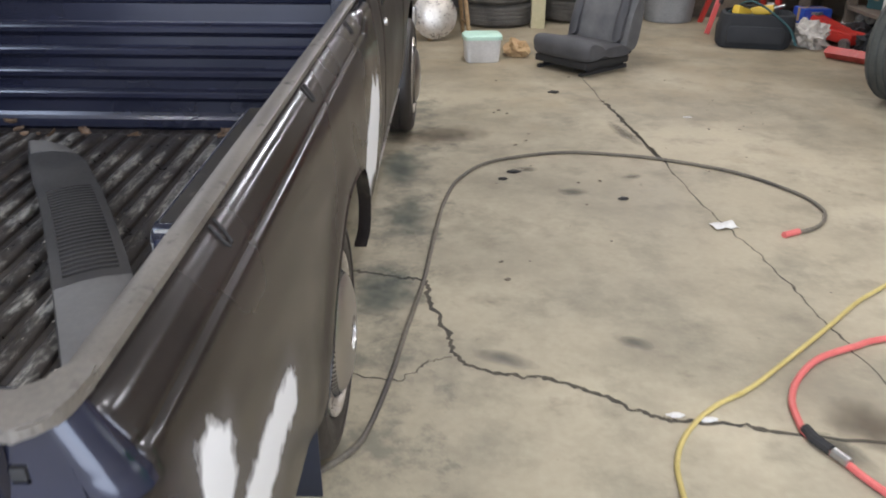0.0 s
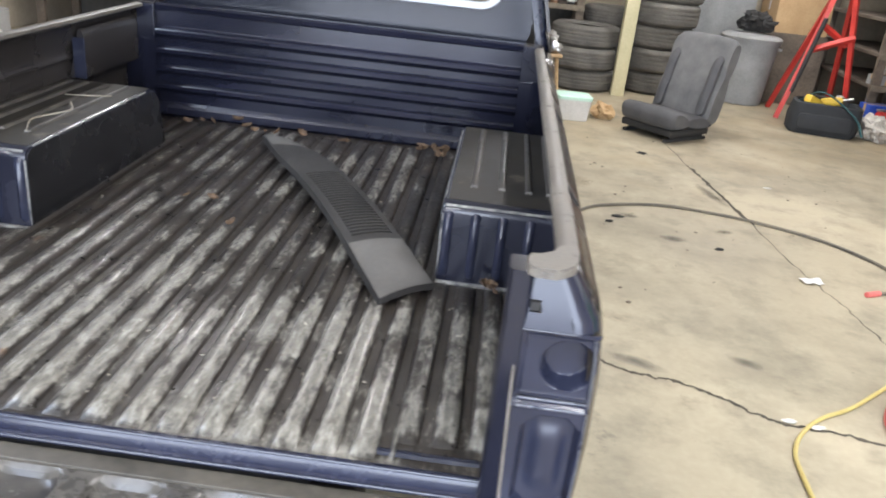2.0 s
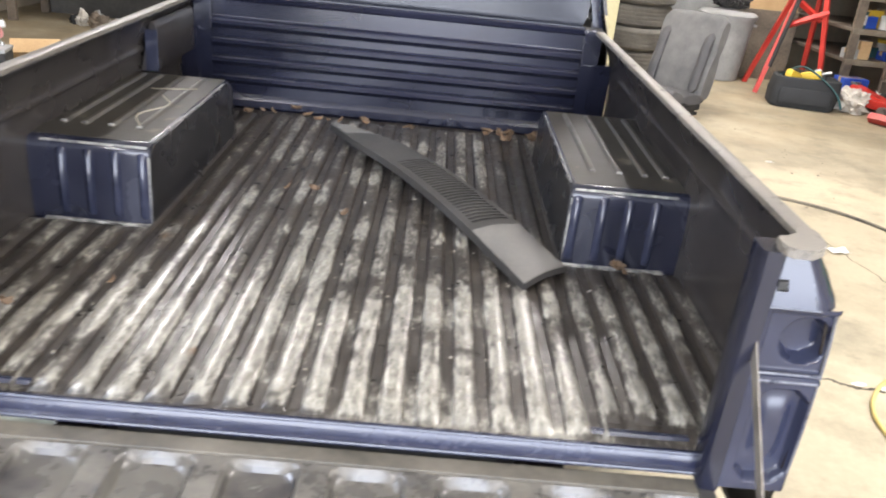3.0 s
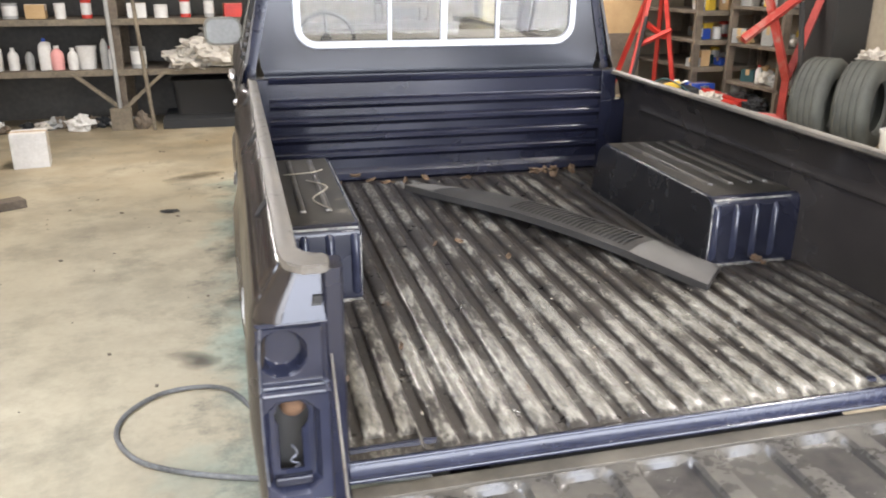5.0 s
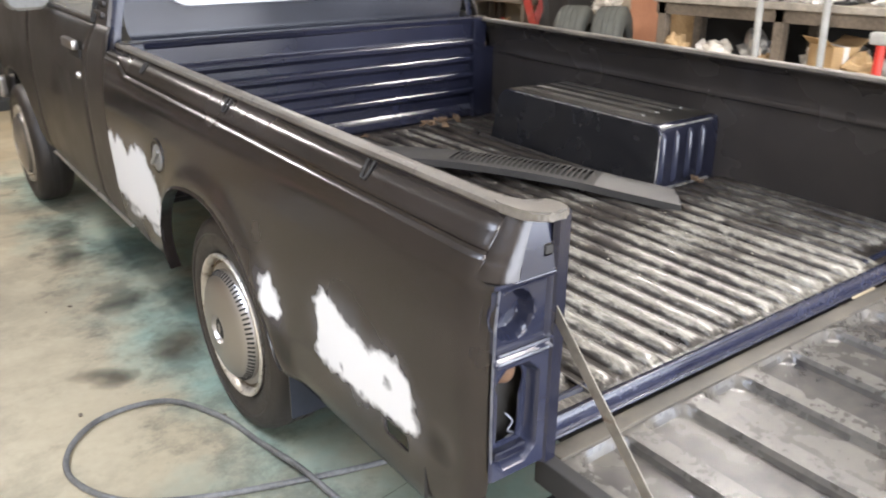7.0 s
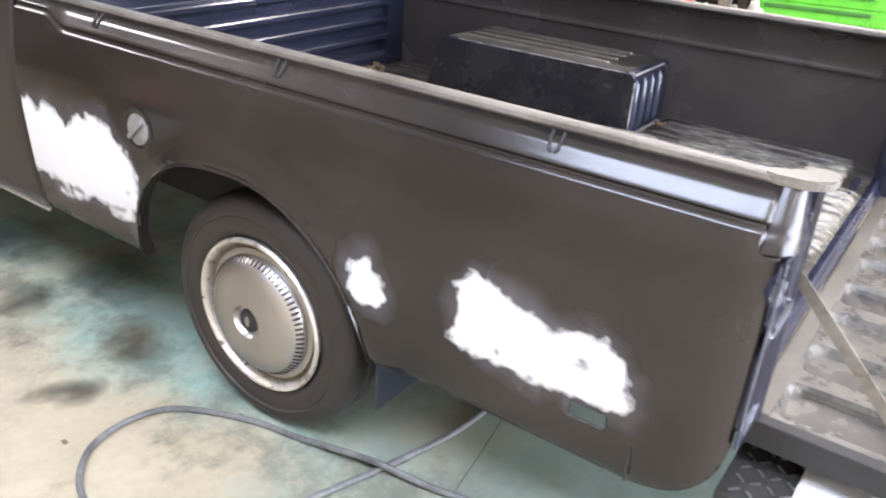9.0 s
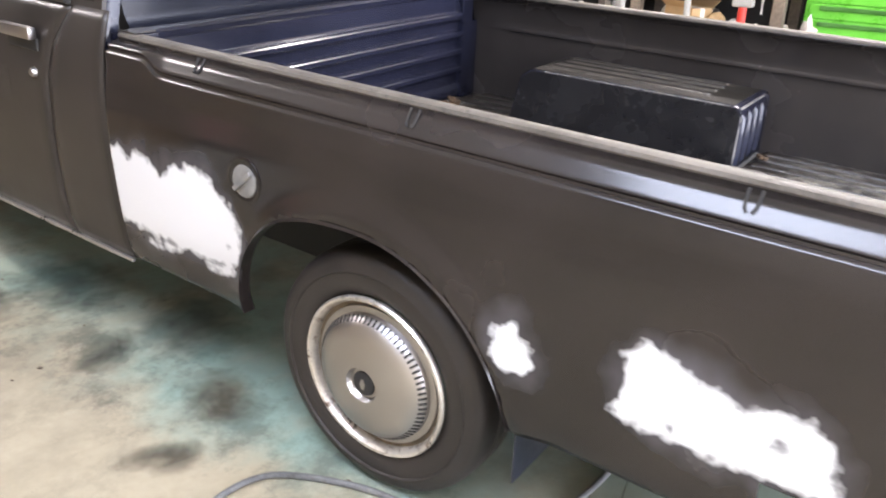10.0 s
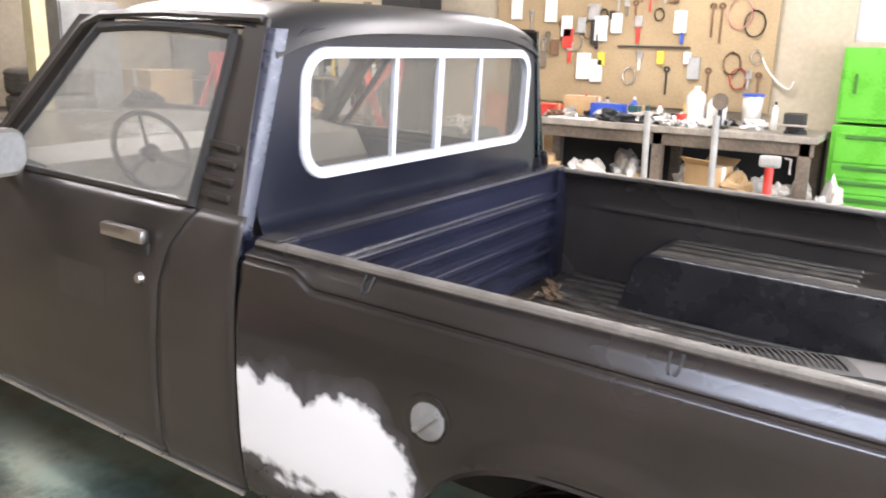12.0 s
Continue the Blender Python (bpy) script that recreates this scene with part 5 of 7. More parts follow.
box(X_R, X_R + 0.15, 0.15, 1.42, 0, 1.46, bm=bm)
box(X_R, X_R + 0.15, 0.15, 1.42, 2.25, CEIL, bm=bm)
setting("wall_right", bm, WALL, "tan wooden garage wall behind the workbench", "wall")
win1 = group_of("window_1", pose(X_R + 0.05, 0.15, 1.46), "bright garage window above the tool cabinet", "window", kind="structure")
for y0, y1, z0, z1 in ((0, 0.05, 0, 0.79), (1.22, 1.27, 0, 0.79), (0.05, 1.22, 0, 0.05), (0.05, 1.22, 0.74, 0.79), (0.62, 0.65, 0.05, 0.74)):
    part("window_frame", box(0, 0.05, y0, y1, z0, z1, 0.004), WHITEMETAL, win1)
part("pane", box(0.022, 0.026, 0.05, 1.22, 0.05, 0.74), GLASS, win1).visible_shadow = False
tagged(part("backdrop", box(X_R + 0.9, X_R + 0.92, -1.2, 2.8, 0.6, 3.4), mat("bright_sky", (0.9, 0.9, 0.9), (0.9, 0.9, 0.9), 0.9, bump=0, emit=(0.95, 0.98, 1.0, 3.0)), None), "plain bright sky outside the window", "sky", kind="structure")
setting("wall_left", box(X_L - 0.15, X_L, Y_B, Y_F, 0, CEIL), WALL, "tan board garage wall", "wall")
bm = box(X_L - 0.15, -2.65, Y_B - 0.15, Y_B, 0, CEIL)
box(4.45, X_R + 0.15, Y_B - 0.15, Y_B, 0, CEIL, bm=bm)
box(-2.65, 4.45, Y_B - 0.15, Y_B, 2.45, CEIL, bm=bm)
setting("wall_back", bm, WALL, "tan garage wall round the wide open vehicle door", "wall")
setting("ceiling", box(X_L - 0.15, X_R + 0.15, Y_B - 0.15, Y_F + 0.15, CEIL, CEIL + 0.12), CEILM, "pale painted garage ceiling", "ceiling")


def tube_fixture(x, y):
    g = group_of("ceiling_light", pose(x, y, CEIL), "white fluorescent tube fixture on the ceiling", "ceiling light", "ceiling lights")
    part("housing", box(-0.10, 0.10, -0.63, 0.63, -0.06, 0.0, 0.005), WHITE, g)
    for d in (-0.045, 0.045):
        part("tube", tube([(d, -0.60, -0.078), (d, 0.60, -0.078)], 0.014, 8), LIGHTTUBE, g)
    return g


for tx, ty in TUBES:
    tube_fixture(tx, ty)
for tx, ty in PANELS:
    g = group_of("panel_fixture", pose(tx, ty, CEIL), "wide white four-tube fixture on the ceiling", "ceiling light", "wide ceiling lights")
    part("housing", box(-0.30, 0.30, -0.61, 0.61, -0.055, 0.0, 0.005), WHITE, g)
    for d in (-0.21, -0.07, 0.07, 0.21):
        part("tube", tube([(d, -0.57, -0.068), (d, 0.57, -0.068)], 0.012, 8), LIGHTTUBE, g)

# ---- things in the garage ----
UP = Vector((0, 0, 1))


def thing(name, bm, material, label, category, group="", m=None, smooth=False, kind=""):
    ob = part(name, bm, material, None, "", smooth)
    if m:
        ob.matrix_world = m
    return tagged(ob, label, category, group, kind)


def bottle(x, y, z, r, h, body, cap, label, group="bottles on the shelf"):
    g = group_of("bottle", pose(x, y, z), label, "bottle", group)
    part("body", lathe([(0.001, 0), (r * 0.92, 0), (r, 0.01), (r, h * 0.62), (r * 0.85, h * 0.74), (r * 0.36, h * 0.86), (r * 0.34, h * 0.9), (0.001, h * 0.9)], 18), body, g, smooth=True)
    part("cap", lathe([(0.001, h * 0.89), (r * 0.42, h * 0.89), (r * 0.42, h), (0.001, h)], 14), cap, g)
    return g


def jug(x, y, z, w, d, h, body, cap, label, turn=0):
    g = group_of("jug", pose(x, y, z, 0, 0, turn), label, "jug", "jugs and bottles")
    part("body", loft([[(px * k, py * k, pz) for px, py in round_rect(w, d, min(w, d) * 0.28, 4)] for pz, k in ((0, 0.92), (0.01, 1), (h * 0.66, 1), (h * 0.78, 0.86), (h * 0.88, 0.45), (h * 0.9, 0.25))]), body, g, smooth=True)
    part("cap", lathe([(0.001, h * 0.89), (w * 0.16, h * 0.89), (w * 0.16, h), (0.001, h)], 12), cap, g)
    part("handle", tube(smooth_path([(w * 0.2, 0, h * 0.86), (w * 0.46, 0, h * 0.84), (w * 0.5, 0, h * 0.66)], 4), w * 0.07, 6), body, g, smooth=True)
    return g


def bucket(x, y, z, r, h, body, label, lid=None):
    g = group_of("bucket", pose(x, y, z), label, "bucket", "buckets")
    part("body", lathe([(0.001, 0), (r * 0.86, 0), (r * 0.88, 0.005), (r, h * 0.9), (r * 1.05, h * 0.9), (r * 1.05, h), (r * 0.98, h), (r * 0.85, 0.012), (0.001, 0.012)], 28), body, g, smooth=True)
    part("bail", tube([(r * 1.06 * math.cos(a), r * 0.9 * math.sin(a) * 0.35 - r * 0.5, h * 0.86 - abs(math.sin(a)) * r * 0.9) for a in steps(0, math.pi, 14)], 0.003, 6), STEEL, g)
    if lid:
        part("lid", lathe([(r * 1.07, h - 0.012), (r * 1.08, h + 0.006), (r * 0.95, h + 0.010), (0.001, h + 0.008)], 28), lid, g, smooth=True)
    return g


def tin(x, y, z, r, h, body, label):
    g = group_of("paint_can", pose(x, y, z), label, "can", "cans on the shelf")
    part("body", lathe([(0.001, 0), (r, 0), (r * 1.03, 0.004), (r, 0.01), (r, h - 0.01), (r * 1.03, h - 0.004), (r * 0.98, h), (r * 0.9, h - 0.006), (0.001, h - 0.006)], 22), body, g, smooth=True)
    part("label_band", lathe([(r * 1.006, h * 0.2), (r * 1.012, h * 0.21), (r * 1.012, h * 0.8), (r * 1.006, h * 0.81)], 22), WHITE, g, smooth=True)
    return g


def carton(x, y, z, w, d, h, body, label, turn=0, flaps=False):
    g = group_of("box", pose(x, y, z, 0, 0, turn), label, "box", "boxes")
    part("body", box(-w / 2, w / 2, -d / 2, d / 2, 0, h, 0.004), body, g)
    part("tape", box(-w / 2 - 0.001, w / 2 + 0.001, -0.02, 0.02, h * 0.55, h + 0.0012), CARD if body is not CARD else WHITE, g)
    if flaps:
        for q in (-1, 1):
            part("flap", box(-w / 2, w / 2, 0, d * 0.42, 0, 0.004, m=pose(0, q * d / 2, h, 40 * q if q > 0 else 140, 0, 0)), body, g)
    return g


def tyre_thing(m, r=0.32, w=0.21, label="dusty grey used tyre", group="loose tyres", rim=0.2, rubber=OLDRUBBER):
    """A loose tyre lying about its own z axis."""
    prof = [(rim, -w * 0.36), (rim + 0.02, -w * 0.46), (r * 0.86, -w / 2), (r * 0.95, -w * 0.44), (r, -w * 0.34)]
    n = 4
    for k in range(n):
        a = -w * 0.34 + w * 0.68 * (k + 0.35) / n
        prof += [(r, a - 0.012), (r - 0.007, a - 0.009), (r - 0.007, a + 0.001), (r, a + 0.004)]
    prof += [(r, w * 0.34), (r * 0.95, w * 0.44), (r * 0.86, w / 2), (rim + 0.02, w * 0.46), (rim, w * 0.36), (rim + 0.05, w * 0.3), (r - 0.03, 0), (rim + 0.05, -w * 0.3), (rim, -w * 0.36)]
    g = group_of("tyre", m, label, "tyre", group)
    part("casing", lathe(prof, 40), rubber, g, smooth=True)
    part("bead", lathe([(rim + 0.002, -w * 0.47), (rim - 0.006, -w * 0.42), (rim + 0.002, -w * 0.36)], 36), RUBBER, g)
    return g


def crumple(cx, cy, cz, sx, sy, sz, seed, n=3, amp=0.35):
    """A crumpled lump: a noise-displaced ball, flat below."""
    bm = bmesh.new()
    bmesh.ops.create_icosphere(bm, subdivisions=n + 1, radius=1)
    for v in bm.verts:
        p = v.co * 1.7 + Vector((seed * 3.1, seed, 0))
        k = 1 + amp * noise.noise(p) + amp * 0.7 * noise.noise(p * 2.6) + amp * 0.4 * noise.noise(p * 6)
        v.co = Vector((v.co.x * sx * k, v.co.y * sy * k, max(v.co.z * sz * k, -sz * 0.75)))
    bmesh.ops.translate(bm, verts=bm.verts, vec=(cx, cy, cz + sz * 0.75))
    return bm


EDGEWOOD = mat("soiled_shelf_edge", (0.10, 0.082, 0.058), (0.21, 0.175, 0.125), 0.8, scale=5, fine=40, bump=0.05)


def shelf_unit(name, x0, x1, y0, y1, boards, posts, label, top, backing=True):
    g = group_of(name, pose(x0, y0, 0), label, "shelf")
    w, d = x1 - x0, y1 - y0
    for z in boards:
        part("board", box(0, w, 0, d, z - 0.03, z, 0.004), DARKWOOD, g)
        part("edge_strip", box(0, w, -0.012, 0.0, z - 0.05, z + 0.002, 0.002), EDGEWOOD, g)
    for px in posts:
        for py in (0.02, d - 0.06):
            part("post", box(px - x0 - 0.04, px - x0 + 0.04, py, py + 0.045, 0, top, 0.004), DARKWOOD, g)
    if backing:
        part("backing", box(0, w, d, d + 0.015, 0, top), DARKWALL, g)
    return g


# --- front wall, driver's side: long shelf with bottles and rags
shelf_unit("wall_shelf", -3.9, -0.10, 6.52, 7.25, (0.525, 0.96, 1.45), (-3.85, -1.78, -0.15), "grimy wooden wall shelf crowded with bottles and rags", 1.9)
brace = group_of("shelf_brace", pose(-1.78, 6.47, 0), "pale wooden diagonal braces on a shelf post", "brace")
for q in (-1, 1):
    part("strut", prism([(0, 0.20), (q * 0.36, 0.50), (q * 0.40, 0.50), (q * 0.02, 0.17)], 0.03, pose(0, 0.03, 0, 90)), EDGEWOOD, brace)
part("foot_block", box(-0.11, 0.07, -0.05, 0.02, 0, 0.20, 0.004), EDGEWOOD, brace)
part("white_pipe", tube([(-0.02, -0.03, 0.2), (-0.04, -0.03, 1.5)], 0.018, 10), GREYP, brace)
thing("leaning_pole", tube([(-1.52, 6.38, 0.0), (-1.58, 6.47, 0.8), (-1.62, 6.50, 1.5)], 0.017, 8), EDGEWOOD, "thin wooden pole leaning on the shelf", "pole", smooth=True)
random.seed(5)
bottle(-2.30, 6.66, 0.525, 0.055, 0.21, PINK, WHITE, "pink plastic bottle on the shelf")
bucket(-2.06, 6.70, 0.525, 0.085, 0.20, WHITE, "small white pail with a wire bail")
bottle(-2.17, 6.64, 0.525, 0.045, 0.19, WHITE, WHITE, "white plastic bottle on the shelf")
bottle(-1.90, 6.62, 0.525, 0.035, 0.30, GREYP, BLACK, "slim grey spray bottle on the shelf")
bottle(-1.85, 6.64, 0.525, 0.035, 0.20, WHITE, RED, "white plastic bottle on the shelf")
bottle(-1.80, 6.70, 0.525, 0.040, 0.16, WHITE, YELLOW, "short white bottle on the shelf")
tin(-1.62, 6.66, 0.525, 0.066, 0.19, GREYP, "pale can on the shelf")
for k in range(11):
    bx = -3.75 + 0.135 * k
    h = 0.16 + 0.12 * random.random()
    if k % 3 == 1:
        jug(bx, 6.68, 0.525, 0.10, 0.12, h + 0.04, WHITE, (RED, BLUE, BLACK)[k % 3], "white plastic jug on the shelf")
    else:
        bottle(bx, 6.64 + 0.08 * random.random(), 0.525, 0.036 + 0.012 * random.random(), h, (WHITE, GREYP, BLUE, WHITE)[k % 4], (BLACK, RED, WHITE)[k % 3], "plastic bottle of fluid on the shelf")
for k in range(17):
    bx = -3.7 + 0.21 * k
    if k % 4 == 2:
        carton(bx, 6.78, 0.96, 0.16, 0.14, 0.10 + 0.06 * random.random(), (CARD, WHITE, RED)[k % 3], "small box on the upper shelf", 10 * random.random())
    else:
        tin(bx, 6.68 + 0.1 * random.random(), 0.96, 0.045 + 0.02 * random.random(), 0.11 + 0.08 * random.random(), (RED, GREYP, STEEL, WHITE)[k % 4], "can on the upper shelf")
for k, (rx, rz, sx, sz) in enumerate(((-1.20, 0.57, 0.18, 0.10), (-0.98, 0.60, 0.22, 0.16), (-0.76, 0.60, 0.22, 0.17), (-0.85, 0.74, 0.20, 0.13), (-0.66, 0.72, 0.14, 0.13), (-1.08, 0.70, 0.15, 0.08))):
    thing("heaped_rag", crumple(rx, 6.62, rz - 0.06, sx, 0.17, sz, k + 1, 3, 0.6), RAG, "crumpled pale rags heaped on the shelf", "rags", "rags on the shelf", smooth=True)
thing("hanging_rag", crumple(-0.70, 6.48, 0.33, 0.11, 0.06, 0.14, 9, 3, 0.6), RAG, "pale rag hanging into a bucket", "rag", "rags on the shelf", smooth=True)
bucket(-0.68, 6.52, 0.085, 0.12, 0.30, WHITE, "white plastic bucket under the shelf")
thing("floor_skid", box(-1.45, -0.2, 6.40, 7.1, 0.0, 0.083, 0.008), DARKFAB, "dark wooden skid on the floor", "skid")
thing("black_tub", loft([[(-1.05 + px * k, 6.85 + py * k, z) for px, py in round_rect(0.62, 0.36, 0.06)] for z, k in ((0.084, 0.9), (0.36, 1.0), (0.40, 1.04))]), BLACK, "black plastic tub under the shelf", "tub", smooth=True)
for k in range(16):
    cx, cy = -3.4 + 0.115 * k + 0.1 * random.random(), 6.45 + 0.25 * random.random()
    thing("scrap_lump", crumple(cx, cy, 0, 0.05 + 0.05 * random.random(), 0.05, 0.03 + 0.05 * random.random(), k + 20, 2, 0.7), (DARKFAB, RAG, GREYP, DARKWOOD, WHITE, DARKWOOD)[k % 6], "crumpled scrap lying under the shelf", "scrap", "scraps under the shelf")
# --- driver's side floor
carton(-2.27, 5.10, 0, 0.24, 0.22, 0.25, WHITE, "white cardboard box on the floor", 8)
bucket(-2.42, 3.15, 0, 0.115, 0.22, WHITE, "white bucket beside another on the floor")
bucket(-2.20, 3.28, 0, 0.115, 0.23, WHITE, "white bucket under a black battery")
bat = group_of("car_battery", pose(-2.32, 3.24, 0.232, 0, 0, 14), "black car battery resting on white buckets", "battery")
part("case", box(-0.15, 0.15, -0.09, 0.09, 0, 0.15, 0.008), BLACK, bat)
part("top", box(-0.153, 0.153, -0.093, 0.093, 0.15, 0.17, 0.006), GREYP, bat)
for q in (-1, 1):
    part("terminal", lathe([(0.001, 0.19), (0.009, 0.19), (0.010, 0.17)], 10, pose(q * 0.11, 0.05, 0)), STEEL, bat)
pj = jug(-2.36, 3.24, 0.46, 0.13, 0.17, 0.22, PINK, WHITE, "pink plastic jug lying on the battery")
pj.matrix_world = pose(-2.42, 3.27, 0.47, 0, 78, 20)
carton(-2.42, 4.05, 0, 0.30, 0.28, 0.20, CARD, "brown cardboard box on the floor", 25, True)
thing("wood_offcut", box(-0.35, 0.35, -0.06, 0.06, 0, 0.05, 0.004, m=pose(-2.38, 3.74, 0, 0, 0, 32)), DARKWOOD, "dark wood offcut on the floor", "wood")
thing("drum", lathe([(0.001, 0), (0.16, 0), (0.16, 0.35), (0.165, 0.36), (0.16, 0.37), (0.16, 0.5), (0.001, 0.5)], 28, pose(-2.95, 4.3, 0)), GREYP, "grey steel drum on the floor", "drum", smooth=True)
thing("support_post", box(-2.78, -2.62, 3.62, 3.76, 0, CEIL), WOOD, "tan wooden post from floor to ceiling", "post", kind="structure")

# --- passenger side: seat, stool, tyres, bin
DARKSEAT = mat("dark_seat_fabric", (0.045, 0.045, 0.048), (0.09, 0.088, 0.088), 0.9, scale=7, fine=260, bump=0.08)


def car_seat():
    g = group_of("loose_chair", pose(1.92, 5.24, -0.045, 0, 0, -48), "grey fabric car seat standing on the floor", "chair")
    def pad(pts, half, r, name, material):
        rings = []
        for q in steps(-1, 1, 14):
            k = (1 - abs(q) ** 3.5) ** 0.35 if abs(q) < 1 else 0.05
            rings.append([Vector((q * half, y, z)) for y, z in shrink(pts, r * (1 - k))])
        return part(name, loft(rings), material, g, smooth=True)
    def shrink(pts, d):
        cy, cz = sum(p[0] for p in pts) / len(pts), sum(p[1] for p in pts) / len(pts)
        out = []
        for y, z in pts:
            l = math.hypot(y - cy, z - cz)
            out.append((y - (y - cy) / l * min(d, l * 0.9), z - (z - cz) / l * min(d, l * 0.9)))
        return out
    def rounded(pts):
        return [(p.x, p.y) for p in smooth_path([(a, b, 0) for a, b in pts + pts[:1]], 4)[:-1]]
    pad(rounded([(-0.27, 0.17), (-0.28, 0.25), (-0.22, 0.29), (0.0, 0.25), (0.20, 0.22), (0.24, 0.15), (0.0, 0.13), (-0.22, 0.14)]), 0.26, 0.05, "cushion", DARKSEAT)
    pad(rounded([(0.13, 0.18), (0.17, 0.40), (0.255, 0.70), (0.29, 0.79), (0.345, 0.82), (0.395, 0.78), (0.375, 0.60), (0.30, 0.25), (0.24, 0.14)]), 0.27, 0.05, "backrest", FABRIC)
    for q in (-1, 1):
        pad_b = rounded([(0.10, 0.24), (0.14, 0.44), (0.22, 0.66), (0.28, 0.66), (0.25, 0.44), (0.20, 0.24)])
        part("bolster", loft([[Vector((q * (0.20 + 0.035 * w), y, z)) for y, z in shrink(pad_b, 0.03 * abs(w) ** 2)] for w in steps(-1, 1, 6)]), DARKSEAT, g, smooth=True)
        part("rail", box(*sorted((q * 0.18, q * 0.21)), -0.24, 0.26, 0.0455, 0.07, 0.004), BLACK, g)
        part("bracket", box(*sorted((q * 0.185, q * 0.205)), -0.18, 0.22, 0.07, 0.14, 0.003), BLACK, g)
    part("base", box(-0.24, 0.24, -0.24, 0.24, 0.09, 0.145, 0.02), BLACK, g)
    part("recliner", lathe([(0.001, 0.02), (0.05, 0.018), (0.055, 0.0)], 16, pose(0.235, 0.2, 0.2, 0, 90)), BLACK, g)


car_seat()
tub = group_of("plastic_tub", pose(1.205, 5.45, 0, 0, 0, 6), "small clear tub with a pale green lid", "tub")
part("body", loft([[(px * k, py * k, z) for px, py in round_rect(0.27, 0.22, 0.04)] for z, k in ((0, 0.86), (0.005, 0.9), (0.17, 1.0))]), WHITE, tub, smooth=True)
part("lid", loft([[(px * k, py * k, z) for px, py in round_rect(0.285, 0.235, 0.045)] for z, k in ((0.165, 1.0), (0.19, 1.0), (0.197, 0.94))]), mat("pale_green_lid", (0.42, 0.62, 0.50), (0.52, 0.70, 0.58), 0.5, bump=0.01), tub, "pale green lid", smooth=True)
thing("cardboard_scrap", crumple(1.48, 5.62, 0, 0.09, 0.10, 0.07, 51, 2, 0.5), CARD, "crumpled brown cardboard on the floor", "cardboard")
stool = group_of("stool", pose(0.93, 6.35, 0, 0, 0, 12), "small wooden stool holding metal parts", "stool")
part("top", box(-0.17, 0.17, -0.14, 0.14, 0.36, 0.39, 0.006), WOOD, stool)
for q in (-1, 1):
    for w in (-1, 1):
        part("leg", tube([(q * 0.17, w * 0.14, 0), (q * 0.13, w * 0.10, 0.36)], 0.018, 8), WOOD, stool)
    part("stretcher", tube([(q * 0.155, -0.125, 0.12), (q * 0.155, 0.125, 0.12)], 0.010, 6), WOOD, stool)
thing("wheel_cover", lathe([(0.18, 0.0), (0.185, 0.012), (0.15, 0.03), (0.06, 0.045), (0.001, 0.045)], 32, pose(0.83, 6.18, 0.20, 82, 0, 10)), RIMPAINT, "chrome wheel cover leaning on a stool", "wheel cover", smooth=True)
thing("scrap_metal", crumple(0.93, 6.35, 0.39, 0.13, 0.11, 0.11, 61, 3, 0.7), STEEL, "heap of shiny metal parts on the stool", "metal heap")
for q, (tx, ty, n, r, w) in enumerate(((1.38, 7.05, 3, 0.33, 0.205), (2.12, 7.35, 5, 0.36, 0.22), (1.70, 7.75, 4, 0.30, 0.19))):
    for k in range(n):
        tyre_thing(pose(tx + 0.02 * math.sin(k * 5 + q), ty + 0.02 * math.cos(k * 3), w * (k + 0.5), 0, 0, 30 * k), r, w, "dusty tyre stacked flat in a pile", "stacked tyres", 0.20)
thing("yellow_post", box(1.68, 1.80, 6.78, 6.90, 0, CEIL), mat("cream_paint", (0.42, 0.38, 0.22), (0.56, 0.51, 0.32), 0.7, bump=0.03), "cream painted wooden post", "post", kind="structure")
BINGREY = mat("dull_bin_grey", (0.16, 0.16, 0.155), (0.26, 0.26, 0.25), 0.6, scale=5, fine=60, bump=0.03)
bin_g = group_of("trash_bin", pose(3.02, 7.30, 0), "grey plastic trash bin with a lid", "trash bin")
part("body", lathe([(0.001, 0), (0.21, 0), (0.22, 0.01), (0.27, 0.60), (0.285, 0.60), (0.285, 0.63), (0.26, 0.63)], 32), BINGREY, bin_g, smooth=True)
part("lid", lathe([(0.29, 0.62), (0.295, 0.645), (0.26, 0.67), (0.001, 0.70)], 32), BINGREY, bin_g, smooth=True)
for q in (-1, 1):
    part("handle", box(-0.05, 0.05, -0.02, 0.02, -0.012, 0.012, 0.006, m=pose(0.285 * q, 0, 0.55, 0, 0, 90)), GREYP, bin_g)
thing("engine_part", crumple(3.02, 7.30, 0.70, 0.15, 0.13, 0.10, 71, 3, 0.6), BLACK, "oily black engine part on the bin lid", "engine part")

wc = group_of("metal_cabinet", pose(2.50, 7.72, 0), "tall grey metal cabinet against the wall", "cabinet")
part("body", box(0, 0.62, 0.02, 0.36, 0, 1.70, 0.01), BINGREY, wc)
part("door", box(0.01, 0.61, 0, 0.02, 0.05, 1.02, 0.008), BINGREY, wc)
part("door", box(0.01, 0.61, 0, 0.02, 1.05, 1.68, 0.008), BINGREY, wc)
carton(3.50, 7.72, 0, 0.62, 0.50, 0.70, DARKWOOD, "large grimy brown crate against the wall")
carton(3.52, 7.74, 0.70, 0.55, 0.46, 0.36, CARD, "large tan carton on a crate", 4)
# red A-frame hoist
hoist = group_of("red_hoist", pose(3.45, 6.75, 0), "red painted steel A-frame hoist", "hoist")
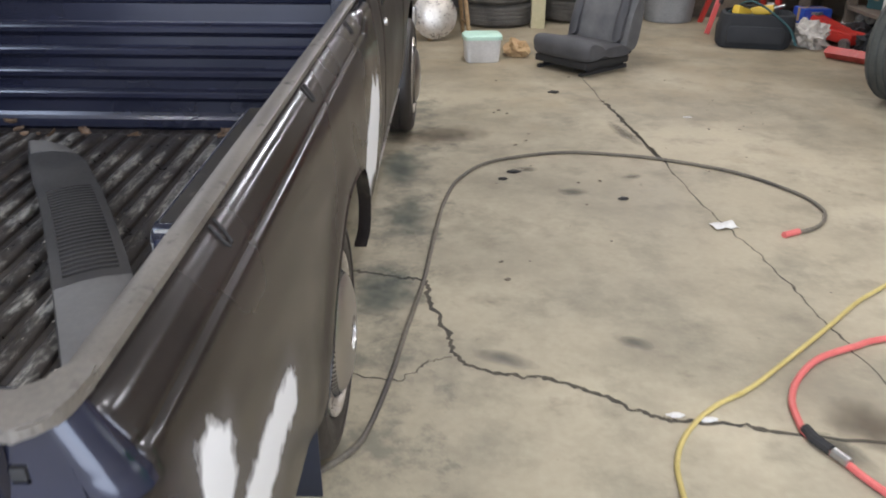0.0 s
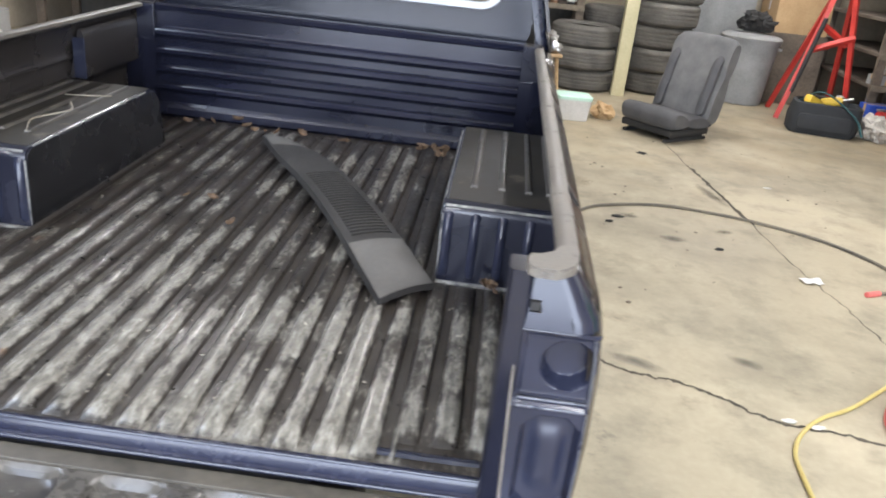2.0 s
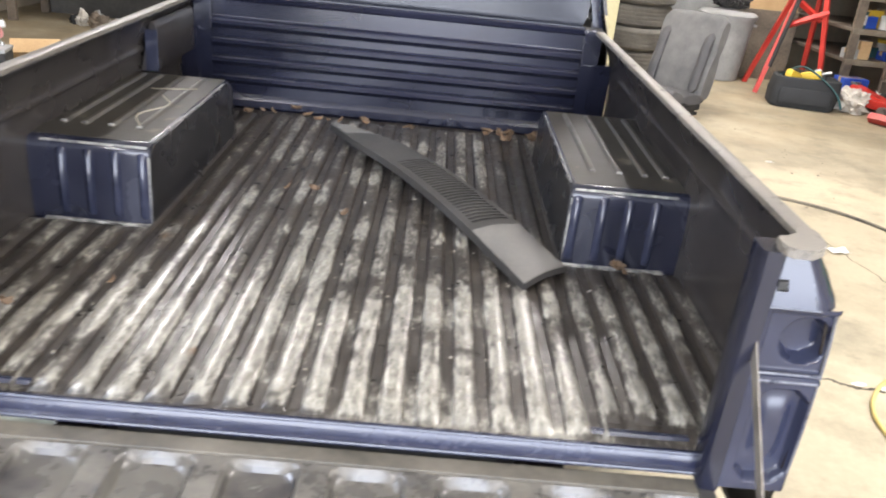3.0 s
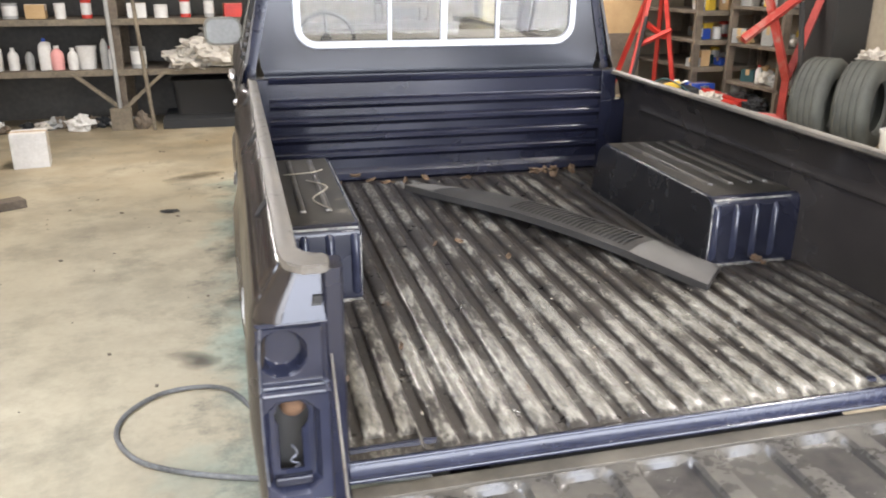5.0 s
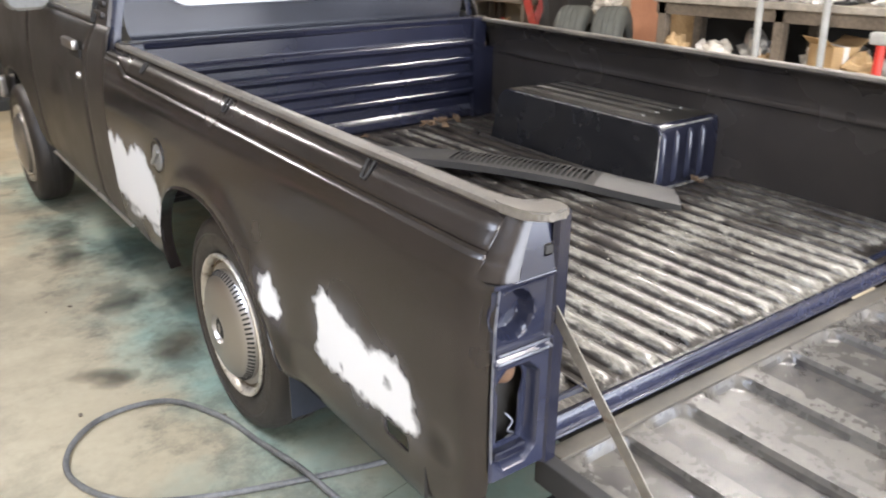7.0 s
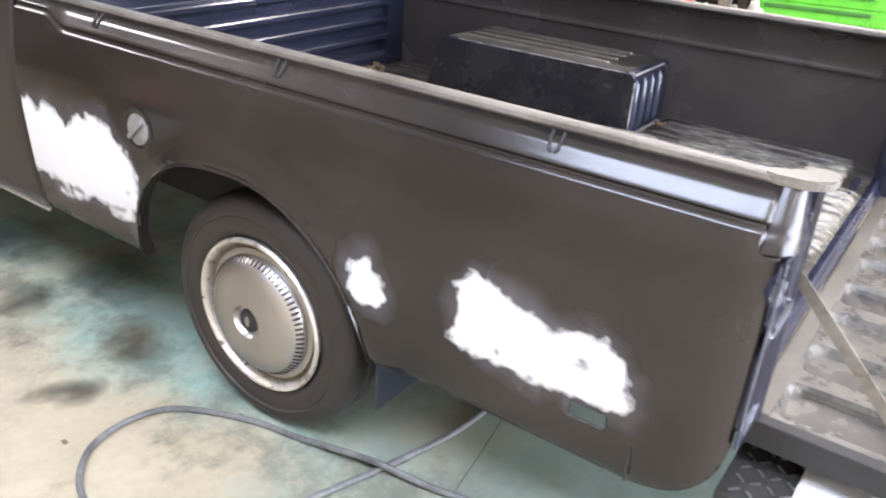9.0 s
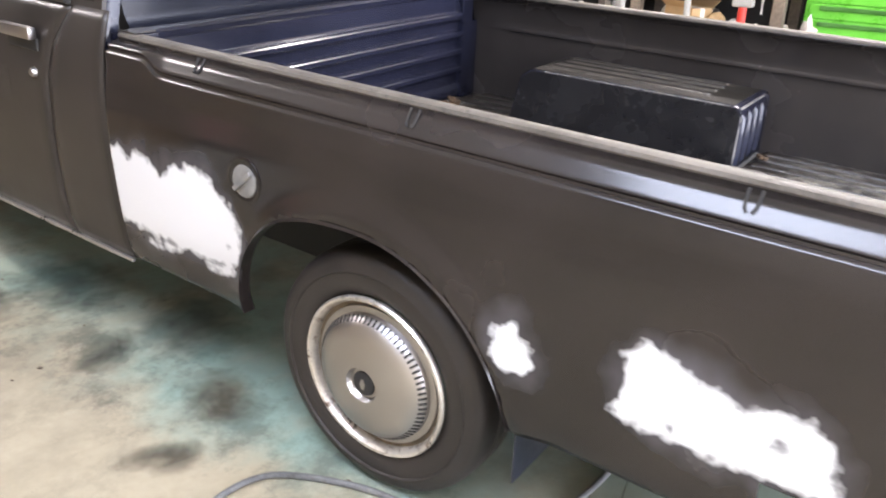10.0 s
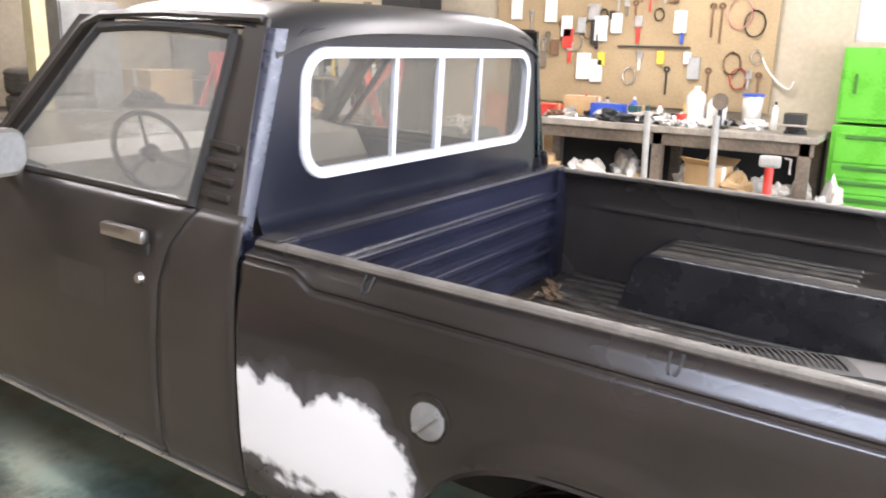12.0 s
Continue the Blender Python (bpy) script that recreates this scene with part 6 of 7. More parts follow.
for a, b in (((-0.25, -0.15, 0.0), (0.08, 0.05, 1.15)), ((0.38, -0.10, 0.05), (0.24, 0.05, 1.25)), ((-0.15, 0.45, 0.0), (0.10, 0.12, 1.15)), ((0.42, 0.45, 0.0), (0.26, 0.12, 1.25)),
             ((-0.08, -0.03, 0.62), (0.31, -0.03, 0.78)), ((0.02, 0.02, 0.86), (0.28, 0.02, 0.70))):
    pa, pb = Vector(a), Vector(b)
    part("leg", tube([pa, pb], 0.030, 4), RED, hoist)
part("head", box(0.02, 0.32, 0.02, 0.12, 1.14, 1.26, 0.008), RED, hoist)
part("black_jack", tube([(-0.16, -0.12, 0.25), (0.02, -0.02, 0.92)], 0.022, 8), BLACK, hoist)
# tool bag, tools, plastic sack
bag = group_of("tool_bag", pose(3.42, 6.10, 0, 0, 0, -12), "open black and teal tool bag on the floor", "tool bag")
part("body", loft([[(px * k + sh, py * k, z) for px, py in round_rect(0.56, 0.34, 0.09)] for z, k, sh in ((0, 0.92, 0), (0.02, 1.0, 0), (0.14, 1.04, 0.01), (0.26, 0.98, 0.02), (0.27, 0.90, 0.02), (0.16, 0.84, 0.01))]), DARKFAB, bag, smooth=True)
part("front_pocket", loft([[(px * k, -0.17 - 0.03 * b, 0.11 + pz * k) for px, pz in round_rect(0.44, 0.14, 0.04)] for k, b in ((1, 0), (0.96, 0.7), (0.8, 1))]), DARKFAB, bag, "black front pocket", smooth=True)
part("strap", tube(smooth_path([(-0.22, 0.0, 0.25), (-0.05, -0.1, 0.36), (0.22, -0.2, 0.20), (0.30, -0.26, 0.06)], 5), 0.018, 6, flat=0.4), TEAL, bag, smooth=True)
for k, (dx, dy, c, tilt) in enumerate(((-0.13, -0.05, YELLOW, 35), (0.06, 0.02, YELLOW, -25), (0.15, 0.06, STEEL, 50), (-0.02, 0.08, BLACK, 10))):
    dr = group_of("hand_tool", pose(3.42 + dx, 6.10 + dy, 0.26, 0, tilt * 0.5, tilt), "hand tool sticking out of the bag", "tool", "tools in the bag")
    part("grip", box(-0.09, 0.09, -0.035, 0.035, -0.02, 0.05, 0.02), c, dr, smooth=True)
    part("shaft", tube([(0.08, 0, 0.02), (0.17, 0, 0.03)], 0.012, 8), STEEL, dr)
thing("plastic_sack", crumple(3.86, 6.05, 0, 0.13, 0.17, 0.12, 81, 3, 0.5), RAG, "crumpled clear plastic sack on the floor", "sack", smooth=True)
jack = group_of("floor_jack", pose(4.12, 6.22, 0, 0, 0, 20), "red trolley jack on the floor", "jack")
part("frame", box(-0.10, 0.10, -0.30, 0.30, 0.04, 0.12, 0.01), RED, jack)
part("lift_arm", loft([[(x, -0.2, 0.12), (x, 0.2, 0.20), (x, 0.24, 0.16), (x, -0.2, 0.08)] for x in (-0.05, 0.05)]), RED, jack)
part("saddle", lathe([(0.001, 0.02), (0.05, 0.02), (0.05, 0), (0.001, 0)], 16, pose(0, 0.22, 0.20)), STEEL, jack)
for q in (-1, 1):
    for w in (-0.26, 0.26):
        part("caster", lathe([(0.001, -0.02), (0.045, -0.02), (0.045, 0.02), (0.001, 0.02)], 16, pose(q * 0.115, w, 0.045, 0, 90)), STEEL, jack)
for k, (cx, cy, s, c) in enumerate(((4.05, 6.55, 0.15, RED), (4.35, 6.2, 0.14, BLACK), (3.98, 6.35, 0.10, PINK), (4.3, 5.9, 0.12, DARKFAB), (4.5, 6.5, 0.16, RAG), (3.75, 6.5, 0.14, DARKFAB))):
    thing("clutter_lump", crumple(cx, cy, 0, s, s * 0.9, s * 0.7, k + 90, 3, 0.55), c, "heap of rags and parts on the floor", "clutter", "heaps on the floor", smooth=True)

# right-hand corner shelf
shelf_unit("corner_shelf", 3.95, 4.75, 6.55, 8.05, (0.40, 0.68, 0.98, 1.40), (4.0, 4.70), "grimy wooden corner shelf full of boxes", 1.8, False)
random.seed(8)
for z in (0.40, 0.68, 0.98, 1.40):
    for k in range(7):
        bx, by = 4.05 + 0.09 * k, 6.66 + 0.17 * k * random.random()
        c = (CARD, WHITE, BLUE, RED, GREYP, YELLOW, TEAL)[(k * 3 + int(z * 10)) % 7]
        if (k + int(z * 10)) % 3:
            carton(bx, by, z, 0.10 + 0.06 * random.random(), 0.12, 0.08 + 0.09 * random.random(), c, "small storage box on the corner shelf", 30 * random.random())
        else:
            tin(bx, by, z, 0.05, 0.12 + 0.05 * random.random(), c, "can on the corner shelf")
carton(4.05, 6.52, 0.0, 0.24, 0.20, 0.24, BLUE, "blue plastic crate on the floor", 5)
shelf_unit("tyre_rack", 0.78, 1.36, 7.46, 7.95, (0.74, 1.06, 1.42), (0.82, 1.32), "dark wooden rack behind the stacked tyres", 1.7)
for k in range(6):
    tin(0.88 + 0.085 * k, 7.56 + 0.05 * (k % 2), 0.74 if k % 3 else 1.06, 0.04, 0.11 + 0.02 * (k % 3), (GREYP, BLACK, RUST)[k % 3], "old can on the dark rack")
shelf_unit("side_shelf", 4.30, 4.78, 5.56, 6.50, (0.27, 0.66, 1.03, 1.45), (4.34, 4.74), "grimy wooden side shelf heaped with rags and packs", 1.75, False)
random.seed(17)
for z in (0.27, 0.66, 1.03):
    for k in range(8):
        cx, cy = 4.38 + 0.26 * random.random(), 5.66 + 0.105 * k
        q = 0.05 + 0.045 * random.random()
        if (k + int(z * 9)) % 4 == 0:
            carton(cx, cy, z, 0.12, 0.14, 0.12 + 0.08 * random.random(), (CARD, WHITE, TEAL, GREYP)[k % 4], "pack standing on the side shelf", 40 * random.random())
        elif (k + int(z * 9)) % 4 == 2:
            bottle(cx, cy, z, 0.035, 0.17 + 0.06 * random.random(), (WHITE, YELLOW, GREYP, BLUE)[k % 4], (BLACK, RED, WHITE)[k % 3], "bottle on the side shelf", "bottles on the side shelf")
        else:
            thing("rag_bundle", crumple(cx, cy, z, q, q * 1.2, q * 0.9, 300 + k + int(z * 50), 2, 0.6), (RAG, WHITE, CARD, GREYP, DARKFAB)[(k + int(z * 10)) % 5], "crumpled rag on the side shelf", "rag", "rags on the side shelf", smooth=True)
# second red frame: engine crane by the tyres
FADEDRED = mat("worn_red_paint", (0.26, 0.022, 0.016), (0.42, 0.05, 0.035), 0.5, scale=8, fine=60, bump=0.02, dust=(0.30, 0.20, 0.16), dust_amount=0.25, dust_scale=4)
crane = group_of("engine_crane", pose(4.14, 5.23, 0), "tall red engine crane with worn paint", "engine crane")
for a, b in (((-0.02, 0, 0.0), (-0.01, 0, 0.50)), ((-0.02, -0.02, 0.42), (-0.42, 0.02, 1.50)), ((0.02, 0.03, 0.42), (0.42, 0.03, 1.55)), ((-0.55, -0.06, 0.79), (0.05, -0.06, 1.20)), ((-0.30, 0.4, 0.05), (-0.02, -0.02, 0.06)), ((0.3, 0.4, 0.05), (0.02, 0.0, 0.06))):
    part("beam", tube([Vector(a), Vector(b)], 0.045, 4), FADEDRED, crane, "")
part("ram", tube([(0.0, -0.2, 0.35), (0.05, 0.0, 1.1)], 0.026, 10), BLACK, crane)
for k, (cx, cy) in enumerate(((3.80, 4.34), (3.97, 4.06))):
    m = Matrix.Translation((cx, cy, 0.355)) @ (Vector((0.52, -0.85, 0)).to_track_quat("Z", "Y").to_matrix().to_4x4())
    tyre_thing(m, 0.355, 0.27, "dark grey-green tyre standing on its tread", "standing tyres", 0.19, mat("dull_green_grey_rubber", (0.030, 0.032, 0.028), (0.070, 0.074, 0.064), 0.75, scale=7, fine=70, bump=0.04))
thing("plastic_wrap", crumple(4.58, 4.70, 0.56, 0.12, 0.13, 0.08, 111, 3, 0.7), RAG, "crumpled plastic wrap on a crate", "plastic wrap", smooth=True)
thing("crate", box(4.44, 4.74, 4.56, 4.84, 0, 0.56, 0.01), DARKWOOD, "dark wooden crate beside the tyres", "crate")
# black block added to fill the dark area between crane and post
thing("black_wall_block", box(4.42, 4.79, 5.05, 5.50, 0, 2.0, 0.01), BLACK, "tall black panel block against the wall", "locker")
thing("leaning_board", box(4.60, 4.63, 4.03, 4.42, 0.0, 0.95, 0.004), mat("rust_red_board", (0.30, 0.13, 0.07), (0.42, 0.20, 0.11), 0.7, bump=0.03), "rust-red board leaning by the workbench", "board")
thing("wall_panel", box(4.765, 4.795, 3.75, 4.50, 0.1, 1.05, 0.004), WOOD, "brown plywood panel against the wall", "panel")

# --- workbench and its clutter
bench = group_of("workbench", pose(4.14, 1.48, 0), "heavy grimy wooden workbench along the wall", "workbench")
part("top", box(0, 0.62, 0, 2.30, 0.755, 0.805, 0.006), mat("worn_bench_top", (0.13, 0.115, 0.095), (0.30, 0.27, 0.225), 0.7, scale=7, fine=60, bump=0.06), bench)
part("apron", box(0.03, 0.06, 0.02, 2.28, 0.66, 0.755, 0.004), DARKWOOD, bench)
for py in (0.04, 1.10, 2.18):
    for px in (0.03, 0.52):
        part("leg", box(px, px + 0.08, py, py + 0.08, 0, 0.755, 0.005), DARKWOOD, bench)
part("lower_shelf", box(0.04, 0.58, 0.05, 2.25, 0.24, 0.265, 0.004), DARKWOOD, bench)
# black sheet paints the shade under the bench
part("shade_back", box(0.60, 0.615, 0.02, 2.28, 0.05, 0.755), BLACK, bench)
random.seed(12)
BT = 0.805
jug(4.42, 2.42, BT, 0.15, 0.14, 0.30, WHITE, WHITE, "white plastic jug on the workbench", 30)
jug(4.40, 2.25, BT, 0.13, 0.12, 0.24, WHITE, RED, "white plastic jug on the workbench", 70)
carton(4.45, 3.12, BT, 0.30, 0.18, 0.13, BLUE, "blue parts case on the workbench", 84)
carton(4.50, 2.93, BT, 0.16, 0.16, 0.12, TEAL, "dark green box on the workbench", 70)
carton(4.55, 3.42, BT, 0.30, 0.14, 0.17, CARD, "tan box of parts on the workbench", 88)
carton(4.40, 3.66, BT, 0.20, 0.14, 0.10, RED, "red and white box on the workbench", 80)
carton(4.52, 1.98, BT, 0.14, 0.10, 0.05, BLACK, "dark box on the workbench", 80)
bucket(4.52, 2.02, BT + 0.05, 0.075, 0.20, WHITE, "white pail with a blue lid on the workbench", BLUE)
thing("red_cup", lathe([(0.001, 0), (0.03, 0), (0.04, 0.09), (0.036, 0.09), (0.028, 0.004)], 16, pose(4.28, 2.48, BT)), RED, "red cup on the workbench", "cup", smooth=True)
disc = group_of("grinding_wheel", pose(4.28, 2.20, BT, 0, 0, 0), "dark grinding disc on a short stand", "grinder")
part("disc", lathe([(0.001, -0.012), (0.058, -0.012), (0.062, 0), (0.058, 0.012), (0.001, 0.012)], 28, pose(0, 0, 0.20, 0, 90)), DARKWOOD, disc)
part("stand", tube([(0.02, 0, 0), (0.02, 0, 0.2)], 0.018, 8), BLACK, disc)
part("foot", box(-0.05, 0.07, -0.06, 0.06, 0, 0.02, 0.004), BLACK, disc)
thing("metal_bar", box(-0.30, 0.30, -0.02, 0.02, 0, 0.02, 0.003, m=pose(4.26, 3.05, BT, 0, 0, 80)), BLACK, "long black bar on the workbench edge", "bar")
thing("paper_sheet", box(-0.2, 0.2, -0.07, 0.07, 0, 0.012, 0.003, m=pose(4.24, 3.36, BT, 0, 0, 86)), WHITE, "white papers on the workbench edge", "papers")
vise = group_of("bench_vise", pose(4.32, 1.66, BT), "dark iron bench vise", "vise")
part("base", lathe([(0.001, 0.03), (0.07, 0.03), (0.08, 0)], 20), BLACK, vise)
part("body", box(-0.11, 0.11, -0.05, 0.05, 0.03, 0.12, 0.015), BLACK, vise)
part("jaw", box(-0.13, -0.08, -0.07, 0.07, 0.06, 0.15, 0.008), BLACK, vise)
part("jaw", box(-0.05, 0.0, -0.07, 0.07, 0.06, 0.15, 0.008), BLACK, vise)
part("screw_handle", tube([(-0.17, -0.10, 0.07), (-0.17, 0.10, 0.07)], 0.008, 8), STEEL, vise)
for k in range(64):
    cx, cy = 4.22 + 0.42 * random.random(), 1.9 + 1.8 * random.random()
    s = 0.025 + 0.035 * random.random()
    thing("bench_clutter", crumple(cx, cy, BT, s, s * (0.8 + random.random()), s * 0.8, k + 130, 2, 0.7), (BLACK, STEEL, RAG, DARKFAB, WHITE, GREYP, RUST)[k % 7], "small metal parts and rags on the workbench", "clutter", "clutter on the workbench")
for k in range(8):
    bottle(4.45 + 0.2 * random.random(), 1.85 + 0.22 * k, BT, 0.022 + 0.012 * random.random(), 0.13 + 0.09 * random.random(), (WHITE, BLUE, GREYP, YELLOW)[k % 4], (BLACK, RED, WHITE)[k % 3], "small bottle on the workbench", "bottles on the bench")
# below and before the bench
carton(4.30, 2.24, 0.265, 0.30, 0.20, 0.26, CARD, "brown cardboard carton under the workbench", 62, True)
carton(4.26, 2.18, 0.265, 0.20, 0.04, 0.12, BLUE, "blue and red carton under the workbench", 62)
for k in range(16):
    cx, cy = 4.20 + 0.32 * random.random(), 1.62 + 0.13 * k
    s = 0.05 + 0.05 * random.random()
    thing("shelf_clutter", crumple(cx, cy, 0.265, s, s * 1.2, s * (0.8 + 0.8 * random.random()), k + 170, 2, 0.6), (RAG, WHITE, GREYP, WOOD, STEEL, DARKFAB)[k % 6], "rags and parts under the workbench", "clutter", "clutter under the workbench")
for k, py in enumerate((2.60, 2.10)):
    st = group_of("jack_stand", pose(3.90, py, 0), "bare metal pole standing on a tripod foot", "stand", "poles by the bench")
    part("pole", tube([(0, 0, 0.03), (0, 0.02, 0.93)], 0.024, 12), GREYP, st, smooth=True)
    for a in (0, 120, 240):
        part("leg", tube([(0, 0, 0.16), (0.13 * math.cos(radians(a)), 0.13 * math.sin(radians(a)), 0.012)], 0.012, 6), BLACK, st)
pj2 = group_of("bottle_jack", pose(3.92, 1.73, 0), "red upright jack with a worn grey head", "jack")
part("post", tube([(0, 0, 0.02), (0, 0, 0.60)], 0.030, 12), RED, pj2, smooth=True)
part("base", box(-0.09, 0.09, -0.09, 0.09, 0, 0.03, 0.006), BLACK, pj2)
part("head", box(-0.04, 0.04, -0.07, 0.07, 0.60, 0.68, 0.02), GREYP, pj2)
part("crank", tube([(0, -0.10, 0.67), (-0.05, -0.14, 0.67), (-0.05, -0.14, 0.57)], 0.009, 8), STEEL, pj2)
jug(3.55, 2.75, 0, 0.20, 0.16, 0.34, YELLOW, BLACK, "yellow plastic jug on the floor", 40)
jug(3.85, 3.05, 0, 0.16, 0.15, 0.36, WHITE, BLACK, "grey-white plastic jug on the floor", 10)
jug(3.92, 3.30, 0, 0.16, 0.15, 0.40, GREYP, WHITE, "grey plastic jug on the floor", 50)
bucket(3.88, 3.55, 0, 0.13, 0.26, WHITE, "white bucket before the workbench")

# --- pegboard with hanging tools
thing("pegboard", box(4.755, 4.785, 1.95, 4.40, 0.90, 2.30, 0.003), mat("pegboard_tan", (0.225, 0.160, 0.085), (0.335, 0.250, 0.142), 0.8, scale=2, fine=60, bump=0.04), "tan pegboard hung with tools", "pegboard")
random.seed(21)


def hung(kind, y, z, c, s=1.0):
    m = pose(4.752, y, z, 0, 0, 0)
    if kind == "wrench":
        g = group_of("wrench", m, "steel wrench hanging on the pegboard", "wrench", "tools on the pegboard")
        part("shaft", box(-0.010, 0.0, -0.008, 0.008, -0.16 * s, 0, 0.002), c, g)
        part("jaw", lathe([(0.012, -0.005), (0.026, -0.005), (0.026, 0.005), (0.012, 0.005)], 12, pose(-0.006, 0, 0.015, 0, 90)), c, g)
    elif kind == "pack":
        g = group_of("hanging_pack", m, "small packet hanging on the pegboard", "packet", "packets on the pegboard")
        part("packet", box(-0.022, -0.002, -0.045 * s, 0.045 * s, -0.16 * s, 0, 0.004), c, g)
        part("hook", tube([(0, 0, 0.01), (-0.03, 0, 0.005)], 0.003, 6), STEEL, g)
    elif kind == "coil":
        g = group_of("coil", m, "coil of cord hanging on the pegboard", "coil", "tools on the pegboard")
        part("cord_coil", tube([(-0.012 - 0.004 * math.sin(a * 3), 0.055 * s * math.cos(a), -0.07 * s + 0.07 * s * math.sin(a)) for a in steps(0, 6 * math.pi, 60)], 0.006, 6), c, g, smooth=True)
        part("hook", tube([(0, 0, 0.01), (-0.03, 0, 0.005)], 0.003, 6), STEEL, g)
    else:
        g = group_of("hand_tool", m, "hand tool hanging on the pegboard", "tool", "tools on the pegboard")
        part("handle", box(-0.022, 0, -0.015 * s, 0.015 * s, -0.20 * s, -0.07 * s, 0.006), c, g)
        part("head", box(-0.020, 0, -0.035 * s, 0.035 * s, -0.07 * s, 0.02, 0.005), STEEL if c is not STEEL else BLACK, g)
    return g


for y, z, kind, c, s in ((3.86, 1.78, "pack", WHITE, 1.2), (3.70, 1.64, "pack", WHITE, 1.1), (3.45, 1.72, "tool", BLACK, 1.6), (3.38, 1.64, "pack", WHITE, 1.3), (3.24, 1.66, "pack", WHITE, 1.0),
                         (3.05, 1.62, "tool", RED, 1.0), (2.88, 1.70, "coil", BLACK, 0.7), (2.70, 1.68, "pack", WHITE, 1.1), (2.68, 1.58, "tool", BLUE, 0.8), (2.45, 1.70, "wrench", RUST, 1.4),
                         (2.38, 1.70, "wrench", RUST, 1.7), (2.24, 1.78, "coil", PINK, 1.7), (2.12, 1.68, "coil", BLACK, 1.4), (3.52, 1.33, "pack", WHITE, 1.4), (3.40, 1.28, "pack", WHITE, 1.2),
                         (3.36, 1.34, "pack", YELLOW, 0.7), (3.10, 1.22, "coil", WHITE, 1.0), (3.02, 1.34, "tool", WHITE, 0.7), (2.84, 1.36, "pack", YELLOW, 0.65), (2.62, 1.36, "pack", WHITE, 0.6),
                         (2.56, 1.32, "pack", GREYP, 1.1), (2.26, 1.36, "coil", RUST, 1.2), (2.08, 1.38, "coil", WHITE, 0.7), (3.92, 1.42, "wrench", STEEL, 1.3), (3.66, 1.40, "tool", RED, 0.8),
                         (2.98, 2.05, "wrench", RUST, 1.4), (3.30, 2.05, "tool", BLACK, 1.3), (2.50, 2.10, "coil", BLACK, 1.4), (3.60, 2.05, "coil", RED, 1.2), (2.75, 2.00, "tool", STEEL, 1.2),
                         (4.05, 1.65, "wrench", STEEL, 1.6), (4.15, 1.35, "tool", BLACK, 1.3), (4.20, 1.80, "pack", WHITE, 1.2), (2.44, 1.20, "wrench", RUST, 1.0), (2.78, 1.20, "wrench", BLACK, 1.2)):
    hung(kind, y, z, c, s)
for k in range(34):
    hung(("wrench", "tool", "coil", "pack")[k % 4 if k % 5 else 0], 2.05 + 2.2 * ((k * 0.618) % 1), 1.18 + 1.0 * ((k * 0.387) % 1), (RUST, BLACK, STEEL, DARKWOOD, RUST, RED, GREYP)[k % 7], 0.6 + 0.6 * random.random())
thing("tool_bar", box(4.735, 4.753, 2.60, 3.22, 1.385, 1.40, 0.002), BLACK, "dark bar fixed on the pegboard", "bar")
thing("rope_loop", tube(smooth_path([(4.76, 2.06, 1.36), (4.755, 1.99, 1.24), (4.755, 1.90, 1.14), (4.76, 1.82, 1.10), (4.77, 1.79, 1.16)], 6), 0.008, 6), WHITE, "white rope hanging on the wall", "rope", smooth=True)

# --- lime green tool cabinet
DARKGREEN = mat("dark_green_pull", (0.018, 0.085, 0.010), (0.035, 0.14, 0.018), 0.45, scale=6, fine=60, bump=0.01)
cab = group_of("tool_cabinet", pose(4.44, 0.52, 0), "lime green two-piece steel tool cabinet", "tool cabinet")
part("lower_chest", box(0, 0.35, 0, 0.92, 0.16, 0.88, 0.006), GREEN, cab)
part("upper_chest", box(0.02, 0.35, 0.01, 0.91, 0.90, 1.42, 0.006), GREEN, cab)
part("plinth", box(0.02, 0.34, 0.02, 0.90, 0.10, 0.16), BLACK, cab)
z = 0.40
for h in (0.11, 0.11, 0.22):
    d = part("drawer", box(-0.012, 0.0, 0.03, 0.89, z, z + h - 0.012, 0.004), GREEN, cab)
    part("pull", box(-0.026, -0.010, 0.10, 0.82, z + h - 0.052, z + h - 0.022, 0.006), DARKGREEN, d, "dark green drawer pull")
    z += h
d = part("drawer", box(-0.012, 0.0, 0.03, 0.89, 0.18, 0.39, 0.004), GREEN, cab)
part("pull", box(-0.026, -0.010, 0.10, 0.82, 0.335, 0.37, 0.006), DARKGREEN, d, "dark green drawer pull")
lid = part("front_door", box(0.008, 0.02, 0.03, 0.89, 0.93, 1.40, 0.004), GREEN, cab)
part("latch", box(-0.004, 0.008, 0.80, 0.815, 1.10, 1.24, 0.003), DARKGREEN, lid)
for q in (0.08, 0.84):
    for w in (0.06, 0.30):
        part("caster", lathe([(0.001, -0.02), (0.05, -0.02), (0.05, 0.02), (0.001, 0.02)], 18, pose(w, q, 0.05, 90)), BLACK, cab)
thing("orange_cloth", crumple(4.44, 0.90, 0.88, 0.03, 0.07, 0.03, 201, 2, 0.5), CARD, "tan cloth on the cabinet ledge", "cloth")
ch = group_of("battery_charger", pose(3.75, 0.98, 0, 0, 0, 12), "teal-grey wheeled battery charger", "battery charger")
part("case", box(-0.16, 0.16, -0.17, 0.17, 0.10, 0.40, 0.03), mat("teal_metal", (0.08, 0.16, 0.17), (0.14, 0.24, 0.25), 0.45, bump=0.02), ch)
part("handle", tube(smooth_path([(0.0, 0.17, 0.36), (0.0, 0.24, 0.42), (0.0, 0.34, 0.40), (0.0, 0.40, 0.30)], 5), 0.018, 8), STEEL, ch, smooth=True)
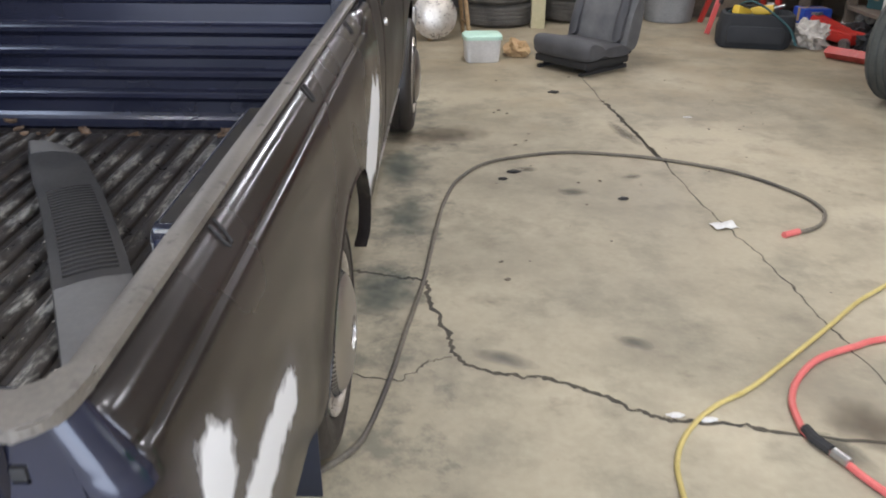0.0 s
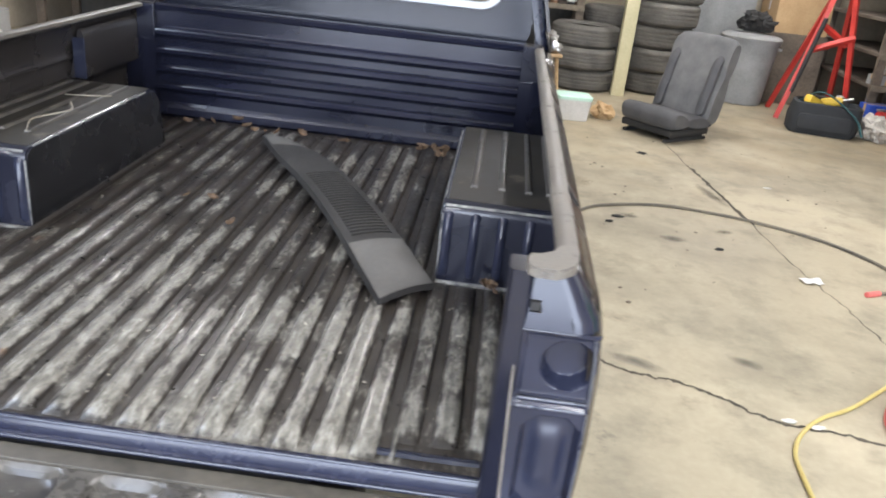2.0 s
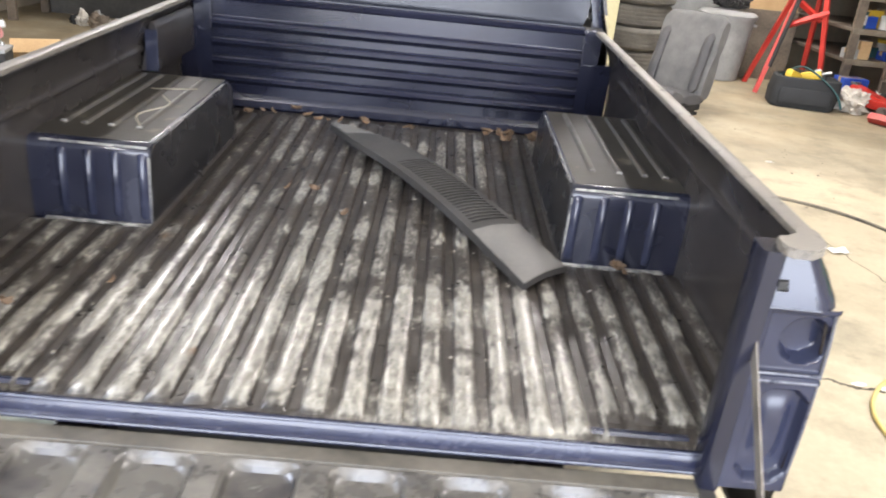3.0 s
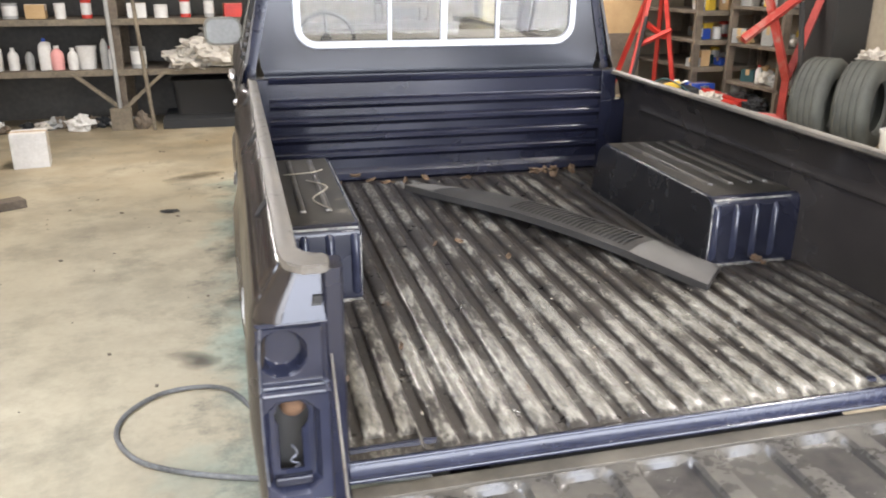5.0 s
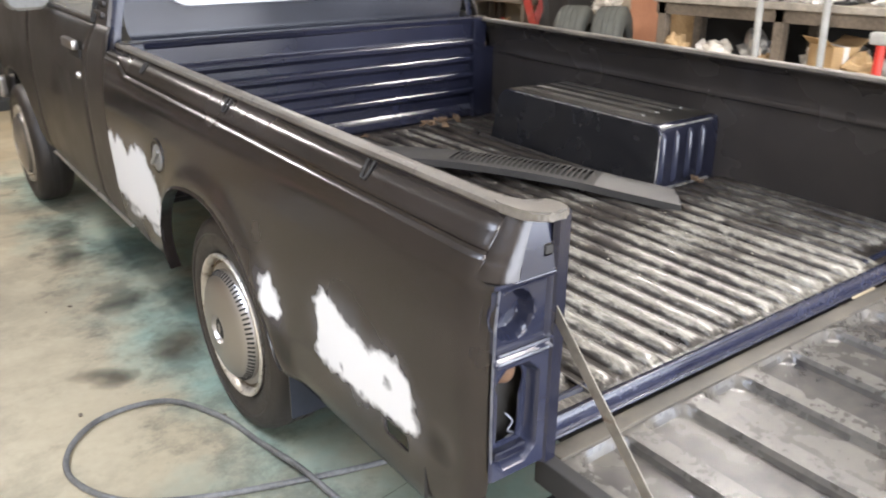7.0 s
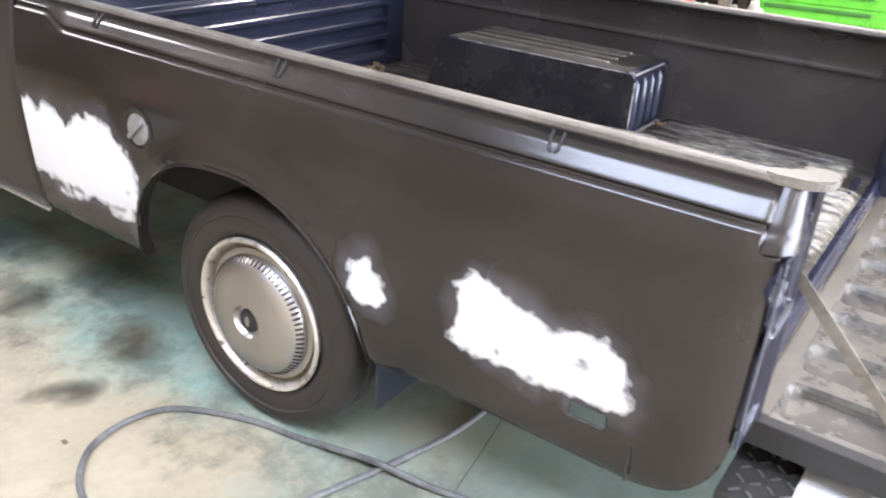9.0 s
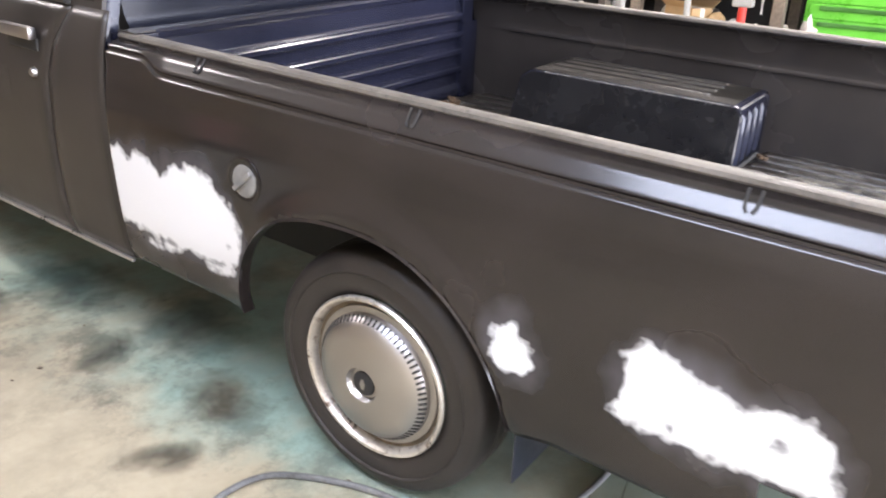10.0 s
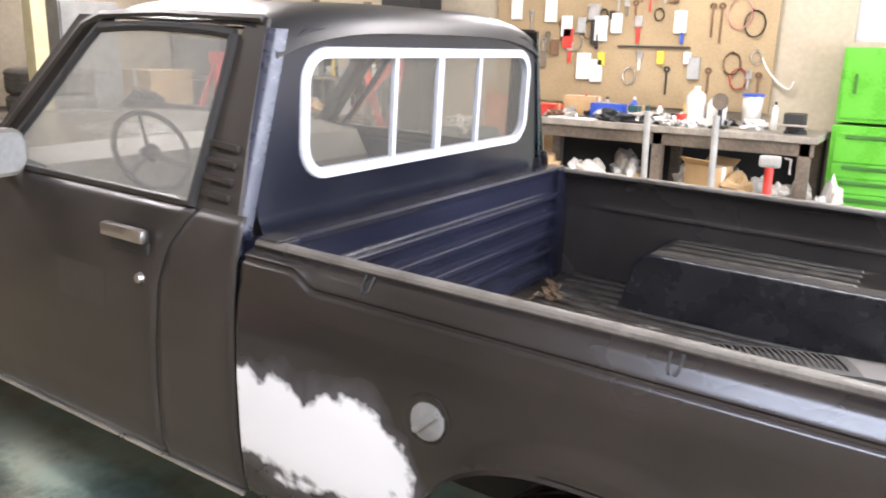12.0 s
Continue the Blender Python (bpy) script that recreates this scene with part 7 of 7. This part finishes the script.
for q in (-1, 1):
    part("wheel", lathe([(0.001, -0.02), (0.10, -0.02), (0.10, 0.02), (0.001, 0.02)], 22, pose(0.18 * q, 0, 0.10, 0, 90)), BLACK, ch)
part("face", box(-0.163, -0.160, -0.12, 0.12, 0.20, 0.36), GREYP, ch)
for k in range(5):
    thing("rag_lump", crumple(3.9 + 0.1 * k, 1.32 + 0.05 * (k % 3), 0, 0.07, 0.06, 0.20 + 0.02 * k, 210 + k, 2, 0.4), (RAG, WHITE, GREYP)[k % 3], "pale rags bundled by the cabinet", "rags", "rags by the cabinet", smooth=True)

# --- on the floor: hoses, cables, paper, cracks
def line_on_floor(name, pts, r, material, label, category, n=8, z=None):
    g = group_of(name, pose(0, 0, 0), label, category)
    p = smooth_path([(x, y, (z[i] if z else 0) + r + 0.001) for i, (x, y) in enumerate(pts)], 8)
    part("line", tube(p, r, n), material, g, smooth=True)
    return g, p


air, _ = line_on_floor("air_hose", [(0.60, 0.70), (0.70, 0.87), (0.786, 0.97), (0.822, 1.06), (0.86, 1.29), (0.885, 1.52), (0.928, 1.88), (0.952, 2.23), (0.985, 2.60), (1.05, 2.89), (1.21, 3.13), (1.55, 3.275), (1.83, 3.25), (2.06, 3.18),
                                     (2.345, 3.01), (2.53, 2.76), (2.575, 2.58), (2.54, 2.46), (2.465, 2.37), (2.325, 2.30)], 0.0080, CABLE, "long black air hose curled on the floor", "hose")
part("fitting", tube([(2.385, 2.329, 0.011), (2.315, 2.293, 0.011)], 0.013, 8), HOSE_R, air, "red hose fitting")
line_on_floor("extension_cord", [(3.4, 2.55), (2.9, 2.21), (2.53, 1.90), (2.37, 1.77), (2.20, 1.60), (2.02, 1.425), (1.855, 1.27), (1.735, 1.185), (1.645, 1.09), (1.585, 0.98), (1.565, 0.85), (1.56, 0.5), (1.62, 0.0), (1.75, -0.6)], 0.0068, HOSE_Y, "yellow extension cord lying on the floor", "cord")
rh, _ = line_on_floor("red_hose", [(3.4, 1.74), (2.8, 1.65), (2.35, 1.535), (2.24, 1.49), (2.10, 1.418), (2.00, 1.313), (1.946, 1.213), (1.930, 1.126), (1.931, 1.066), (1.977, 0.974), (2.031, 0.86), (2.2, 0.60), (2.5, 0.35)], 0.0098, HOSE_R, "red rubber hose lying on the floor", "hose")
part("coupler", tube([(1.931, 1.085, 0.016), (1.938, 1.045, 0.016), (1.962, 1.000, 0.016)], 0.0145, 10), BLACK, rh, "black and steel coupler")
part("coupler_ring", tube([(1.964, 0.996, 0.016), (1.986, 0.955, 0.016)], 0.0135, 10), STEEL, rh)
line_on_floor("grey_cable", [(-0.30, 0.62), (-0.53, 0.64), (-0.80, 0.72), (-1.00, 0.80), (-1.14, 0.90), (-1.21, 1.05), (-1.19, 1.18), (-1.10, 1.28), (-0.98, 1.30), (-0.88, 1.25), (-0.80, 1.08), (-0.77, 0.92), (-0.745, 0.72), (-0.70, 0.50), (-0.60, 0.20)],
              0.0078, GREYCABLE, "grey cable looped on the floor", "cable", z=[0] * 12 + [0.021, 0, 0])
pap = thing("paper_scrap", grid(lambda u, v: (u, v, 0.006 + 0.012 * noise.noise(Vector((u * 30, v * 30, 2)))), steps(-0.05, 0.05, 8), steps(-0.03, 0.03, 6), 0.0008), WHITE, "crumpled white paper scrap on the floor", "paper")
pap.matrix_world = pose(2.11, 2.386, 0.004, 0, 0, 15)


def crack(pts, w, name, seed, label):
    """A jagged dark line in the concrete."""
    p = smooth_path([(x, y, 0) for x, y in pts], 12)
    bm = bmesh.new()
    rows = []
    for i, q in enumerate(p):
        d = (p[min(i + 1, len(p) - 1)] - p[max(i - 1, 0)]).normalized()
        s = Vector((-d.y, d.x, 0))
        j = 0.018 * noise.noise(Vector((i * 0.35, seed, 0))) + 0.008 * noise.noise(Vector((i * 1.3, seed, 5)))
        ww = w * (0.35 + 1.1 * abs(noise.noise(Vector((i * 0.6, seed, 9)))))
        rows.append((bm.verts.new(q + s * (j + ww) + UP * 0.0012), bm.verts.new(q + s * (j - ww) + UP * 0.0012)))
    for a, b in zip(rows, rows[1:]):
        bm.faces.new((a[0], a[1], b[1], b[0]))
    part(name, bm, mat("crack_dirt", (0.035, 0.030, 0.022), (0.10, 0.085, 0.06), 0.9, scale=12, fine=80, bump=0.05), bpy.data.objects["floor"], label)


crack([(0.60, 1.97), (0.70, 1.95), (0.82, 1.915), (0.93, 1.88), (0.953, 1.74), (1.02, 1.525), (1.037, 1.43), (1.09, 1.36), (1.21, 1.32), (1.31, 1.305), (1.44, 1.23), (1.55, 1.152), (1.62, 1.125), (1.775, 1.115), (1.91, 1.08), (2.5, 1.0), (3.2, 0.95)], 0.014, "floor_crack", 1, "wandering crack in the concrete")
crack([(1.84, 6.2), (1.90, 4.65), (1.99, 3.80), (2.05, 3.15), (2.09, 2.61), (2.148, 2.26), (2.19, 1.92), (2.213, 1.63), (2.24, 1.36), (2.29, 0.5), (2.37, -0.4)], 0.006, "floor_joint", 2, "dark control joint in the concrete")
crack([(1.94, 4.25), (1.97, 3.95), (2.00, 3.65), (2.05, 3.17)], 0.020, "floor_crack", 3, "broken crack in the concrete")
crack([(-1.75, 0.305), (-1.10, 0.437), (-0.3, 0.595), (0.4, 0.735)], 0.0025, "floor_joint", 6, "faint joint between two slabs")
crack([(0.73, 1.32), (0.88, 1.29), (0.96, 1.38), (1.03, 1.41)], 0.006, "floor_crack", 4, "thin crack in the concrete")


def stain_material(name, colour, cover, rough):
    """A soaked-in stain: ragged patches that thin out towards the rim."""
    m = bpy.data.materials.new(name)
    m.use_nodes = True
    n, ln = m.node_tree.nodes, m.node_tree.links
    bs = n["Principled BSDF"]
    bs.inputs["Base Color"].default_value, bs.inputs["Roughness"].default_value = (*colour, 1), rough
    at, tc, nz = n.new("ShaderNodeAttribute"), n.new("ShaderNodeTexCoord"), n.new("ShaderNodeTexNoise")
    at.attribute_name = "core"
    nz.inputs["Scale"].default_value, nz.inputs["Detail"].default_value, nz.inputs["Roughness"].default_value = 11, 8, 0.7
    ln.new(tc.outputs["Object"], nz.inputs["Vector"])
    add, rng = n.new("ShaderNodeMath"), n.new("ShaderNodeMapRange")
    ln.new(nz.outputs["Fac"], add.inputs[0])
    ln.new(at.outputs["Fac"], add.inputs[1])
    rng.inputs["From Min"].default_value, rng.inputs["From Max"].default_value, rng.inputs["To Max"].default_value = 0.74, 1.26, cover
    ln.new(add.outputs[0], rng.inputs["Value"])
    ln.new(rng.outputs[0], bs.inputs["Alpha"])
    return m


OIL = stain_material("oil_soaked", (0.045, 0.043, 0.034), 0.52, 0.45)
BROWNOIL = stain_material("brown_spill", (0.075, 0.052, 0.030), 0.55, 0.5)
TEALGRIME = stain_material("green_black_grime", (0.040, 0.068, 0.060), 0.50, 0.5)


def floor_stain(x, y, rx, ry, turn, material, label, lift):
    bm = grid(lambda u, v: (u * rx, v * ry, 0), steps(-1, 1, 14), steps(-1, 1, 14))
    ob = part("floor_stain", bm, material, bpy.data.objects["floor"], label)
    ob.location, ob.rotation_euler = (x, y, 0.0006 + 0.0002 * lift), (0, 0, radians(turn))
    at = ob.data.attributes.new("core", "FLOAT", "POINT")
    at.data.foreach_set("value", [0.85 * max(0.0, 1 - math.hypot(v.co.x / rx, v.co.y / ry)) ** 0.7 for v in ob.data.vertices])


for k, (x, y, rx, ry, turn, material) in enumerate((
        (-0.98, 1.50, 0.10, 0.07, 20, OIL), (-0.74, 1.62, 0.20, 0.13, 70, BROWNOIL), (-0.52, 2.02, 0.34, 0.24, 60, TEALGRIME), (-0.80, 2.08, 0.17, 0.11, 40, OIL), (-0.62, 2.60, 0.36, 0.22, 80, TEALGRIME),
        (-0.80, 3.03, 0.22, 0.10, 75, OIL), (-1.02, 1.56, 0.12, 0.06, 160, OIL), (-1.10, 4.45, 0.30, 0.14, 30, BROWNOIL), (-0.86, 2.68, 0.22, 0.10, 80, OIL), (2.11, 1.12, 0.13, 0.15, 30, BROWNOIL),
        (2.00, 1.02, 0.12, 0.05, 130, OIL), (1.55, 2.75, 0.09, 0.06, 10, OIL), (1.58, 1.50, 0.08, 0.045, 160, OIL), (1.37, 3.04, 0.07, 0.05, 0, OIL), (0.93, 3.55, 0.36, 0.22, 20, BROWNOIL), (0.80, 1.80, 0.16, 0.24, 0, TEALGRIME),
        (0.76, 3.05, 0.16, 0.34, 0, TEALGRIME), (0.84, 2.45, 0.14, 0.28, 0, TEALGRIME), (1.94, 3.62, 0.06, 0.30, 12, OIL), (1.18, 1.40, 0.13, 0.05, 160, OIL), (1.85, 2.95, 0.07, 0.04, 30, OIL))):
    floor_stain(x, y, rx, ry, turn, material, "dark stain soaked into the concrete", k)
for k, (x, y) in enumerate(((1.62, 1.145), (1.70, 1.13), (2.36, 3.95))):
    thing("paint_chip", crumple(x, y, 0.002, 0.022, 0.010, 0.004, 330 + k, 2, 0.6), WHITE, "small white chip lying on the concrete", "chip", "chips on the floor")
random.seed(31)
deb = bmesh.new()
for k in range(110):
    x, y = random.choice(((1.2 + 1.6 * random.random(), 1.5 + 3.6 * random.random()), (-1.9 + 1.2 * random.random(), 1.0 + 4.8 * random.random())))
    s = 0.003 + 0.008 * random.random() ** 2
    box(-s, s, -s * 0.7, s * 0.7, 0, s * 0.4, bm=deb, m=pose(x, y, 0, 8 * random.random(), 8 * random.random(), 360 * random.random()))
thing("floor_debris", deb, DARKWOOD, "scattered dark crumbs on the concrete", "debris", kind="stuff")
for k, (x, y, r) in enumerate(((1.65, 4.5, 0.035), (1.76, 2.67, 0.02), (-1.22, 3.57, 0.05), (1.30, 3.0, 0.03), (1.25, 2.9, 0.02))):
    thing("dirt_clod", crumple(x, y, 0, r, r * 0.6, 0.006, 230 + k, 2, 0.6), BLACK, "flat dark clod on the floor", "dirt", "clods on the floor")

# --- in the truck bed
cowl = group_of("cowl_panel", TM, "dark grey plastic cowl vent panel lying in the bed", "cowl panel")
A0, B0 = Vector((-0.130, 1.608, 0)), Vector((0.447, 0.590, 0))
axis = (B0 - A0).normalized()
nrm = Vector((-axis.y, axis.x, 0))
LEN = (B0 - A0).length


def cowl_pt(u, v, dz=0.0):
    """u along the panel, v across: a bowed strip whose plain end bends down to the floor."""
    half = 0.046 + 0.018 * min(1, u / 0.18) + 0.010 * u
    bow = 0.026 * math.sin(math.pi * min(u, 0.82) / 0.82 * 0.86) - 0.020 * max(0.0, (u - 0.80) / 0.20)
    skew = 0.055 * v * max(0.0, 1 - u / 0.2) - 0.022 * v * max(0.0, (u - 0.8) / 0.2)
    p = A0 + axis * (LEN * u + skew) + nrm * (v * half + 0.016 * math.sin(math.pi * u))
    return Vector((p.x, p.y, 0.537 + bow + 0.008 * (1 - v * v) + dz))


GRILLE0, GRILLE1, SLOTS = 0.38, 0.775, 26
us = [0.0, 0.05, 0.10, 0.16, 0.22, 0.30, GRILLE0]
for k in range(SLOTS):
    a = GRILLE0 + (GRILLE1 - GRILLE0) * k / SLOTS
    us += [a + 0.0062, a + (GRILLE1 - GRILLE0) / SLOTS]
us += [0.80]


def cowl_slot(u, v):
    """Open slots across the vent, a solid bar between each two."""
    if not (GRILLE0 < u < GRILLE1) or abs(v) > 0.74:
        return False
    q = (u - GRILLE0) / ((GRILLE1 - GRILLE0) / SLOTS) % 1
    return q > 0.42


part("panel", grid(cowl_pt, us, [-1, -0.9, -0.74, -0.3, 0.3, 0.74, 0.9, 1], 0.003, skip=cowl_slot), COWL, cowl, smooth=True)
part("plain_end", grid(cowl_pt, [0.80, 0.805, 0.84, 0.90, 0.96, 0.99, 1.0], [-1, -0.9, -0.3, 0.3, 0.9, 1], 0.003), COWLEND, cowl, "dusty plain end, painted paler for facing the light", smooth=True)
part("plain_end", grid(lambda u, v: cowl_pt(u, v, 0.0012), [0.0, 0.03, 0.07, 0.10], [-0.96, -0.5, 0, 0.5, 0.96], 0.002), COWLEND, cowl, "dusty tip in the same lit grey", smooth=True)
# black plate under the slots, put in to darken them like shade
part("grille_shadow", grid(lambda u, v: cowl_pt(u, v, -0.012), steps(0.37, 0.785, 12), steps(-0.80, 0.80, 4), 0.002), BLACK, cowl)
for q in (-1, 1):
    part("edge", grid(lambda u, w: cowl_pt(u, q * 1.0, -0.022 * w), steps(0, 1, 24), [0, 0.5, 1], 0.003), COWL, cowl)
part("end", grid(lambda v, w: cowl_pt(1.0, v, -0.016 * w), steps(-1, 1, 6), [0, 1], 0.003), COWL, cowl)


def leaf(x, y, z, size, turn, tilt, curl):
    bm = grid(lambda u, v: (size * (u - 0.5) * 1.6, size * (v) * math.sin(math.pi * min(max(u, 0.02), 0.98)) ** 0.8 * (1 + 0.25 * math.sin(u * 20)), size * curl * (v * v + 0.6 * (u - 0.5) ** 2)), steps(0, 1, 9), steps(-0.5, 0.5, 4), 0.0006)
    ob = part("dry_leaf", bm, LEAF, None)
    tagged(ob, "curled brown dry leaf in the truck bed", "leaf", "dry leaves in the bed")
    ob.matrix_world = TM @ pose(x, y, z, tilt, tilt * 0.6, turn)


random.seed(44)
for x, y, n, spread in ((0.40, 1.72, 16, 0.055), (0.52, 1.76, 5, 0.04), (-0.12, 1.80, 6, 0.14), (-0.35, 1.80, 3, 0.08), (-0.18, 1.0, 2, 0.05), (-0.62, 0.25, 1, 0.01), (-0.05, 0.85, 1, 0.02), (-0.47, 1.78, 3, 0.05), (0.62, 0.665, 3, 0.025), (-0.46, 0.38, 1, 0.005), (0.1, 1.80, 2, 0.1)):
    for k in range(n):
        leaf(x + spread * (random.random() * 2 - 1), y + spread * 0.7 * (random.random() * 2 - 1), 0.518 + (0.030 if n > 10 else 0.008) * random.random(), 0.012 + 0.016 * random.random(), 360 * random.random(), 110 * random.random() - 40, 0.9 + 1.3 * random.random())
for k, pts in enumerate(([(-0.60, 1.12, 0.718), (-0.55, 1.02, 0.722), (-0.60, 0.93, 0.716), (-0.56, 0.83, 0.714)], [(-0.66, 1.20, 0.716), (-0.58, 1.16, 0.730), (-0.54, 1.24, 0.716)])):
    tw = thing("twig", tube(smooth_path(pts, 5), 0.0022, 5), mat("pale_twig", (0.16, 0.14, 0.11), (0.30, 0.27, 0.21), 0.8, bump=0.02), "thin pale twig on the wheel box", "twig", "twigs")
    tw.matrix_world = TM
bits = bmesh.new()
for k in range(420):
    x, y = -0.68 + 1.36 * random.random(), 0.05 + 1.75 * random.random() ** 1.0
    if abs(x) > 0.49 and 0.70 < y < 1.44:
        continue
    s = 0.0012 + 0.0026 * random.random() ** 2
    zz = 0.5125 if abs(x - round(x / PITCH) * PITCH) < 0.012 else 0.5035
    box(-s, s, -s * 0.6, s * 0.6, 0, s * 0.5, bm=bits, m=pose(x, y, zz, 10 * random.random(), 10 * random.random(), 360 * random.random()))
bt = thing("bed_grit", bits, mat("pale_grit", (0.20, 0.18, 0.15), (0.36, 0.33, 0.27), 0.8, bump=0.02), "pale grit scattered in the truck bed", "grit", kind="stuff")
bt.matrix_world = TM
